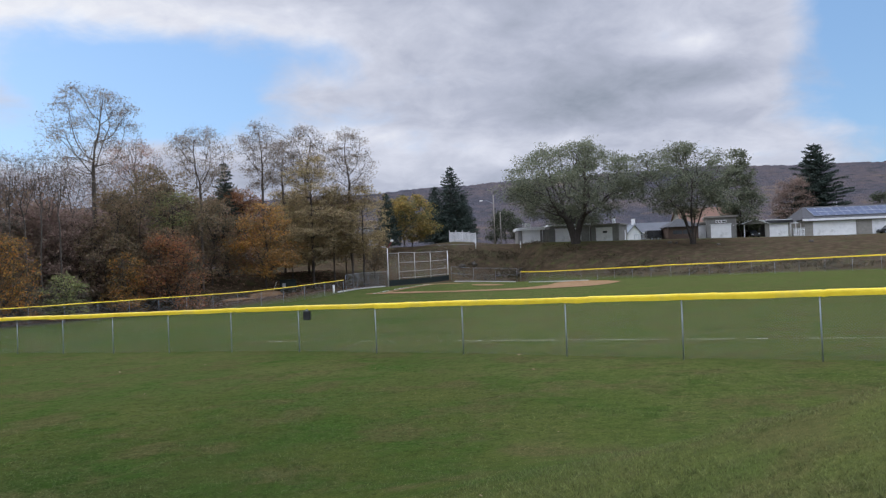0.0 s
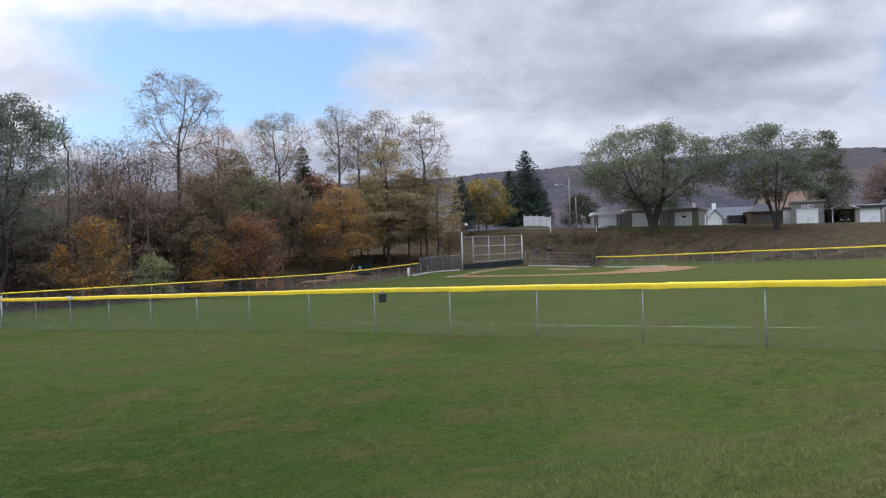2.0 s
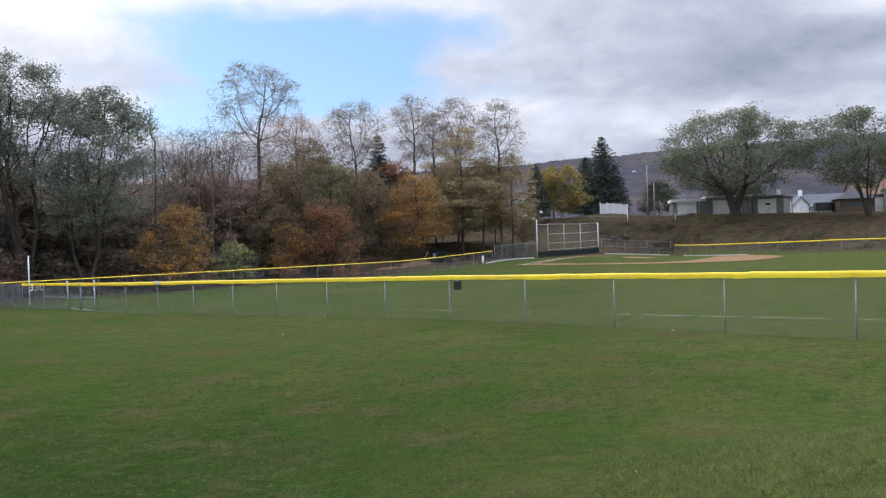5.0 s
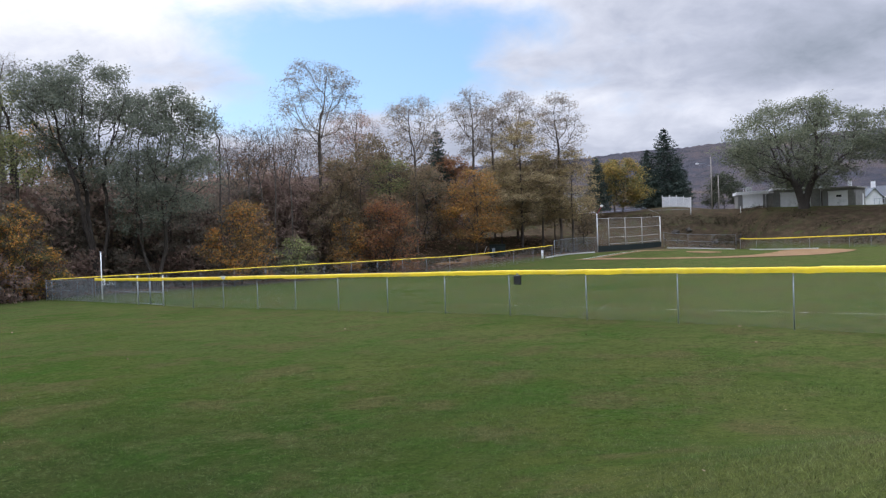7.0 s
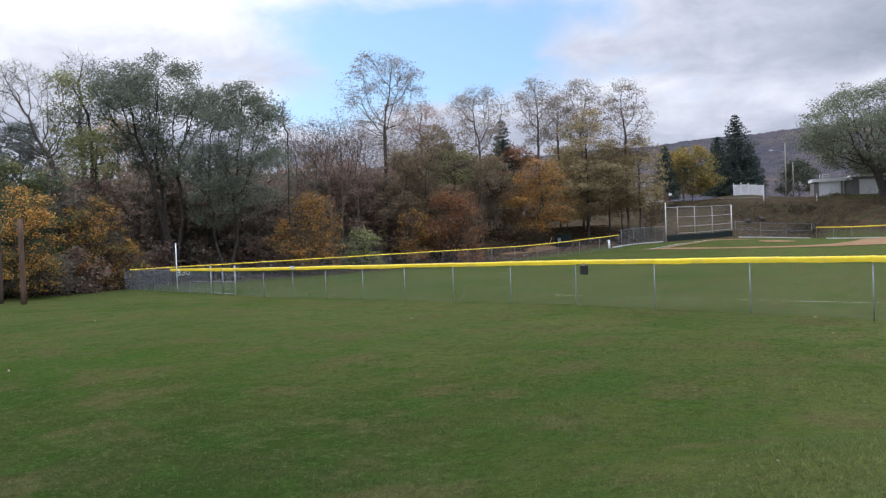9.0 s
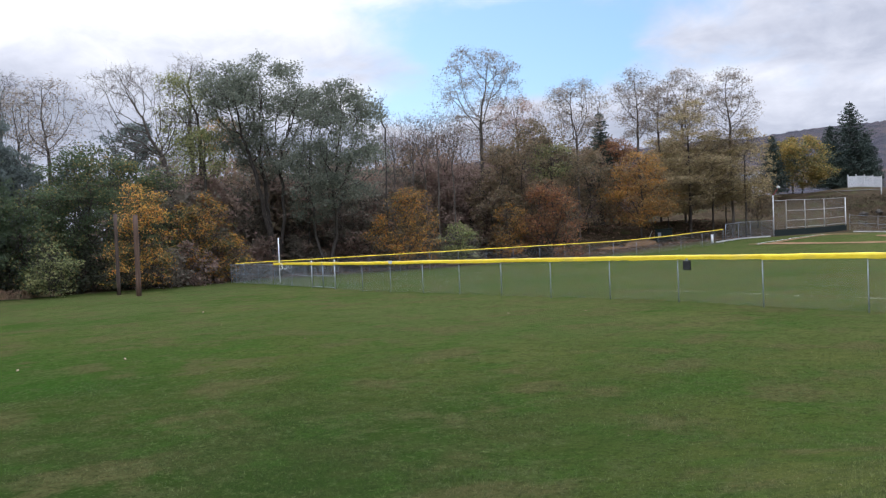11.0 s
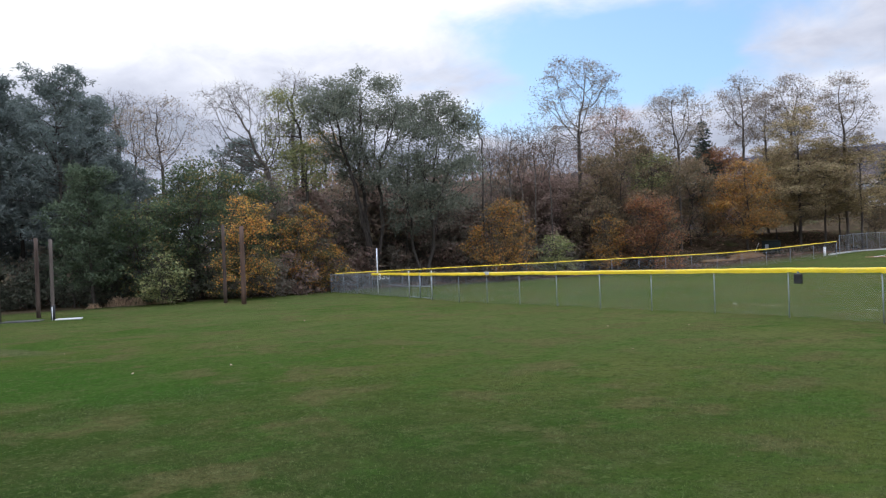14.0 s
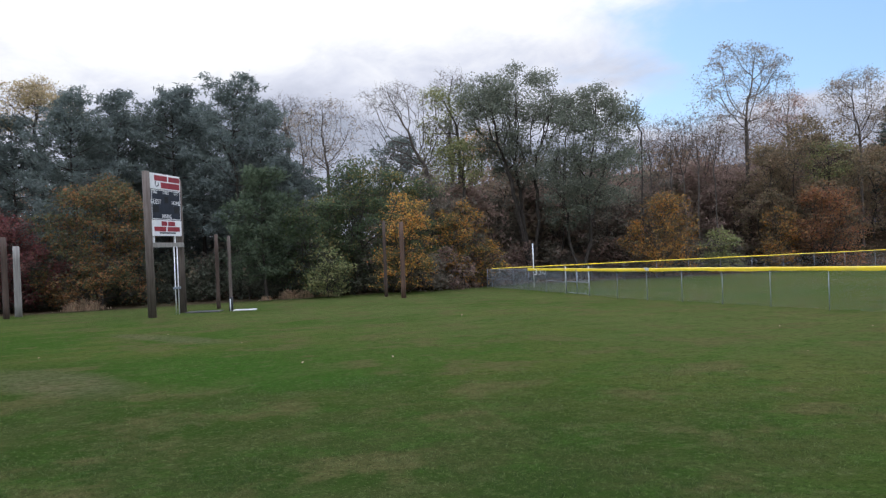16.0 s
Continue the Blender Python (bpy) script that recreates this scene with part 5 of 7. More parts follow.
CARPAINT = material("black_car_paint", (0.012, 0.013, 0.016), (0.02, 0.02, 0.024), 1.0, 0.25, 0.0, spec=0.6)
RUBBER = material("tyre_rubber", (0.018, 0.018, 0.018), (0.03, 0.03, 0.03), 8, 0.85, 0.1)
SOLAR = material("blue_solar_cells", (0.020, 0.036, 0.085), (0.036, 0.060, 0.125), 1.5, 0.35, 0.0, spec=0.15)
REDPAINT = material("red_sign_paint", (0.26, 0.028, 0.042), (0.34, 0.045, 0.06), 3, 0.5, 0.02)
NAVY = material("dark_navy_panel", (0.018, 0.024, 0.036), (0.032, 0.040, 0.055), 3, 0.45, 0.02)
CONCRETE = material("pale_concrete", (0.42, 0.42, 0.40), (0.58, 0.57, 0.55), 3, 0.9, 0.2, c3=(0.34, 0.33, 0.31))
ASPHALT = material("worn_asphalt", (0.085, 0.085, 0.085), (0.13, 0.128, 0.125), 4, 0.9, 0.2, spec=0.1)
GREENBIN = material("dark_green_steel", (0.018, 0.028, 0.026), (0.030, 0.036, 0.034), 3, 0.8, 0.1, spec=0.1)


def sheet(name, label, category, outline, lift, mat):
    """A thin sheet of another surface that follows the ground inside a rounded outline."""
    n = 72
    p = np.array(outline, float)
    k = len(p)
    u = np.linspace(0, k, n, endpoint=False)
    i = np.floor(u).astype(int)
    t = (u - i)[:, None]
    a, b, c, d = p[(i - 1) % k], p[i % k], p[(i + 1) % k], p[(i + 2) % k]
    q = 0.5 * ((2 * b) + (c - a) * t + (2 * a - 5 * b + 4 * c - d) * t ** 2 + (3 * b - a - 3 * c + d) * t ** 3)
    rng = random.Random(len(name))
    bm = bmesh.new()
    vs = []
    for x, y in q:
        x, y = x + rng.uniform(-0.12, 0.12), y + rng.uniform(-0.12, 0.12)
        vs.append(bm.verts.new((x, y, 0)))
    f = bm.faces.new(vs)
    bm.normal_update()
    bmesh.ops.triangulate(bm, faces=[f])
    bmesh.ops.subdivide_edges(bm, edges=bm.edges[:], cuts=2, use_grid_fill=True)
    for v in bm.verts:
        v.co.z = gz(v.co.x, v.co.y) + lift
    ob = part(name, bm, mat)
    return tagged(ob, label, category, kind="structure")


def strip(name, label, a, b, width, lift, mat, gap=0.0, seed=1):
    """A painted or laid line on the ground, worn through in places."""
    rng = random.Random(seed)
    bm = bmesh.new()
    d = Vector((b[0] - a[0], b[1] - a[1], 0))
    L = d.length
    d.normalize()
    s = Vector((-d.y, d.x, 0)) * width / 2
    u = 0.0
    while u < L:
        step = rng.uniform(0.12, 0.45)
        if rng.random() > gap:
            p0, p1 = Vector((*a, 0)) + d * u, Vector((*a, 0)) + d * min(L, u + step)
            q = [p0 - s, p1 - s * rng.uniform(0.8, 1.1), p1 + s, p0 + s * rng.uniform(0.8, 1.1)]
            bm.faces.new([bm.verts.new((v.x, v.y, gz(v.x, v.y) + lift)) for v in q])
        u += step
    return tagged(part(name, bm, mat), label, "line", kind="structure")


sheet("infield", "reddish clay infield arc set into the grass", "dirt", ((-9.2, 94.6), (0.8, 91.1), (10.3, 89.8), (17.0, 91.7), (22.3, 102.2), (22.4, 112.0), (20.0, 121.0), (16.6, 116.5), (13.4, 103.0), (9.2, 93.6), (0.9, 92.5), (-5.6, 95.0)), 0.05, CLAY)
sheet("home_circle", "clay circle round home plate", "dirt", ((-2.4, 105.6), (-0.1, 104.8), (2.2, 106.0), (2.6, 108.0), (0.4, 109.8), (-1.8, 109.0), (-2.9, 107.4)), 0.05, CLAY)
sheet("pitchers_mound", "low clay mound in the infield grass", "dirt", ((3.6, 100.4), (5.4, 99.6), (7.2, 100.6), (7.4, 102.8), (5.6, 103.8), (3.8, 102.6)), 0.06, CLAY)
strip("base_path", "worn clay base path", (-6.8, 95.2), (-0.9, 105.4), 0.7, 0.055, CLAY)
strip("foul_line", "worn white chalk line on the grass", (-8.4, 94.4), (-1.6, 105.4), 0.16, 0.075, CHALK)
strip("touch_line", "worn white painted line across the outfield grass", (15.5, 21.1), (0.2, 30.2), 0.030, 0.035, CHALK, 0.05, 3)
strip("touch_line", "worn white painted line across the outfield grass", (0.2, 30.2), (-9.2, 36.1), 0.030, 0.035, CHALK, 0.4, 4)


def kerb(label, a, b, width, high):
    """A low kerb of short cast lengths that follows the ground."""
    root = thing("kerb_line", label, "kerb")
    n = max(2, round(math.dist(a, b) / 1.2))
    d = Vector((b[0] - a[0], b[1] - a[1], 0)).normalized()
    s = Vector((-d.y, d.x, 0)) * width / 2
    for i in range(n):
        p, q = (Vector((a[0] + (b[0] - a[0]) * u / n, a[1] + (b[1] - a[1]) * u / n, 0)) for u in (i + 0.01, i + 0.99))
        bm = bmesh.new()
        lo = [bm.verts.new((v.x, v.y, gz(v.x, v.y) - 0.1)) for v in (p - s, q - s, q + s, p + s)]
        hi = [bm.verts.new((v.x, v.y, gz(v.x, v.y) + high)) for v in (p - s * 0.9, q - s * 0.9, q + s * 0.9, p + s * 0.9)]
        bm.faces.new(hi)
        for k in range(4):
            bm.faces.new((lo[k], lo[(k + 1) % 4], hi[(k + 1) % 4], hi[k]))
        part("kerb_length", bm, CONCRETE, root)


kerb("white kerb along the foot of the backstop", (1.6, 128.9), (11.6, 130.4), 0.25, 0.13)
kerb("white kerb along the side fence", (13.6, 128.4), (21.5, 120.0), 0.25, 0.13)
kerb("white kerb beside the side fence", (-13.2, 99.0), (-8.2, 110.5), 0.25, 0.14)


def post_line(parent, name, p, top, r, mat, low=0.1, sides=8):
    g = gz(*p)
    return part(name, tube([(*p, g - low), (*p, g + top)], r, sides), mat, parent)


# gate in the outfield fence
gate = thing("fence_gate", "double chain-link gate with galvanised frame and yellow cap", "gate")
GATE = [(-32.25, 44.65), (-30.55, 43.5), (-28.8, 42.3)]
for p in (GATE[0], GATE[2]):
    post_line(gate, "gate_post", p, FENCE_H + 0.14, 0.04, PALESTEEL)
for a, b in ((0, 1), (1, 2)):
    pa, pb = Vector((*GATE[a], 0)), Vector((*GATE[b], 0))
    d = (pb - pa).normalized()
    pa, pb = pa + d * 0.09, pb - d * 0.06
    za, zb = gz(pa.x, pa.y), gz(pb.x, pb.y)
    bm = bmesh.new()
    for h in (0.08, 0.82, FENCE_H - 0.1):
        add_tube(bm, [(pa.x, pa.y, za + h), (pb.x, pb.y, zb + h)], 0.021, 6)
    for q, z in ((pa, za), (pb, zb)):
        add_tube(bm, [(q.x, q.y, z + 0.05), (q.x, q.y, z + FENCE_H + 0.02)], 0.022, 8)
    leaf = part("gate_leaf", bm, GALV, gate)
    chain_link("mesh", [(pa.x, pa.y), (pb.x, pb.y)], 0.08, FENCE_H - 0.1, 0.075, 0.0022, leaf)
    cap_section(leaf, (pa.x, pa.y), (pb.x, pb.y), za + FENCE_H, zb + FENCE_H, 0.19, 0.05, 0.0)

# foul pole and distance sign
pole = thing("foul_pole", "tall white steel foul pole behind the fence corner", "pole")
post_line(pole, "shaft", (-41.75, 53.4), 3.65, 0.045, WHITE)
bm = box(-41.80, -41.70, 53.35, 53.45, gz(-41.75, 53.4) + 3.62, gz(-41.75, 53.4) + 3.68)
part("pole_cap", bm, WHITE, pole)


def lettering(name, text, size, mat, parent, m, label="", depth=0.004):
    """Letters of the built-in font as a mesh, laid by the matrix m (x along the line, y up the letters)."""
    cu = bpy.data.curves.new(name, "FONT")
    cu.body, cu.size, cu.extrude, cu.align_x, cu.align_y = text, size, depth, "CENTER", "CENTER"
    cu.resolution_u = 3
    ob = bpy.data.objects.new(name, cu)
    scene.collection.objects.link(ob)
    me = bpy.data.meshes.new_from_object(ob.evaluated_get(bpy.context.evaluated_depsgraph_get()))
    bpy.data.objects.remove(ob)
    me.materials.clear()
    out = mesh_part(name, me, mat, parent, label)
    out.matrix_local = m
    return out


def facing(origin, along_xy, up=(0, 0, 1)):
    """Matrix with x along a level direction, y up, and z towards the reader."""
    x = Vector((along_xy[0], along_xy[1], 0)).normalized()
    y = Vector(up)
    z = x.cross(y)
    return Matrix.Translation(origin) @ Matrix((x, y, z)).transposed().to_4x4()


sp = Vector((-36.65, 47.58, 0))
dist_sign = thing("distance_sign", "white distance numerals hung on the outfield fence", "sign")
lettering("numerals", "330", 0.62, WHITE, dist_sign, facing((sp.x, sp.y, 0.30), (0.79, 0.61, 0)))

fd = Vector((NEAR[7][0] - NEAR[6][0], NEAR[7][1] - NEAR[6][1], 0)).normalized()
panel = thing("fence_box", "small black square box hung on the outfield fence", "box", at=Matrix.Translation((-5.06, 29.33, gz(-5.06, 29.33) + FENCE_H - 0.36)) @ Matrix.Rotation(math.atan2(fd.y, fd.x), 4, "Z"))
part("housing", box(-0.17, 0.17, -0.05, 0.05, -0.17, 0.17, bevel=0.02), BLACK, panel)
part("bracket", box(-0.03, 0.03, -0.03, 0.03, 0.15, 0.24), GALV, panel)
tie = thing("cap_patch", "grey tape patch round a joint of the yellow cap", "tape", at=Matrix.Translation((-22.5, 38.4, gz(-22.5, 38.4) + FENCE_H - 0.06)) @ Matrix.Rotation(math.atan2(fd.y, fd.x), 4, "Z"))
part("wrap", box(-0.3, 0.3, -0.065, 0.065, -0.08, 0.085, bevel=0.02), CONCRETE, tie)

# backstop: angled panels of mesh on steel posts over a dark padded wall
BS = [(-7.88, 113.5), (-6.5, 116.7), (-4.37, 121.3), (-2.05, 126.0), (0.67, 131.0)]
TOPS = [5.35, 4.75, 4.75, 4.75, 4.75]
backstop = thing("backstop", "tall steel backstop with wire mesh over a dark padded wall", "backstop")
for p, top in zip(BS, TOPS):
    post_line(backstop, "post", p, top, 0.07 if p in (BS[0], BS[-1]) else 0.05, WHITE if p in (BS[0], BS[-1]) else PALESTEEL)
for i, (a, b) in enumerate(zip(BS, BS[1:])):
    for u in ((1.0, 0.70, 0.42, 0.22) if i == 3 else (1.0, 0.70, 0.42, 0.22) if i else (0.98,)):
        part("rail", tube([(*a, gz(*a) + 4.75 * u), (*b, gz(*b) + 4.75 * u)], 0.032, 6), PALESTEEL, backstop)
    pa, pb = Vector((*a, 0)), Vector((*b, 0))
    n2 = Vector(((pb - pa).y, -(pb - pa).x, 0)).normalized() * 0.12
    bm = bmesh.new()
    q = [pa, pb, pb + n2, pa + n2]
    lo = [bm.verts.new((v.x, v.y, gz(v.x, v.y) - 0.05)) for v in q]
    hi = [bm.verts.new((v.x, v.y, gz(v.x, v.y) + 0.82)) for v in q]
    bm.faces.new(hi)
    for k in range(4):
        bm.faces.new((lo[k], lo[(k + 1) % 4], hi[(k + 1) % 4], hi[k]))
    part("pad", bm, GREENBIN, backstop, "dark green padded board")
chain_link("mesh", BS, 0.8, 4.72, 0.26, 0.0030, backstop)
part("floodlight_arm", tube([(-7.9, 113.5, gz(-7.9, 113.5) + 5.3), (-7.2, 113.5, gz(-7.9, 113.5) + 6.3)], 0.05, 6), REDPAINT, backstop, "red bent arm")
part("floodlight", box(-7.4, -7.0, 113.3, 113.7, gz(-7.9, 113.5) + 6.25, gz(-7.9, 113.5) + 6.55, bevel=0.06), WHITE, backstop, "small white lamp head")
part("speaker_wire", tube([(-7.9, 113.5, gz(-7.9, 113.5) + 5.4), (-1.5, 120.6, gz(-1.5, 127) + 6.1), (0.6, 131, gz(0.9, 131) + 5.2)], 0.012, 4), GALV, backstop)

chain_fence("side_fence", "grey chain-link fence beside the backstop", spaced((-12.2, 99.5), (-7.95, 113.0), 3.4), height=2.15, cap=False, pitch=0.16, wire=0.0036, seed=11)
chain_fence("back_fence", "grey chain-link fence behind the infield", spaced((1.2, 131.4), (12.2, 134.6), 3.8), height=2.3, cap=False, pitch=0.24, wire=0.003, mid_rail=(0, 1, 2), seed=12)


def seat_box(x, y):
    ob = thing("bucket_seat", "small dark seat beside the side fence", "seat", group="seats by the side fence", at=(x, y, gz(x, y)))
    part("seat", box(-0.3, 0.3, -0.22, 0.22, 0.42, 0.55, bevel=0.03), BLACK, ob)
    for sx in (-0.22, 0.22):
        part("leg", box(sx - 0.03, sx + 0.03, -0.16, 0.16, -0.02, 0.43), BLACK, ob)
    return ob


for x, y in ((-12.6, 101.2), (-11.2, 104.6), (-10.4, 107.4)):
    seat_box(x, y)
marker = thing("marker_post", "short white post at the end of the side fence", "post")
post_line(marker, "shaft", (-13.6, 98.6), 0.95, 0.13, WHITE)
part("top", box(-13.74, -13.46, 98.46, 98.74, gz(-13.6, 98.6) + 0.93, gz(-13.6, 98.6) + 1.0, bevel=0.02), WHITE, marker)

# bin and clay heap beyond the foul fence
bx, by = -20.4, 104.8
binn = thing("steel_bin", "dark green steel bin on short legs beside the wood", "bin", at=Matrix.Translation((bx, by, gz(bx, by))) @ Matrix.Rotation(radians(10), 4, "Z"))
part("body", box(-1.05, 1.05, -0.6, 0.6, 0.35, 1.55, bevel=0.06), GREENBIN, binn)
part("lid", box(-1.1, 1.1, -0.66, 0.66, 1.55, 1.68, bevel=0.04), GREENBIN, binn)
part("panel", box(-0.7, -0.3, -0.63, -0.6, 0.7, 1.2), GALV, binn, "pale metal plate")
for sx in (-0.9, 0.9):
    for sy in (-0.5, 0.5):
        part("leg", box(sx - 0.05, sx + 0.05, sy - 0.05, sy + 0.05, -0.05, 0.37), GREENBIN, binn)


def heap(name, label, category, x, y, rx, ry, h, mat, seed, turn=0.0):
    """A loose heap with an uneven skin."""
    bm = bmesh.new()
    bmesh.ops.create_icosphere(bm, subdivisions=3, radius=1.0)
    for v in bm.verts:
        k = 1 + 0.28 * noise.fractal(v.co * 1.7 + Vector((seed, 0, 0)), 1.0, 2.0, 4)
        v.co = Vector((v.co.x * rx * k, v.co.y * ry * k, v.co.z * h * k))
    for f in bm.faces:
        f.smooth = True
    ob = part(name, bm, mat)
    ob.matrix_world = Matrix.Translation((x, y, gz(x, y))) @ Matrix.Rotation(radians(turn), 4, "Z")
    return tagged(ob, label, category)


heap("clay_heap", "low heap of reddish infield clay beside the bin", "heap", -22.6, 101.0, 2.6, 1.1, 0.62, CLAY, 3, 40)
heap("clay_heap", "flat spread of reddish clay beside the bin", "heap", -25.0, 98.0, 2.4, 1.2, 0.22, CLAY, 4, 40)
rake = thing("rake", "leaning wooden rake stuck in the clay heap", "rake")
rz = gz(-21.6, 102.2)
part("handle", tube([(-21.9, 102.0, rz + 0.1), (-21.3, 102.2, rz + 1.7)], 0.035, 6), CONCRETE, rake)
part("head", box(-22.2, -21.6, 101.95, 102.05, rz + 0.08, rz + 0.18), OLDWOOD, rake)
heap("hose_coil", "dark coil of hose on the ground by the clay", "hose", -24.3, 98.0, 0.7, 0.35, 0.22, BLACK, 6)

# ---- scoreboard and posts at the wood's edge ----
def timber(name, label, x, y, z0, z1, r, mat, lean=(0, 0), group=""):
    ob = thing(name, label, "post", group)
    n = 5
    pts = [(x + lean[0] * i / n, y + lean[1] * i / n, z0 + (z1 - z0) * i / n) for i in range(n + 1)]
    part("shaft", tube(pts, [r * (1.06 - 0.12 * i / n) for i in range(n + 1)], 12), mat, ob)
    return ob


SL, SR = Vector((-46.72, 22.5, 0)), Vector((-48.95, 25.6, 0))
sd = (SR - SL).normalized()
sn = Vector((sd.y, -sd.x, 0))
SW = (SR - SL).length
board = thing("scoreboard", "tall baseball scoreboard with white and red sign panels on timber posts", "scoreboard")
bz0, bz1, bz2, bz3 = 3.83, 4.82, 6.72, 7.68
mb = facing((SL.x, SL.y, 0), sd)


def on_board(u0, u1, v0, v1, d0, d1, bevel=0.0):
    """A block on the board: u along it, v up, d out towards the field."""
    return box(u0, u1, v0, v1, d0, d1, mb, bevel)


for p, zt, tip in ((SL - sd * 0.25, 7.72, 0.14), (SL + sd * (SW + 0.25) - sn * 0.2, 7.5, 0.0)):
    q = p - sd * tip
    part("post", tube([(p.x, p.y, gz(p.x, p.y) - 0.3), ((p.x + q.x) / 2, (p.y + q.y) / 2, 3.0), (q.x, q.y, zt)], [0.25, 0.23, 0.21], 14), MIDWOOD, board)
part("frame", on_board(0.02, SW - 0.02, bz0 + 0.02, bz3 - 0.02, -0.22, -0.02), BLACK, board)
part("score_panel", on_board(0, SW, bz1 + 0.02, bz2 - 0.02, -0.02, 0.05, 0.01), NAVY, board, "dark navy score panel")
for u0, u1, v0, v1 in ((0.1, SW - 0.06, bz2 - 0.08, bz2 - 0.04), (0.1, SW - 0.06, bz1 + 0.04, bz1 + 0.08), (0.1, 0.14, bz1 + 0.08, bz2 - 0.08), (SW - 0.1, SW - 0.06, bz1 + 0.08, bz2 - 0.08)):
    part("panel_rim", on_board(u0, u1, v0, v1, 0.05, 0.056), WHITE, board, "thin white painted rim")
top = part("sign_panel", on_board(0, SW, bz2, bz3, -0.02, 0.06, 0.01), WHITE, board, "white sign panel with red lettering bars")
low = part("sign_panel", on_board(0, SW, bz0, bz1, -0.02, 0.06, 0.01), WHITE, board, "white sign panel with red lettering bars")
part("beam", on_board(-0.5, SW + 0.15, 3.12, 3.42, -0.1, 0.12, 0.01), GREYWOOD, board, "grey timber cross beam")
for u in (0.25, SW - 0.9):
    part("bracket", on_board(u, u + 0.12, 3.42, bz0, -0.06, 0.02), WHITE, board)
for u in (SW - 1.35, SW - 0.95):
    p = SL + sd * u + sn * 0.16
    part("conduit", tube([(p.x, p.y, gz(p.x, p.y) - 0.05), (p.x, p.y, 3.15)], 0.036, 8), WHITE, board)
part("conduit_clip", on_board(SW - 1.5, SW - 0.8, 0.45, 0.6, 0.06, 0.26), GALV, board)
for u0, u1 in ((0.5, 2.1), (2.3, 3.75)):
    part("lettering_bar", on_board(u0, u1, 7.24, 7.56, 0.06, 0.068), REDPAINT, top)
part("lettering_bar", on_board(1.3, 3.7, 6.80, 7.16, 0.06, 0.068), REDPAINT, top)
part("emblem", tube([mb @ Vector(p) for p in ((0.62, 7.2, 0.065), (0.58, 7.0, 0.065), (0.75, 6.88, 0.065), (0.98, 6.95, 0.065), (0.95, 7.12, 0.065))], 0.035, 5), NAVY, top)
for u0, u1 in ((1.2, 1.9), (2.05, 2.95)):
    part("lettering_bar", on_board(u0, u1, 4.46, 4.74, 0.06, 0.068), REDPAINT, low)
for u0, u1 in ((0.3, 1.75), (1.95, 3.55)):
    part("lettering_bar", on_board(u0, u1, 4.12, 4.40, 0.06, 0.068), REDPAINT, low)
part("lettering_bar", on_board(0.95, 3.0, 3.98, 4.06, 0.06, 0.068), NAVY, low)
score = [o for o in board.children if o.name.startswith("score_panel")][0]
for text, u, v, s in (("GUEST", 0.62, 5.92, 0.42), ("HOME", 3.15, 5.92, 0.38), ("INNING", 1.95, 5.05, 0.36), ("BALL", 0.55, 6.52, 0.26), ("STRIKE", 1.9, 6.52, 0.26), ("OUT", 3.2, 6.52, 0.26)):
    lettering("letters", text, s, WHITE, score, mb @ Matrix.Translation((u, v, 0.056)))
for u, v, w in ((0.62, 5.5, 0.7), (3.28, 5.5, 0.7), (1.95, 6.1, 0.5)):
    part("digit_window", on_board(u - w / 2, u + w / 2, v - 0.22, v + 0.2, 0.05, 0.054), BLACK, score)

timber("utility_post", "brown weathered timber post standing in the grass", -43.4, 40.0, -1.4, 4.4, 0.17, REDWOOD)
timber("utility_post", "thinner brown timber post before the trees", -47.0, 41.5, -1.5, 4.6, 0.13, OLDWOOD)
cage = timber("cage_post", "grey squared timber post with a white pipe at its foot", -46.65, 27.7, -1.4, 3.75, 0.11, MIDWOOD, group="posts by the wood")
part("pipe", tube([(-46.52, 27.57, -1.2), (-46.52, 27.57, -0.35)], 0.028, 8), WHITE, cage)
part("sleeve", tube([(-46.65, 27.7, -1.2), (-46.65, 27.7, -0.25)], [0.128, 0.124], 10), BLACK, cage, "dark wrapping round the foot")
timber("cage_post", "dark timber post at the wood's edge", -50.3, 28.9, -1.5, 3.95, 0.13, OLDWOOD, group="posts by the wood")
timber("cage_post", "broad silvered timber post at the wood's edge", -62.2, 19.85, -1.6, 3.7, 0.24, GREYWOOD, group="posts by the wood")
timber("cage_post", "dark timber post beside the silvered one", -60.45, 18.5, -1.6, 4.3, 0.2, OLDWOOD, group="posts by the wood")


def slab(name, label, x, y, w, d, h, turn, mat):
    ob = part(name, box(-w / 2, w / 2, -d / 2, d / 2, -0.05, h, bevel=0.03), mat)
    ob.matrix_world = Matrix.Translation((x, y, gz(x, y))) @ Matrix.Rotation(radians(turn), 4, "Z")
    return tagged(ob, label, "pad")


slab("throwing_pad", "white rubber pad lying on the grass", -45.9, 28.25, 1.45, 0.7, 0.06, 45, CONCRETE)
slab("throwing_pad", "dark rubber mat lying on the grass", -47.95, 26.5, 2.2, 1.3, 0.05, 45, BLACK)


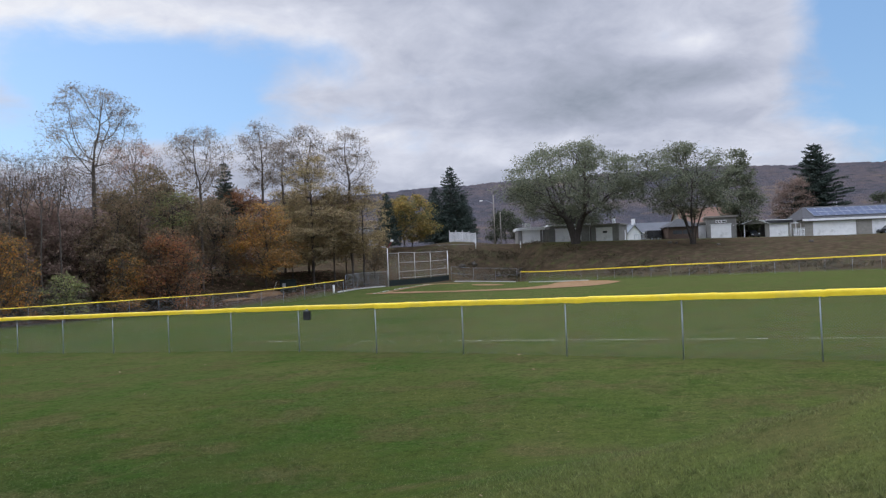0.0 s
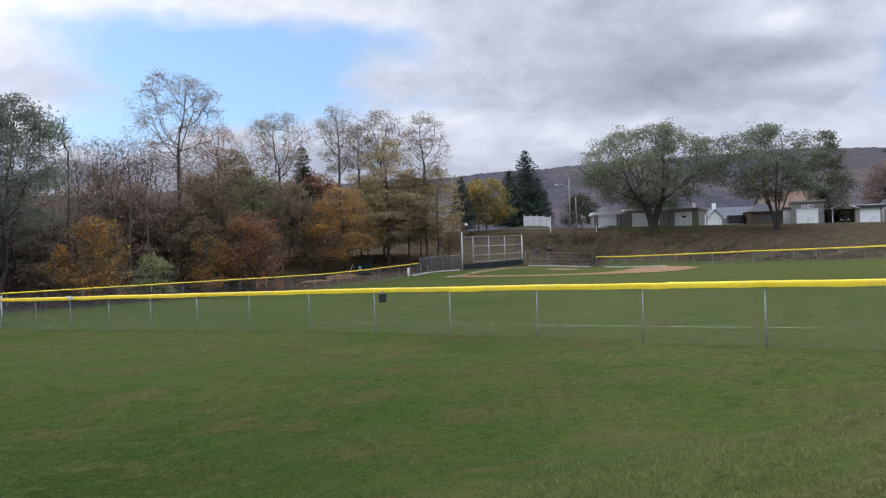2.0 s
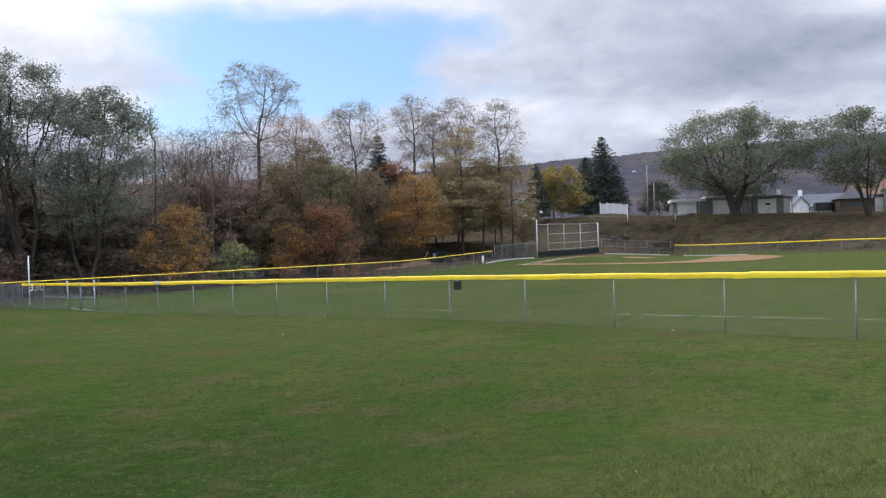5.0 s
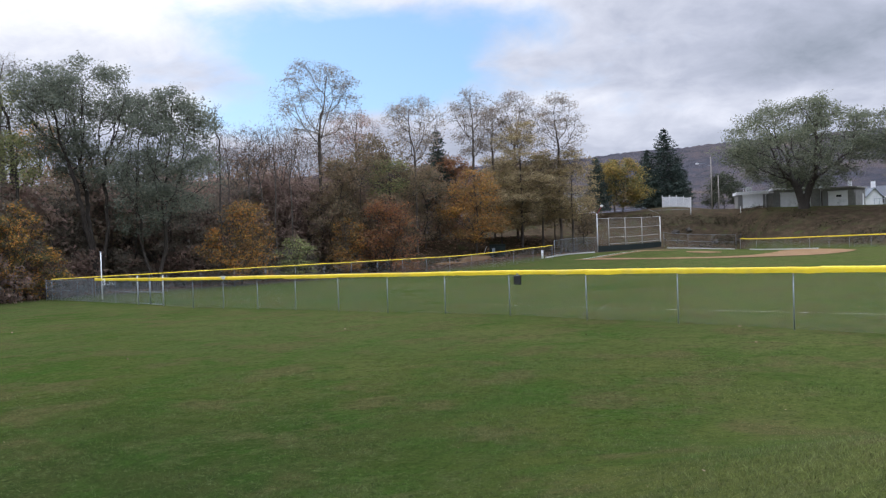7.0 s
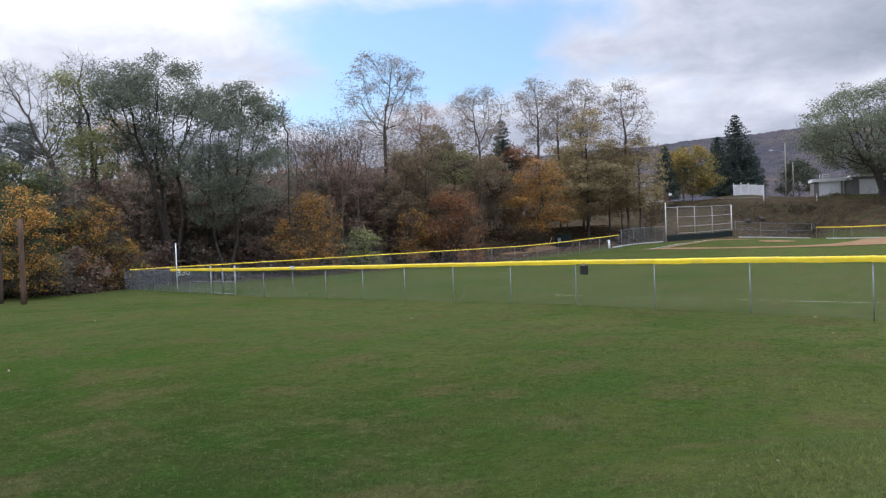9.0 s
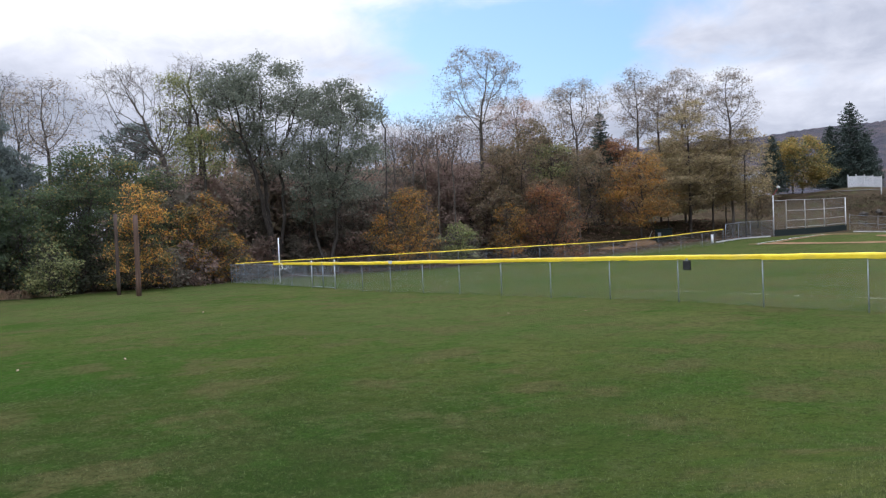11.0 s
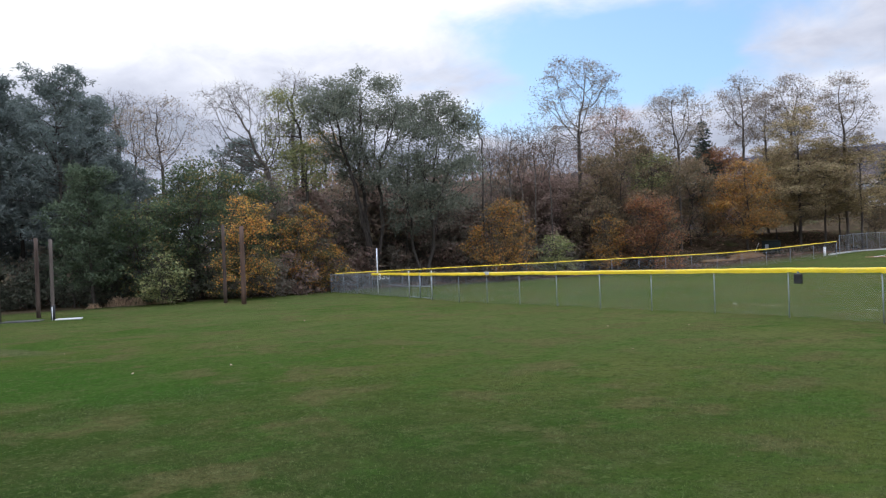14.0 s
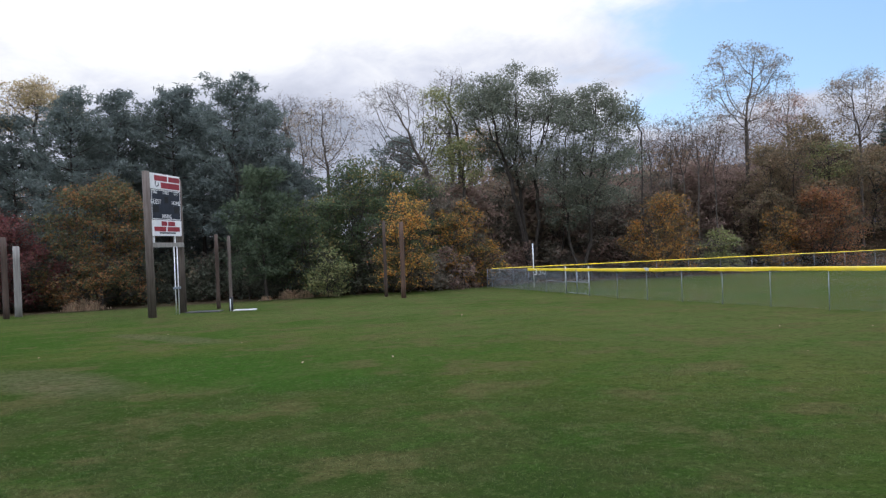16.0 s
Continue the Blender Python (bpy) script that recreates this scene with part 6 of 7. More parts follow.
# ---- garages and houses on the bank ----
def wall_with_opening(w, h, holes, t=0.2):
    """One wall with openings (x0, x1, z0, z1) cut through its thickness."""
    bm = bmesh.new()
    xs = sorted({0.0, w, *[v for o in holes for v in o[:2]]})
    zs = sorted({-0.6, h, *[v for o in holes for v in o[2:]]})
    vs = {(x, z): bm.verts.new((x, 0, z)) for x in xs for z in zs}
    for x0, x1 in zip(xs, xs[1:]):
        for z0, z1 in zip(zs, zs[1:]):
            if not any(o[0] <= x0 and x1 <= o[1] and o[2] <= z0 and z1 <= o[3] for o in holes):
                bm.faces.new((vs[x0, z0], vs[x1, z0], vs[x1, z1], vs[x0, z1]))
    for v in [v for v in bm.verts if not v.link_faces]:
        bm.verts.remove(v)
    r = bmesh.ops.extrude_face_region(bm, geom=bm.faces[:])
    bmesh.ops.translate(bm, verts=[e for e in r["geom"] if isinstance(e, bmesh.types.BMVert)], vec=(0, t, 0))
    bmesh.ops.recalc_face_normals(bm, faces=bm.faces[:])
    return bm


def four_walls(parent, w, h, d, holes, mat, t=0.2):
    part("wall", wall_with_opening(w, h, holes, t), mat, parent)
    part("wall", box(0, t, t, d, -0.6, h), mat, parent)
    part("wall", box(w - t, w, t, d, -0.6, h), mat, parent)
    part("wall", box(t, w - t, d - t, d, -0.6, h), mat, parent)


def garage_door(parent, x0, x1, z1, y=0.12, rows=4, mat=None):
    """A sectional door: stacked panels with shadow gaps, and a handle."""
    door = part("door", box(x0 - 0.02, x1 + 0.02, y, y + 0.05, 0.0, z1), mat or GARDOOR, parent, "white sectional garage door")
    step = z1 / rows
    for r in range(rows):
        part("panel", box(x0 + 0.02, x1 - 0.02, y - 0.04, y, r * step + 0.015, (r + 1) * step - 0.015, bevel=0.012), mat or GARDOOR, door)
    part("handle", box((x0 + x1) / 2 - 0.08, (x0 + x1) / 2 + 0.08, y - 0.07, y - 0.04, step * 0.9, step * 0.9 + 0.05), BLACK, door)
    return door


def garage(label, x, y, turn, w, d, h, doors, wall, trim, trim_h, roof=None, over=0.25, name="garage", windows=()):
    """A flat-roofed garage; its front faces -y before it is turned."""
    root = thing(name, label, "garage", at=Matrix.Translation((x, y, gz(x, y))) @ Matrix.Rotation(radians(turn), 4, "Z"))
    four_walls(root, w, h, d, [(a, b, 0.0, z) for a, b, z in doors] + list(windows), wall)
    for a, b, z in doors:
        garage_door(root, a, b, z)
        part("door_trim", box(a - 0.08, b + 0.08, -0.03, 0.0, z, z + 0.12), WHITE, root)
    for a, b, z0, z1 in windows:
        win = part("window", box(a, b, 0.08, 0.12, z0, z1), GLASS_DARK, root, "dark window pane")
        part("frame", box(a, b, 0.03, 0.08, z1 - 0.06, z1), WHITE, win)
    part("roof", box(-over, w + over, -over, d + over, h, h + 0.12), roof or ROOFDARK, root, "flat dark roof")
    bm = box(-over, w + over, -over - 0.03, -over, h - trim_h + 0.14, h + 0.16)
    add_box(bm, w + over, w + over + 0.03, -over, d + over, h - trim_h + 0.14, h + 0.16)
    add_box(bm, -over - 0.03, -over, -over, d + over, h - trim_h + 0.14, h + 0.16)
    part("fascia", bm, trim, root)
    part("downpipe", tube([(w - 0.15, -0.06, 0), (w - 0.15, -0.06, h - 0.1)], 0.04, 6), trim, root)
    return root


def gable_house(name, label, x, y, turn, w, d, h, rise, wall, roof, windows=(), chimney=None, over=0.3):
    """A house with a pitched roof; the ridge runs along x, the front faces -y."""
    root = thing(name, label, "house", at=Matrix.Translation((x, y, gz(x, y))) @ Matrix.Rotation(radians(turn), 4, "Z"))
    four_walls(root, w, h, d, list(windows), wall)
    for xx in (0.0, w - 0.2):
        bm = bmesh.new()
        vs = [bm.verts.new(p) for p in ((xx, 0, h), (xx, d, h), (xx, d / 2, h + rise), (xx + 0.2, 0, h), (xx + 0.2, d, h), (xx + 0.2, d / 2, h + rise))]
        for f in ((0, 2, 1), (3, 4, 5), (0, 3, 5, 2), (1, 2, 5, 4)):
            bm.faces.new([vs[k] for k in f])
        part("gable", bm, wall, root)
    for sgn in (0, 1):
        bm = bmesh.new()
        y0, y1 = (-over, d / 2) if sgn == 0 else (d + over, d / 2)
        z0, z1 = h - over * rise / (d / 2), h + rise
        q = [(-over, y0, z0), (w + over, y0, z0), (w + over, y1, z1), (-over, y1, z1)]
        lo = [bm.verts.new(p) for p in q]
        hi = [bm.verts.new((p[0], p[1], p[2] + 0.14)) for p in q]
        bm.faces.new(lo)
        bm.faces.new(list(reversed(hi)))
        for k in range(4):
            bm.faces.new((lo[k], hi[k], hi[(k + 1) % 4], lo[(k + 1) % 4]))
        bmesh.ops.recalc_face_normals(bm, faces=bm.faces[:])
        part("roof", bm, roof, root, "pitched shingle roof")
    part("fascia", box(-over, w + over, -over - 0.04, -over, h - over * rise / (d / 2) - 0.12, h - over * rise / (d / 2) + 0.12), WHITE, root)
    for a, b, z0, z1 in windows:
        win = part("window", box(a, b, 0.08, 0.12, z0, z1), GLASS_DARK, root, "dark window pane")
        part("frame", box(a, b, 0.02, 0.08, z0, z0 + 0.07), WHITE, win)
    if chimney:
        cx, cy, ct = chimney
        part("chimney", box(cx, cx + 0.7, cy, cy + 0.7, h, ct), WHITE, root)
    return root


g = garage("low grey block garage with a white roller door and hoop above", 14.1, 149.5, 0, 4.7, 6.5, 2.75, ((0.75, 4.1, 2.35),), GREYBLOCK, WHITE, 0.5)
part("annex", box(4.7, 6.0, 0.5, 5.0, -0.6, 2.5), GREYBLOCK, g, "low side annex")
part("annex_door", box(5.0, 5.8, 0.46, 0.5, 0, 2.0), GREYWOOD, g)
hoop = thing("basketball_hoop", "white basketball backboard with a ring on the garage roof", "hoop", at=Matrix.Translation((15.9, 149.4, gz(14.1, 149.5) + 2.85)) @ Matrix.Diagonal((0.6, 1, 0.62, 1)))
part("backboard", box(-0.9, 0.9, 0, 0.06, 0.25, 1.4, bevel=0.01), WHITE, hoop)
part("square", box(-0.45, 0.45, -0.015, 0.0, 0.42, 0.95), BLACK, hoop, "black square outline")
part("square_centre", box(-0.34, 0.34, -0.03, -0.015, 0.52, 0.85), WHITE, hoop)
part("bracket", box(-0.06, 0.06, 0.06, 0.5, -0.05, 1.2), GALV, hoop)
part("pole", tube([(-1.4, 0.5, -0.05), (-1.4, 0.5, 1.3)], 0.05, 6), WHITE, hoop)
garage("wide grey block garage with a white double door", 20.0, 150.2, 0, 7.7, 7, 3.25, ((1.1, 6.0, 2.5),), GREYBLOCK, WHITE, 0.32)
shed = thing("lean_to", "dark brown lean-to with a plank door between garages", "shed", at=(26.6, 151.5, gz(26.6, 151.5)))
part("wall", box(0, 1.6, 0, 4, -0.6, 2.6), BROWNWALL, shed)
part("door", box(0.3, 1.2, -0.04, 0, 0, 2.0), BROWNWALL, shed)
part("roof", box(-0.1, 1.8, -0.2, 4, 2.6, 2.72), ROOFDARK, shed)
g = garage("grey block garage with a plain roller door and small window", 27.75, 149.8, -24, 5.2, 7.5, 3.1, ((0.9, 4.0, 2.5),), GREYBLOCK, GREYWOOD, 0.25)
part("door_window", box(2.2, 3.0, 0.05, 0.08, 1.55, 1.9), GLASS_DARK, g, "small dark window in the door")
part("vent_pipe", box(3.4, 3.9, 3, 3.5, 3.2, 4.3, bevel=0.03), WHITE, g, "white roof vent")
part("side_door", box(5.2, 5.24, 5.2, 6.1, 0, 2.1), WHITE, g)

gable_house("white_cottage", "small white gabled shed with a grey roof", 39.6, 160, 90, 4, 2.6, 1.9, 1.5, WHITE, ROOFGREY, ((2, 3, 1, 1.7),))
gable_house("grey_roofed_house", "low house with a grey-blue shingle roof and white chimney", 40.6, 176, 0, 13, 8, 2.4, 2.1, GREYBLOCK, ROOFSLATE, ((2, 3.2, 0.9, 1.9), (8, 9.2, 0.9, 1.9)), (1.8, 3.0, 5.6))
fence = thing("wire_fence", "low wire fence between the garages", "fence")
for i in range(6):
    post_line(fence, "post", (36.6 + i * 0.8, 153.0), 1.3, 0.03, GALV)
part("rail", tube([(36.6, 153, gz(36.6, 153) + 1.25), (40.6, 153, gz(40.6, 153) + 1.25)], 0.025, 6), GALV, fence)

tr = thing("cargo_trailer", "black enclosed cargo trailer on two wheels", "trailer", at=(38.7, 151.5, gz(38.7, 151.5)))
part("body", box(0, 2.9, 0, 1.9, 0.45, 1.95, bevel=0.08), CARPAINT, tr)
for sx in (0.8, 2.0):
    wheel = part("wheel", tube([(sx, -0.06, 0.33), (sx, 0.16, 0.33)], 0.33, 16), RUBBER, tr)
    part("rim", tube([(sx, -0.08, 0.33), (sx, -0.05, 0.33)], 0.18, 12), GALV, wheel)
part("hitch", tube([(-0.9, 0.95, 0.45), (0, 0.95, 0.5)], 0.05, 6), GALV, tr)

hut = thing("brown_hut", "brown board hut with a dark hipped roof", "hut", at=Matrix.Translation((41.8, 148.5, gz(41.8, 148.5))))
four_walls(hut, 5.6, 2.4, 5, [(0.9, 4.4, 1.0, 1.7)], BROWNWALL)
part("window", box(0.9, 4.4, 0.1, 0.14, 1.0, 1.7), GLASS_DARK, hut, "long dark window")
part("window_bar", box(2.6, 2.7, 0.02, 0.1, 1.0, 1.7), BROWNWALL, hut)
bm = bmesh.new()
b4 = [bm.verts.new(p) for p in ((-0.4, -0.4, 2.35), (6.0, -0.4, 2.35), (6.0, 5.4, 2.35), (-0.4, 5.4, 2.35))]
r2 = [bm.verts.new(p) for p in ((2.2, 2.5, 3.9), (3.6, 2.5, 3.9))]
for f in ((b4[0], b4[1], r2[1], r2[0]), (b4[1], b4[2], r2[1]), (b4[2], b4[3], r2[0], r2[1]), (b4[3], b4[0], r2[0]), (b4[3], b4[2], b4[1], b4[0])):
    bm.faces.new(f)
part("roof", bm, ROOFDARK, hut, "dark hipped shingle roof")

g = garage("grey block garage with two white doors and a sign board", 48.95, 148.5, -14, 5.2, 8, 4.0, ((0.7, 4.3, 2.55),), GREYBLOCK, TANBLOCK, 0.3)
part("sign_board", box(1.6, 3.5, -0.05, 0, 2.85, 3.35), WHITE, g, "white sign board with dark squares")
for u in (1.75, 2.2, 2.75, 3.1):
    part("sign_square", box(u, u + 0.28, -0.06, -0.05, 2.93, 3.25), BLACK, g)
part("lamp", box(4.65, 4.8, -0.12, 0, 2.2, 2.4, bevel=0.02), WHITE, g)
garage("lower grey garage with a white door behind the forked tree", 45.9, 150.5, 0, 4.2, 6, 3.0, ((0.3, 3.8, 2.5),), GREYBLOCK, TANBLOCK, 0.25)
gable_house("brown_roofed_house", "house with a rusty brown shingle roof behind the garages", 49.0, 163, 0, 11, 9, 3.6, 3.2, TANBLOCK, ROOFBROWN, ((2, 3.2, 1.2, 2.3),))

# open carport with a dark car
cp = thing("carport", "open carport with a low white-edged gable roof", "carport", at=Matrix.Translation((55.6, 148.3, gz(55.6, 148.3))))
for sx in (0.25, 4.15):
    for sy in (0.1, 4.8):
        part("post", box(sx - 0.08, sx + 0.08, sy - 0.08, sy + 0.08, -0.4, 2.55), WHITE if sx < 1 else TANBLOCK, cp)
bm = bmesh.new()
prof = ((-0.3, 2.5), (2.2, 3.35), (4.7, 2.5))
rows = [[bm.verts.new((px, py, pz + dz)) for px, pz in prof] for py in (-0.3, 5.2) for dz in (0.0, 0.14)]
for k in range(2):
    bm.faces.new((rows[0][k], rows[0][k + 1], rows[2][k + 1], rows[2][k]))
    bm.faces.new((rows[1][k], rows[3][k], rows[3][k + 1], rows[1][k + 1]))
    bm.faces.new((rows[0][k], rows[1][k], rows[1][k + 1], rows[0][k + 1]))
    bm.faces.new((rows[2][k], rows[2][k + 1], rows[3][k + 1], rows[3][k]))
part("roof", bm, WHITE, cp)
bm = bmesh.new()
bm.faces.new([bm.verts.new(p) for p in ((-0.1, -0.1, 2.52), (4.5, -0.1, 2.52), (2.2, -0.1, 3.3))])
part("gable", bm, TANBLOCK, cp)
part("back_wall", box(0.0, 4.4, 5.0, 5.15, -0.4, 2.5), BROWNWALL, cp)


def car(label, x, y, turn, paint, tall=1.45, long=4.4):
    root = thing("car", label, "car", at=Matrix.Translation((x, y, gz(x, y))) @ Matrix.Rotation(radians(turn), 4, "Z"))
    w = 0.88
    side = [(-long / 2, 0.35), (-long / 2, 0.78), (-long / 2 + 0.95, 0.92), (-long / 2 + 1.55, tall), (long / 2 - 0.9, tall), (long / 2 - 0.15, 0.95), (long / 2, 0.85), (long / 2, 0.35)]
    bm = bmesh.new()
    rows = []
    for s in (-1, 1):
        rows.append([bm.verts.new((px, s * (w - (0.14 if pz > 1.0 else 0.0)), pz)) for px, pz in side])
    n = len(side)
    for k in range(n):
        bm.faces.new((rows[0][k], rows[0][(k + 1) % n], rows[1][(k + 1) % n], rows[1][k]))
    bm.faces.new(rows[0])
    bm.faces.new(list(reversed(rows[1])))
    bmesh.ops.recalc_face_normals(bm, faces=bm.faces[:])
    bmesh.ops.bevel(bm, geom=bm.edges[:], offset=0.06, segments=2, affect="EDGES")
    part("body", bm, paint, root)
    for s in (-1, 1):
        part("side_window", box(-long / 2 + 1.5, long / 2 - 0.95, s * 0.78 - 0.02, s * 0.78 + 0.02, 0.98, tall - 0.1, bevel=0.01), GLASS_DARK, root)
        for ax in (-long / 2 + 0.85, long / 2 - 0.85):
            wheel = part("wheel", tube([(ax, s * 0.72, 0.33), (ax, s * 0.9, 0.33)], 0.33, 16), RUBBER, root)
            part("rim", tube([(ax, s * 0.88, 0.33), (ax, s * 0.915, 0.33)], 0.2, 12), GALV, wheel)
        part("headlight", box(-long / 2 - 0.03, -long / 2 + 0.08, s * 0.62 - 0.16, s * 0.62 + 0.16, 0.62, 0.76, bevel=0.02), WHITE, root)
    part("windscreen", box(-0.45, 0.45, -0.68, 0.68, -0.015, 0.015, Matrix.Translation((-long / 2 + 1.25, 0, 1.2)) @ Matrix.Rotation(radians(-42), 4, "Y")), GLASS_DARK, root)
    part("bumper", box(-long / 2 - 0.08, -long / 2 + 0.1, -0.8, 0.8, 0.32, 0.5, bevel=0.03), BLACK, root)
    return root


car("black car parked nose out in the carport", 57.8, 150.2, 90, CARPAINT)
car("dark car parked before the long garage", 82.3, 147.3, 0, CARPAINT, 1.5)

g = garage("tan garage with a dark shingled front and white door", 59.95, 148.5, 0, 4.6, 7, 3.1, ((0.6, 4.1, 2.55),), TANBLOCK, WHITE, 0.14)
bm = bmesh.new()
vs = [bm.verts.new(p) for p in ((-0.3, -0.42, 2.62), (4.9, -0.42, 2.62), (4.9, -0.24, 3.3), (-0.3, -0.24, 3.3))]
bm.faces.new(vs)
bmesh.ops.solidify(bm, geom=bm.faces[:], thickness=0.08)
part("shingle_front", bm, ROOFDARK, g, "dark shingled mansard strip")
lean = thing("porch_frame", "white timber porch frame between garages", "porch", at=(64.7, 149.0, gz(64.7, 149)))
for sx in (0.1, 1.0, 1.9):
    part("post", box(sx - 0.06, sx + 0.06, 0, 0.12, -0.3, 2.9 if sx > 0.5 else 2.6), WHITE, lean)
part("rail", box(0, 2.0, 0, 0.12, 2.5, 2.65), WHITE, lean)
part("slope_rail", tube([(0.0, 0.06, 2.9), (2.0, 0.06, 2.5)], 0.06, 4), WHITE, lean)
picket = thing("picket_fence", "short white picket fence beside the long garage", "fence", at=(64.8, 148.0, gz(64.8, 148)))
for i in range(8):
    part("picket", box(i * 0.27, i * 0.27 + 0.13, 0, 0.03, -0.2, 1.62, bevel=0.01), WHITE, picket)
for z in (0.4, 1.2):
    part("rail", box(-0.05, 2.1, 0.03, 0.08, z, z + 0.1), WHITE, picket)

# long garage with solar panels
LG = (66.9, 148.0)
lg = thing("long_garage", "long tan garage with white doors and solar panels on its roof", "garage", at=(LG[0], LG[1], gz(*LG)))
four_walls(lg, 24, 3.0, 8, [(1.5, 9.5, 0.0, 2.65), (12.4, 16.0, 0.0, 2.65), (17.5, 21.0, 0.0, 2.65)], TANBLOCK)
for a, b in ((1.5, 9.5), (12.4, 16.0), (17.5, 21.0)):
    garage_door(lg, a, b, 2.65)
bm = bmesh.new()
q = [(-0.6, -0.5, 3.05), (24.4, -0.5, 3.05), (24.4, 4.2, 5.5), (1.6, 4.2, 5.5)]
lo = [bm.verts.new(p) for p in q]
hi = [bm.verts.new((p[0], p[1], p[2] + 0.15)) for p in q]
bk = [bm.verts.new(p) for p in ((-0.6, 8.6, 3.05), (24.4, 8.6, 3.05))]
bm.faces.new(list(reversed(hi)))
bm.faces.new((hi[3], hi[2], bk[1], bk[0]))
bm.faces.new((lo[0], lo[1], hi[1], hi[0]))
bm.faces.new((lo[0], hi[0], hi[3], bk[0]))
bm.faces.new((lo[1], bk[1], hi[2], hi[1]))
bmesh.ops.recalc_face_normals(bm, faces=bm.faces[:])
part("roof", bm, ROOFDARK, lg, "dark pitched shingle roof")
part("fascia", box(-0.65, 24.45, -0.56, -0.5, 2.82, 3.2), WHITE, lg)
slope = math.atan2(2.45, 4.7)
for i in range(15):
    for r in range(2):
        m = Matrix.Translation((1.9 + i * 1.45, -0.5 + 0.9 * math.cos(slope), 3.2 + 0.9 * math.sin(slope))) @ Matrix.Rotation(slope, 4, "X")
        pn = part("solar_panel", box(0.03, 1.47, 0.05 + r * 1.75, 1.74 + r * 1.75, 0.10, 0.14, m, 0.006), SOLAR, lg, "blue solar panel")
        bm = bmesh.new()
        for a in (0.0, 1.46):
            add_box(bm, a, a + 0.05, 0.02 + r * 1.75, 1.77 + r * 1.75, 0.09, 0.155, m)
        for b in (0.02, 1.73):
            add_box(bm, 0, 1.5, b + r * 1.75, b + 0.04 + r * 1.75, 0.09, 0.155, m)
        part("panel_frame", bm, GALV, pn)
gable_house("far_house", "grey-roofed house beyond the long garage", 82.0, 172, 0, 10, 8, 4.6, 1.8, GREYBLOCK, ROOFDARK, ((2, 3, 1.5, 2.6),), (4.0, 3.5, 7.8))

# white board fence, poles and markers along the top of the bank
wf = thing("board_fence", "tall white vinyl board fence with capped posts", "fence")
A0, A1 = Vector((1.4, 160.0, 0)), Vector((6.5, 157.0, 0))
for i in range(5):
    p = A0.lerp(A1, i / 4)
    g0 = gz(p.x, p.y) + 0.1
    post = part("post", box(p.x - 0.07, p.x + 0.07, p.y - 0.07, p.y + 0.07, g0 - 1.3, g0 + 2.15 - 0.09 * i), WHITE, wf)
    part("post_cap", box(p.x - 0.1, p.x + 0.1, p.y - 0.1, p.y + 0.1, g0 + 2.15 - 0.09 * i, g0 + 2.25 - 0.09 * i, bevel=0.03), WHITE, post)
    if i < 4:
        q = A0.lerp(A1, (i + 1) / 4)
        for k in range(8):
            u0, u1 = k / 8 + 0.004, (k + 1) / 8 - 0.004
            a, b = p.lerp(q, u0), p.lerp(q, u1)
            bm = bmesh.new()
            h0 = 1.95 - 0.09 * (i + (u0 + u1) / 2)
            vs = [bm.verts.new((v.x, v.y, g0 + z)) for v, z in ((a, -1.1), (b, -1.1), (b, h0), (a, h0))]
            bm.faces.new(vs)
            bmesh.ops.solidify(bm, geom=bm.faces[:], thickness=0.03)
            part("board", bm, WHITE, wf)


POLEWOOD = material("grey_brown_pole_wood", (0.26, 0.23, 0.20), (0.36, 0.32, 0.28), 6, 0.85, 0.3, stretch=(1, 1, 0.1))


def wood_pole(label, x, y, h, r, mat, arm=False):
    ob = thing("wooden_pole", label, "pole")
    g0 = gz(x, y)
    part("shaft", tube([(x, y, g0 - 0.4), (x, y, g0 + h * 0.5), (x, y, g0 + h)], [r, r * 0.85, r * 0.65], 10), mat, ob)
    if arm:
        arm_part = part("lamp_arm", tube([(x, y, g0 + h * 0.82), (x - 1.2, y, g0 + h * 0.88), (x - 2.2, y, g0 + h * 0.88)], 0.035, 6), GALV, ob)
        part("lamp_head", box(x - 2.7, x - 2.05, y - 0.15, y + 0.15, g0 + h * 0.88 - 0.1, g0 + h * 0.88 + 0.08, bevel=0.05), WHITE, arm_part, "white street lamp head")
    return ob


wood_pole("tall pale wooden pole on top of the bank", 10.1, 155, 9.6, 0.12, POLEWOOD, True)
wood_pole("shorter pale wooden pole on top of the bank", 11.3, 155, 6.2, 0.11, POLEWOOD)
for x, y in ((6.0, 146.5), (14.1, 145.5), (22.9, 145.0)):
    ob = thing("edge_marker", "short white marker post at the top of the bank", "post", group="markers along the bank")
    post_line(ob, "shaft", (x, y), 1.15, 0.07, WHITE)
    part("band", tube([(x, y, gz(x, y) + 1.0), (x, y, gz(x, y) + 1.08)], 0.078, 8), CONCRETE, ob)
    part("top", box(x - 0.08, x + 0.08, y - 0.08, y + 0.08, gz(x, y) + 1.13, gz(x, y) + 1.19, bevel=0.02), WHITE, ob)
gable_house("hillside_house", "pale house half hidden by conifers", -18.0, 166, 0, 6, 6, 3, 2, WHITE, ROOFGREY, ((1, 2, 1, 2),))
strip("road", "grey asphalt road along the top of the bank", (-30, 150.5), (12.5, 151.2), 3.2, 0.06, ASPHALT)


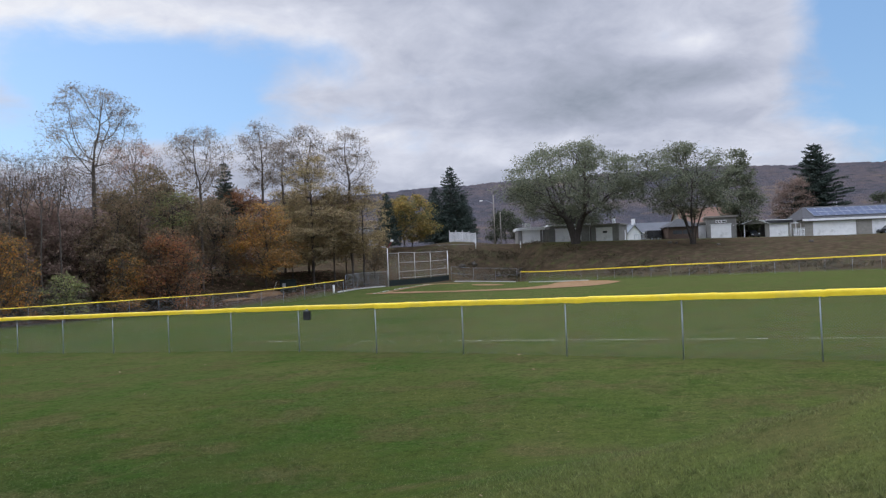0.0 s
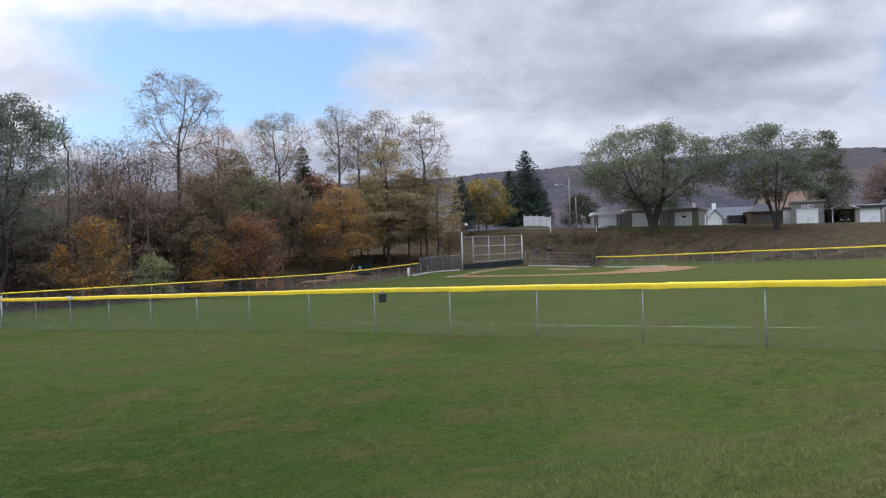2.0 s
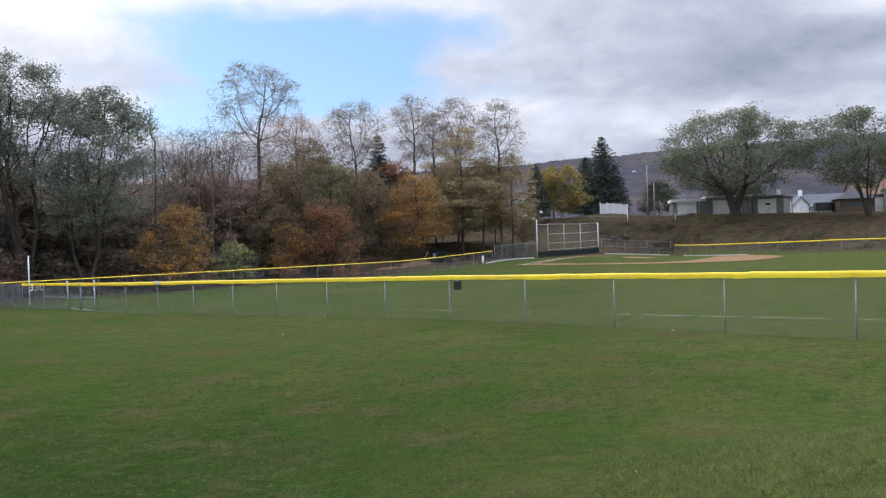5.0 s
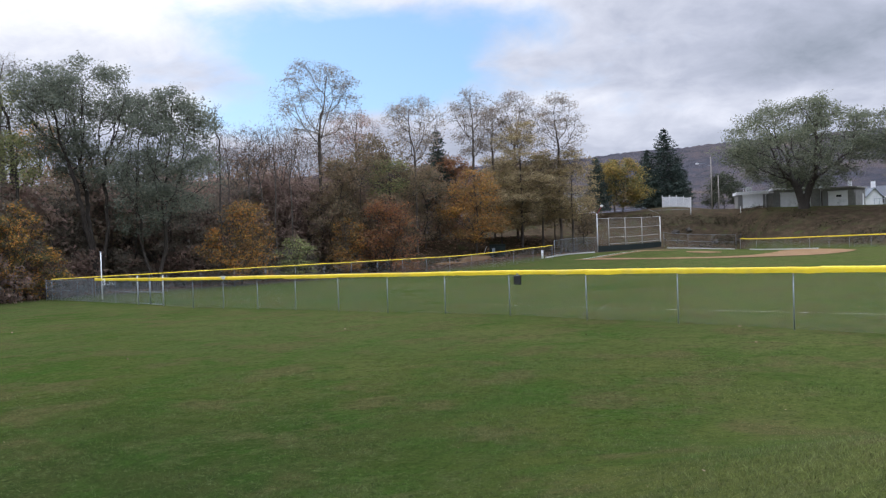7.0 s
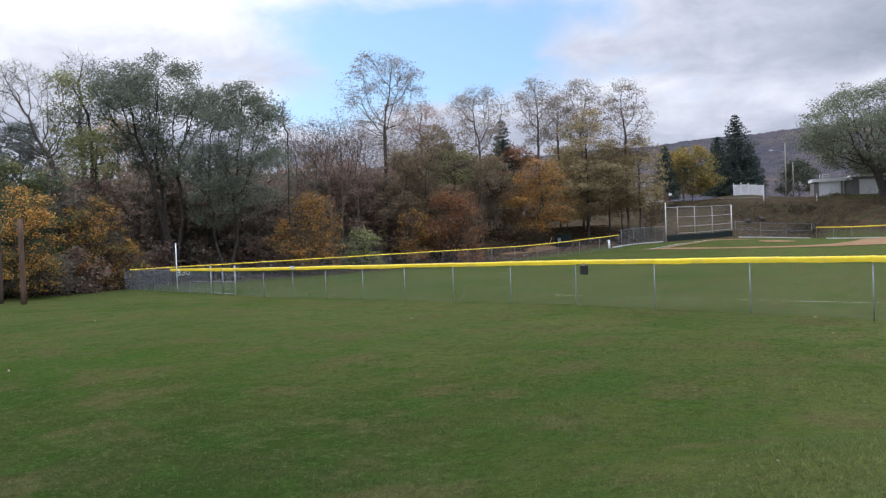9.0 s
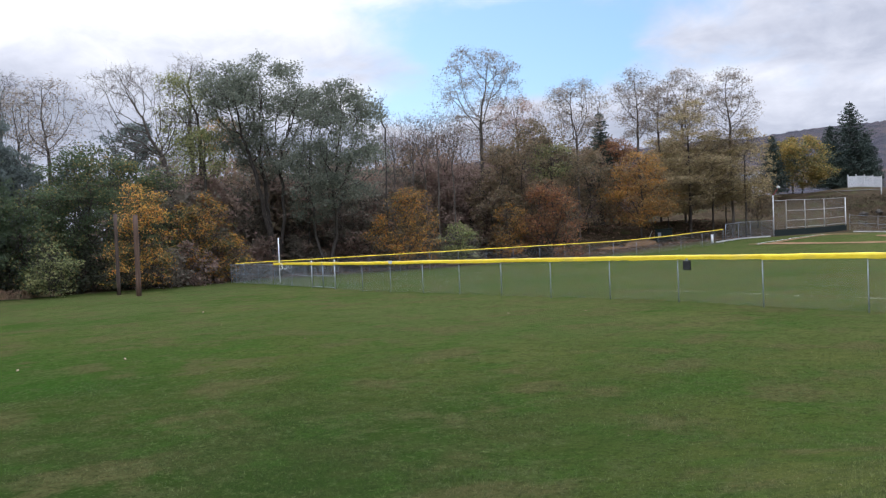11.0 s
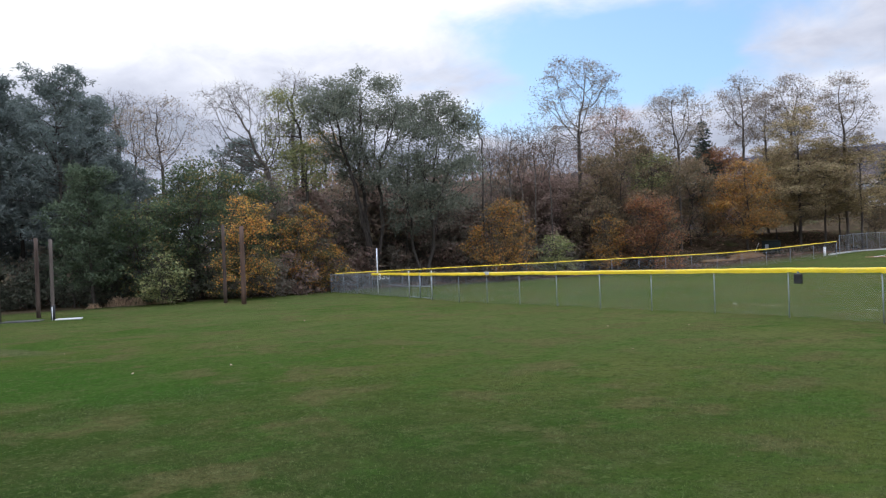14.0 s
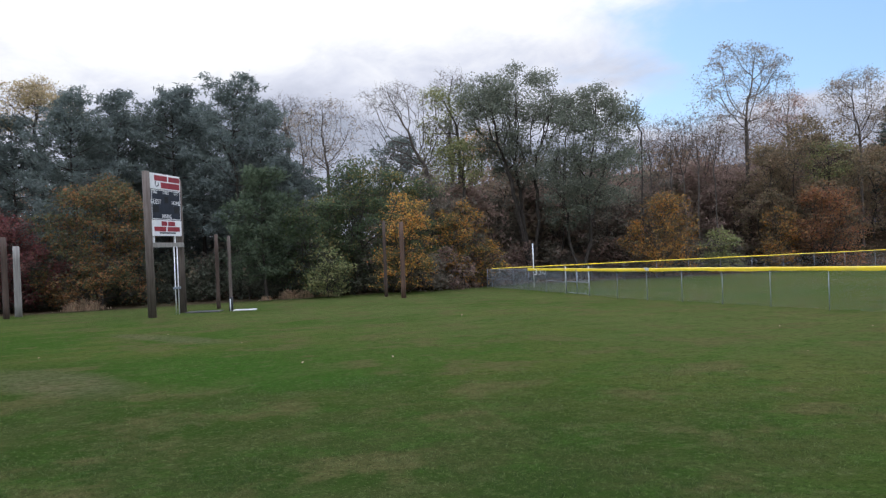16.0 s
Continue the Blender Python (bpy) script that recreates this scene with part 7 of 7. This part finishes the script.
def stone(x, y, s, seed, label="grey field stone lying on the grass bank"):
    bm = bmesh.new()
    bmesh.ops.create_icosphere(bm, subdivisions=2, radius=1.0)
    for v in bm.verts:
        k = 1 + 0.45 * noise.fractal(v.co * 1.1 + Vector((seed * 3.1, 0, 0)), 1.0, 2.0, 3)
        v.co = Vector((v.co.x * s * 1.2 * k, v.co.y * s * k, v.co.z * s * 0.8 * k))
    ob = part("stone", bm, STONE)
    ob.matrix_world = Matrix.Translation((x, y, gz(x, y) + s * 0.25)) @ Matrix.Rotation(seed, 4, "Z")
    return tagged(ob, label, "stone", "stones on the bank")


rs = random.Random(21)
for i in range(34):
    x = rs.uniform(1.0, 13.5)
    stone(x, 136.4 + 0.29 * (x - 1) + rs.uniform(-0.4, 1.2), rs.uniform(0.10, 0.26), i, "grey rubble stone at the foot of the bank")
for x, y, s in ((5.4, 141.5, 0.5), (24.3, 143.3, 0.4), (23.2, 142.7, 0.4), (38.0, 134.5, 0.35), (38.9, 133.6, 0.28), (44, 128, 0.25), (56, 122, 0.28), (66, 131, 0.25), (3.2, 140.2, 0.5), (9.5, 140.0, 0.45)):
    stone(x, y, s, x)

# ---- wooded hill on the skyline ----
def build_hill():
    """A long wooded ridge: rounded tree crowns packed over a rising slope."""
    rng = np.random.default_rng(8)
    yaws = np.radians(np.linspace(-62, 48, 900))
    rows = np.linspace(0, 1, 46)
    Yw, U = np.meshgrid(yaws, rows)
    dist = 780 + 720 * U
    deg = np.degrees(Yw)
    crest = np.interp(deg, [-62, -35, -27, -22, -18, -10, -3.8, 0, 4.3, 12, 25, 48], [122, 137, 144, 152, 158, 155, 151, 147, 140, 134, 122, 105]) + 1.2 * np.sin(deg * 0.9)
    prof = U ** 1.15
    base = 2 + (crest - 2) * prof
    x, y = -np.sin(Yw) * dist, np.cos(Yw) * dist
    bump = np.zeros(x.size)
    xf, yf = x.ravel(), y.ravel()
    for i in range(x.size):
        d, _ = noise.voronoi(Vector((xf[i] * 0.14, yf[i] * 0.07, 0.3)))
        bump[i] = (0.9 - d[0]) * 3.6
    z = base + bump.reshape(x.shape) * (0.35 + 0.65 * U)
    top = z[-1].copy()
    z = np.vstack([z, (z[-1] - 40)[None]])
    x = np.vstack([x, x[-1:] * 1.05])
    y = np.vstack([y, y[-1:] * 1.05])
    k, w = x.shape
    idx = np.arange(k * w).reshape(k, w)
    q = np.stack([idx[:-1, 1:], idx[:-1, :-1], idx[1:, :-1], idx[1:, 1:]], -1).reshape(-1, 4)
    me = fast_mesh("hill", np.stack([x, y, z], -1), q[:, ::-1], smooth=True)
    m = bpy.data.materials.new("hazy_autumn_hill_woods")
    m.use_nodes = True
    n = Nodes(m.node_tree)
    co = n.add("ShaderNodeTexCoord").outputs["Object"]
    # distance haze is painted in: blue-grey and mauve mixed with the autumn browns
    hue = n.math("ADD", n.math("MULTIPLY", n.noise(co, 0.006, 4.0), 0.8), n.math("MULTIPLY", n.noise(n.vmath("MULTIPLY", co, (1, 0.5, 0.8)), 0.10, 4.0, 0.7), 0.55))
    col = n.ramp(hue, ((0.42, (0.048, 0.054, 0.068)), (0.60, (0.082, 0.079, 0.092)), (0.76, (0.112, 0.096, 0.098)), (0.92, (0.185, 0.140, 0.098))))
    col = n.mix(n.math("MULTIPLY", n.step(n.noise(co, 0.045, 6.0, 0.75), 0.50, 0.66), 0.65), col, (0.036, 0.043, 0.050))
    low = n.math("SUBTRACT", 1.0, n.step(n.add("ShaderNodeSeparateXYZ", Vector=co).outputs[2], 40.0, 85.0))
    col = n.mix(n.math("MULTIPLY", low, n.math("MULTIPLY", n.step(n.noise(co, 0.03, 6.0, 0.75), 0.53, 0.66), 0.6)), col, (0.20, 0.145, 0.085))
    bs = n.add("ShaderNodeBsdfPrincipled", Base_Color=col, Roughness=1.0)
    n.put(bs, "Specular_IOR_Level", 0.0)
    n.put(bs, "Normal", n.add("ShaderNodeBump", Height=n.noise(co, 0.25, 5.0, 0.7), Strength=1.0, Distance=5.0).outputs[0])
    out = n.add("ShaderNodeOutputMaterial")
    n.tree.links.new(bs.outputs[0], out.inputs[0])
    tagged(mesh_part("wooded_hill", me, m), "long distant hill of brown autumn woods, tinted mauve for haze", "hill", kind="stuff")


build_hill()


# ---- grass blades and fallen leaves ----
def build_grass():
    """Single blades in loose tufts, thickest where the lawn comes nearest."""
    rng = np.random.default_rng(12)
    m = bpy.data.materials.new("grass_blades")
    m.use_nodes = True
    nd = Nodes(m.node_tree)
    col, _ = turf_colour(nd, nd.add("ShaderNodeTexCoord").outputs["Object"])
    rnd = nd.add("ShaderNodeNewGeometry").outputs["Random Per Island"]
    col = nd.mix(nd.math("MULTIPLY", nd.step(nd.math("FRACT", nd.math("MULTIPLY", rnd, 9.3)), 0.55, 1.0), 0.35), col, (0.120, 0.122, 0.055))
    col = nd.add("ShaderNodeHueSaturation", Value=nd.math("ADD", 0.7, nd.math("MULTIPLY", rnd, 1.4)), Color=col).outputs[0]
    bs = nd.add("ShaderNodeBsdfPrincipled", Base_Color=col, Roughness=0.7)
    nd.put(bs, "Specular_IOR_Level", 0.15)
    tr = nd.add("ShaderNodeBsdfTranslucent", Color=col)
    mx = nd.add("ShaderNodeMixShader", Fac=0.4)
    nd.tree.links.new(bs.outputs[0], mx.inputs[1])
    nd.tree.links.new(tr.outputs[0], mx.inputs[2])
    nd.tree.links.new(mx.outputs[0], nd.add("ShaderNodeOutputMaterial").inputs[0])
    n = 72000
    yaw = rng.uniform(-34, 78, n)
    dist = 4.2 + 15.0 * rng.uniform(0, 1, n) ** 1.5
    x, y = -np.sin(np.radians(yaw)) * dist, np.cos(np.radians(yaw)) * dist
    keep = np.array([noise.fractal(Vector((a * 0.6, b * 0.6, 4)), 1.0, 2.0, 3) for a, b in zip(x, y)])
    sel = keep + rng.normal(0, 0.35, n) > -0.9
    x, y, dist, keep = x[sel], y[sel], dist[sel], keep[sel]
    x, y = np.repeat(x, 3) + rng.normal(0, 0.03, len(x) * 3), np.repeat(y, 3) + rng.normal(0, 0.03, len(y) * 3)
    tall = np.repeat(np.clip(0.026 + 0.026 * keep, 0.012, 0.06), 3) * rng.uniform(0.6, 1.5, len(x))
    z = ground_z(x, y) + lumps(x, y) - 0.006
    a = rng.uniform(0, 6.28, len(x))
    lean = rng.uniform(0.4, 1.8, len(x)) * tall
    wd = rng.uniform(0.0016, 0.0034, len(x)) * (1 + 0.03 * np.hypot(x, y))
    px, py = np.cos(a), np.sin(a)
    v = np.stack([np.stack([x - py * wd, y + px * wd, z], -1), np.stack([x + py * wd, y - px * wd, z], -1), np.stack([x + px * lean, y + py * lean, z + tall], -1)], 1).reshape(-1, 3)
    t = np.arange(len(v)).reshape(-1, 3)
    me = fast_mesh("grass_blades", v, None, t)
    tagged(mesh_part("grass_blades", me, m), "short mown grass blades with clover and dry tufts", "grass", kind="stuff")


build_grass()


def build_litter():
    """Fallen leaves scattered over the lawn and the wood floor."""
    rng = np.random.default_rng(5)
    m = leaf_material("fallen_leaves", (0.16, 0.10, 0.055), (0.30, 0.22, 0.14), island=0.8, thin=0.1, gain=1.0)
    pts = []
    for k, (r0, r1, size) in ((45, (6.5, 22, 0.014)), (110, (20, 60, 0.032))):
        yaw, d = rng.uniform(-34, 78, k), rng.uniform(r0, r1, k)
        pts.append((-np.sin(np.radians(yaw)) * d, np.cos(np.radians(yaw)) * d, np.full(k, size)))
    x, y, s = (np.concatenate(c) for c in zip(*pts))
    s = s * rng.uniform(0.5, 1.5, len(x))
    z = ground_z(x, y) + 0.05
    a = rng.uniform(0, 6.28, len(x))
    c = np.stack([x, y, z], -1)
    d = np.stack([np.cos(a), np.sin(a), rng.normal(0, 0.3, len(x))], -1) * s[:, None]
    e = np.stack([-np.sin(a), np.cos(a), rng.normal(0, 0.5, len(x))], -1) * s[:, None] * 0.7
    v = np.stack([c - d, c + e, c + d, c - e], 1).reshape(-1, 3)
    me = fast_mesh("fallen_leaves", v, np.arange(len(v)).reshape(-1, 4))
    tagged(mesh_part("fallen_leaves", me, m), "pale dry leaves scattered over the grass", "leaves", kind="stuff")


build_litter()


def build_weeds():
    """Rough weeds and dead stalks over the bank below the garages."""
    rng = np.random.default_rng(15)
    n = 5200
    x = rng.uniform(-6, 82, n)
    toe = np.clip(np.where(x > 12.8, 137.5 - 1.383 * (x - 12.8), 137.5), 70, 140)
    y = toe + rng.uniform(0.3, 1, n) ** 1.4 * np.minimum(16, 146 - toe)
    rough = np.array([noise.fractal(Vector((a * 0.12, b * 0.3, 7)), 1.0, 2.0, 4) for a, b in zip(x, y)])
    sel = rough + rng.normal(0, 0.12, n) > 0.08
    x, y, rough = x[sel], y[sel], rough[sel]
    c = np.stack([x, y, ground_z(x, y) + 0.12], -1)
    m = leaf_material("bank_weeds", (0.062, 0.058, 0.030), (0.150, 0.118, 0.070), scale=0.12, gain=1.0, lo=0.4, hi=0.6)
    v, _, t = leaf_arrays(rng, c, 7, (0.28, 0.28, 0.10), 0.24, 0.1, -0.5, slim=0.22)
    tagged(mesh_part("bank_weeds", fast_mesh("bank_weeds", v, None, t), m), "rough olive and straw weeds over the bank", "weeds", kind="stuff")


def build_wood_floor():
    """Fallen leaves on the slope under the trees."""
    rng = np.random.default_rng(16)
    n = 16000
    u, w = rng.uniform(-0.05, 1.25, n), rng.uniform(0.10, 1, n)
    x, y = -47.4 + 35.2 * u - 16 * w, 54.6 + 42.4 * u + 18 * w
    x, y = x - 2.9, y + 2.4
    z = ground_z(x, y) + 0.04
    m = leaf_material("red_brown_litter", (0.150, 0.094, 0.058), (0.255, 0.165, 0.102), island=0.7, thin=0.1, scale=0.15, gain=1.0)
    v, _, t = leaf_arrays(rng, np.stack([x, y, z], -1), 1, (0.1, 0.1, 0.02), 0.20, 0.8, 0.0, slim=0.5)
    tagged(mesh_part("wood_floor_leaves", fast_mesh("wood_floor_leaves", v, None, t), m), "red-brown fallen leaves under the trees", "leaves", kind="stuff")


build_weeds()
build_wood_floor()


# tall dead grass at the foot of the wood
L_STRAW = leaf_material("straw_stalks", (0.16, 0.12, 0.075), (0.34, 0.26, 0.16), thin=0.5, gain=2.3)


def straw_tuft(x, y, wide, high, seed):
    """A loose tuft of dead stalks that arch outwards."""
    rng = np.random.default_rng(seed)
    n = 460
    px, py = rng.normal(0, wide * 0.5, n), rng.normal(0, wide * 0.35, n)
    top = high * rng.uniform(0.25, 1.15, n) * np.exp(-(px / wide) ** 2 * 0.8)
    a = rng.uniform(0, 6.28, n)
    dx, dy = np.cos(a), np.sin(a)
    lean = top * rng.uniform(0.3, 1.3, n)
    w = 0.018
    foot = np.stack([px, py, np.full(n, -0.05)], -1)
    side = np.stack([-dy * w, dx * w, np.zeros(n)], -1)
    mid = np.stack([px + dx * lean * 0.35, py + dy * lean * 0.35, top * 0.7], -1)
    tip = np.stack([px + dx * lean, py + dy * lean, top], -1)
    v = np.stack([foot - side, foot + side, mid + side, mid - side, mid - side * 1.6, mid + side * 1.6, tip], 1).reshape(-1, 3)
    k = np.arange(n)[:, None] * 7
    me = fast_mesh("dry_grass_tuft", v, k + np.array((0, 1, 2, 3)), k + np.array((4, 5, 6)))
    ob = mesh_part("dry_grass_tuft", me, L_STRAW)
    ob.matrix_world = Matrix.Translation((x, y, gz(x, y))) @ Matrix.Rotation(radians(60), 4, "Z")
    tagged(ob, "tuft of tall straw-coloured dead grass before the wood", "grass", kind="stuff")


straw_tuft(-64.3, 25.5, 1.3, 1.0, 0)
straw_tuft(-65.0, 24.8, 0.8, 0.7, 1)
straw_tuft(-56.9, 39.4, 0.9, 0.8, 2)
straw_tuft(-55.7, 40.1, 0.8, 0.7, 3)
straw_tuft(-57.2, 37.3, 0.4, 0.4, 4)
straw_tuft(-55.5, 42.3, 0.7, 0.5, 5)
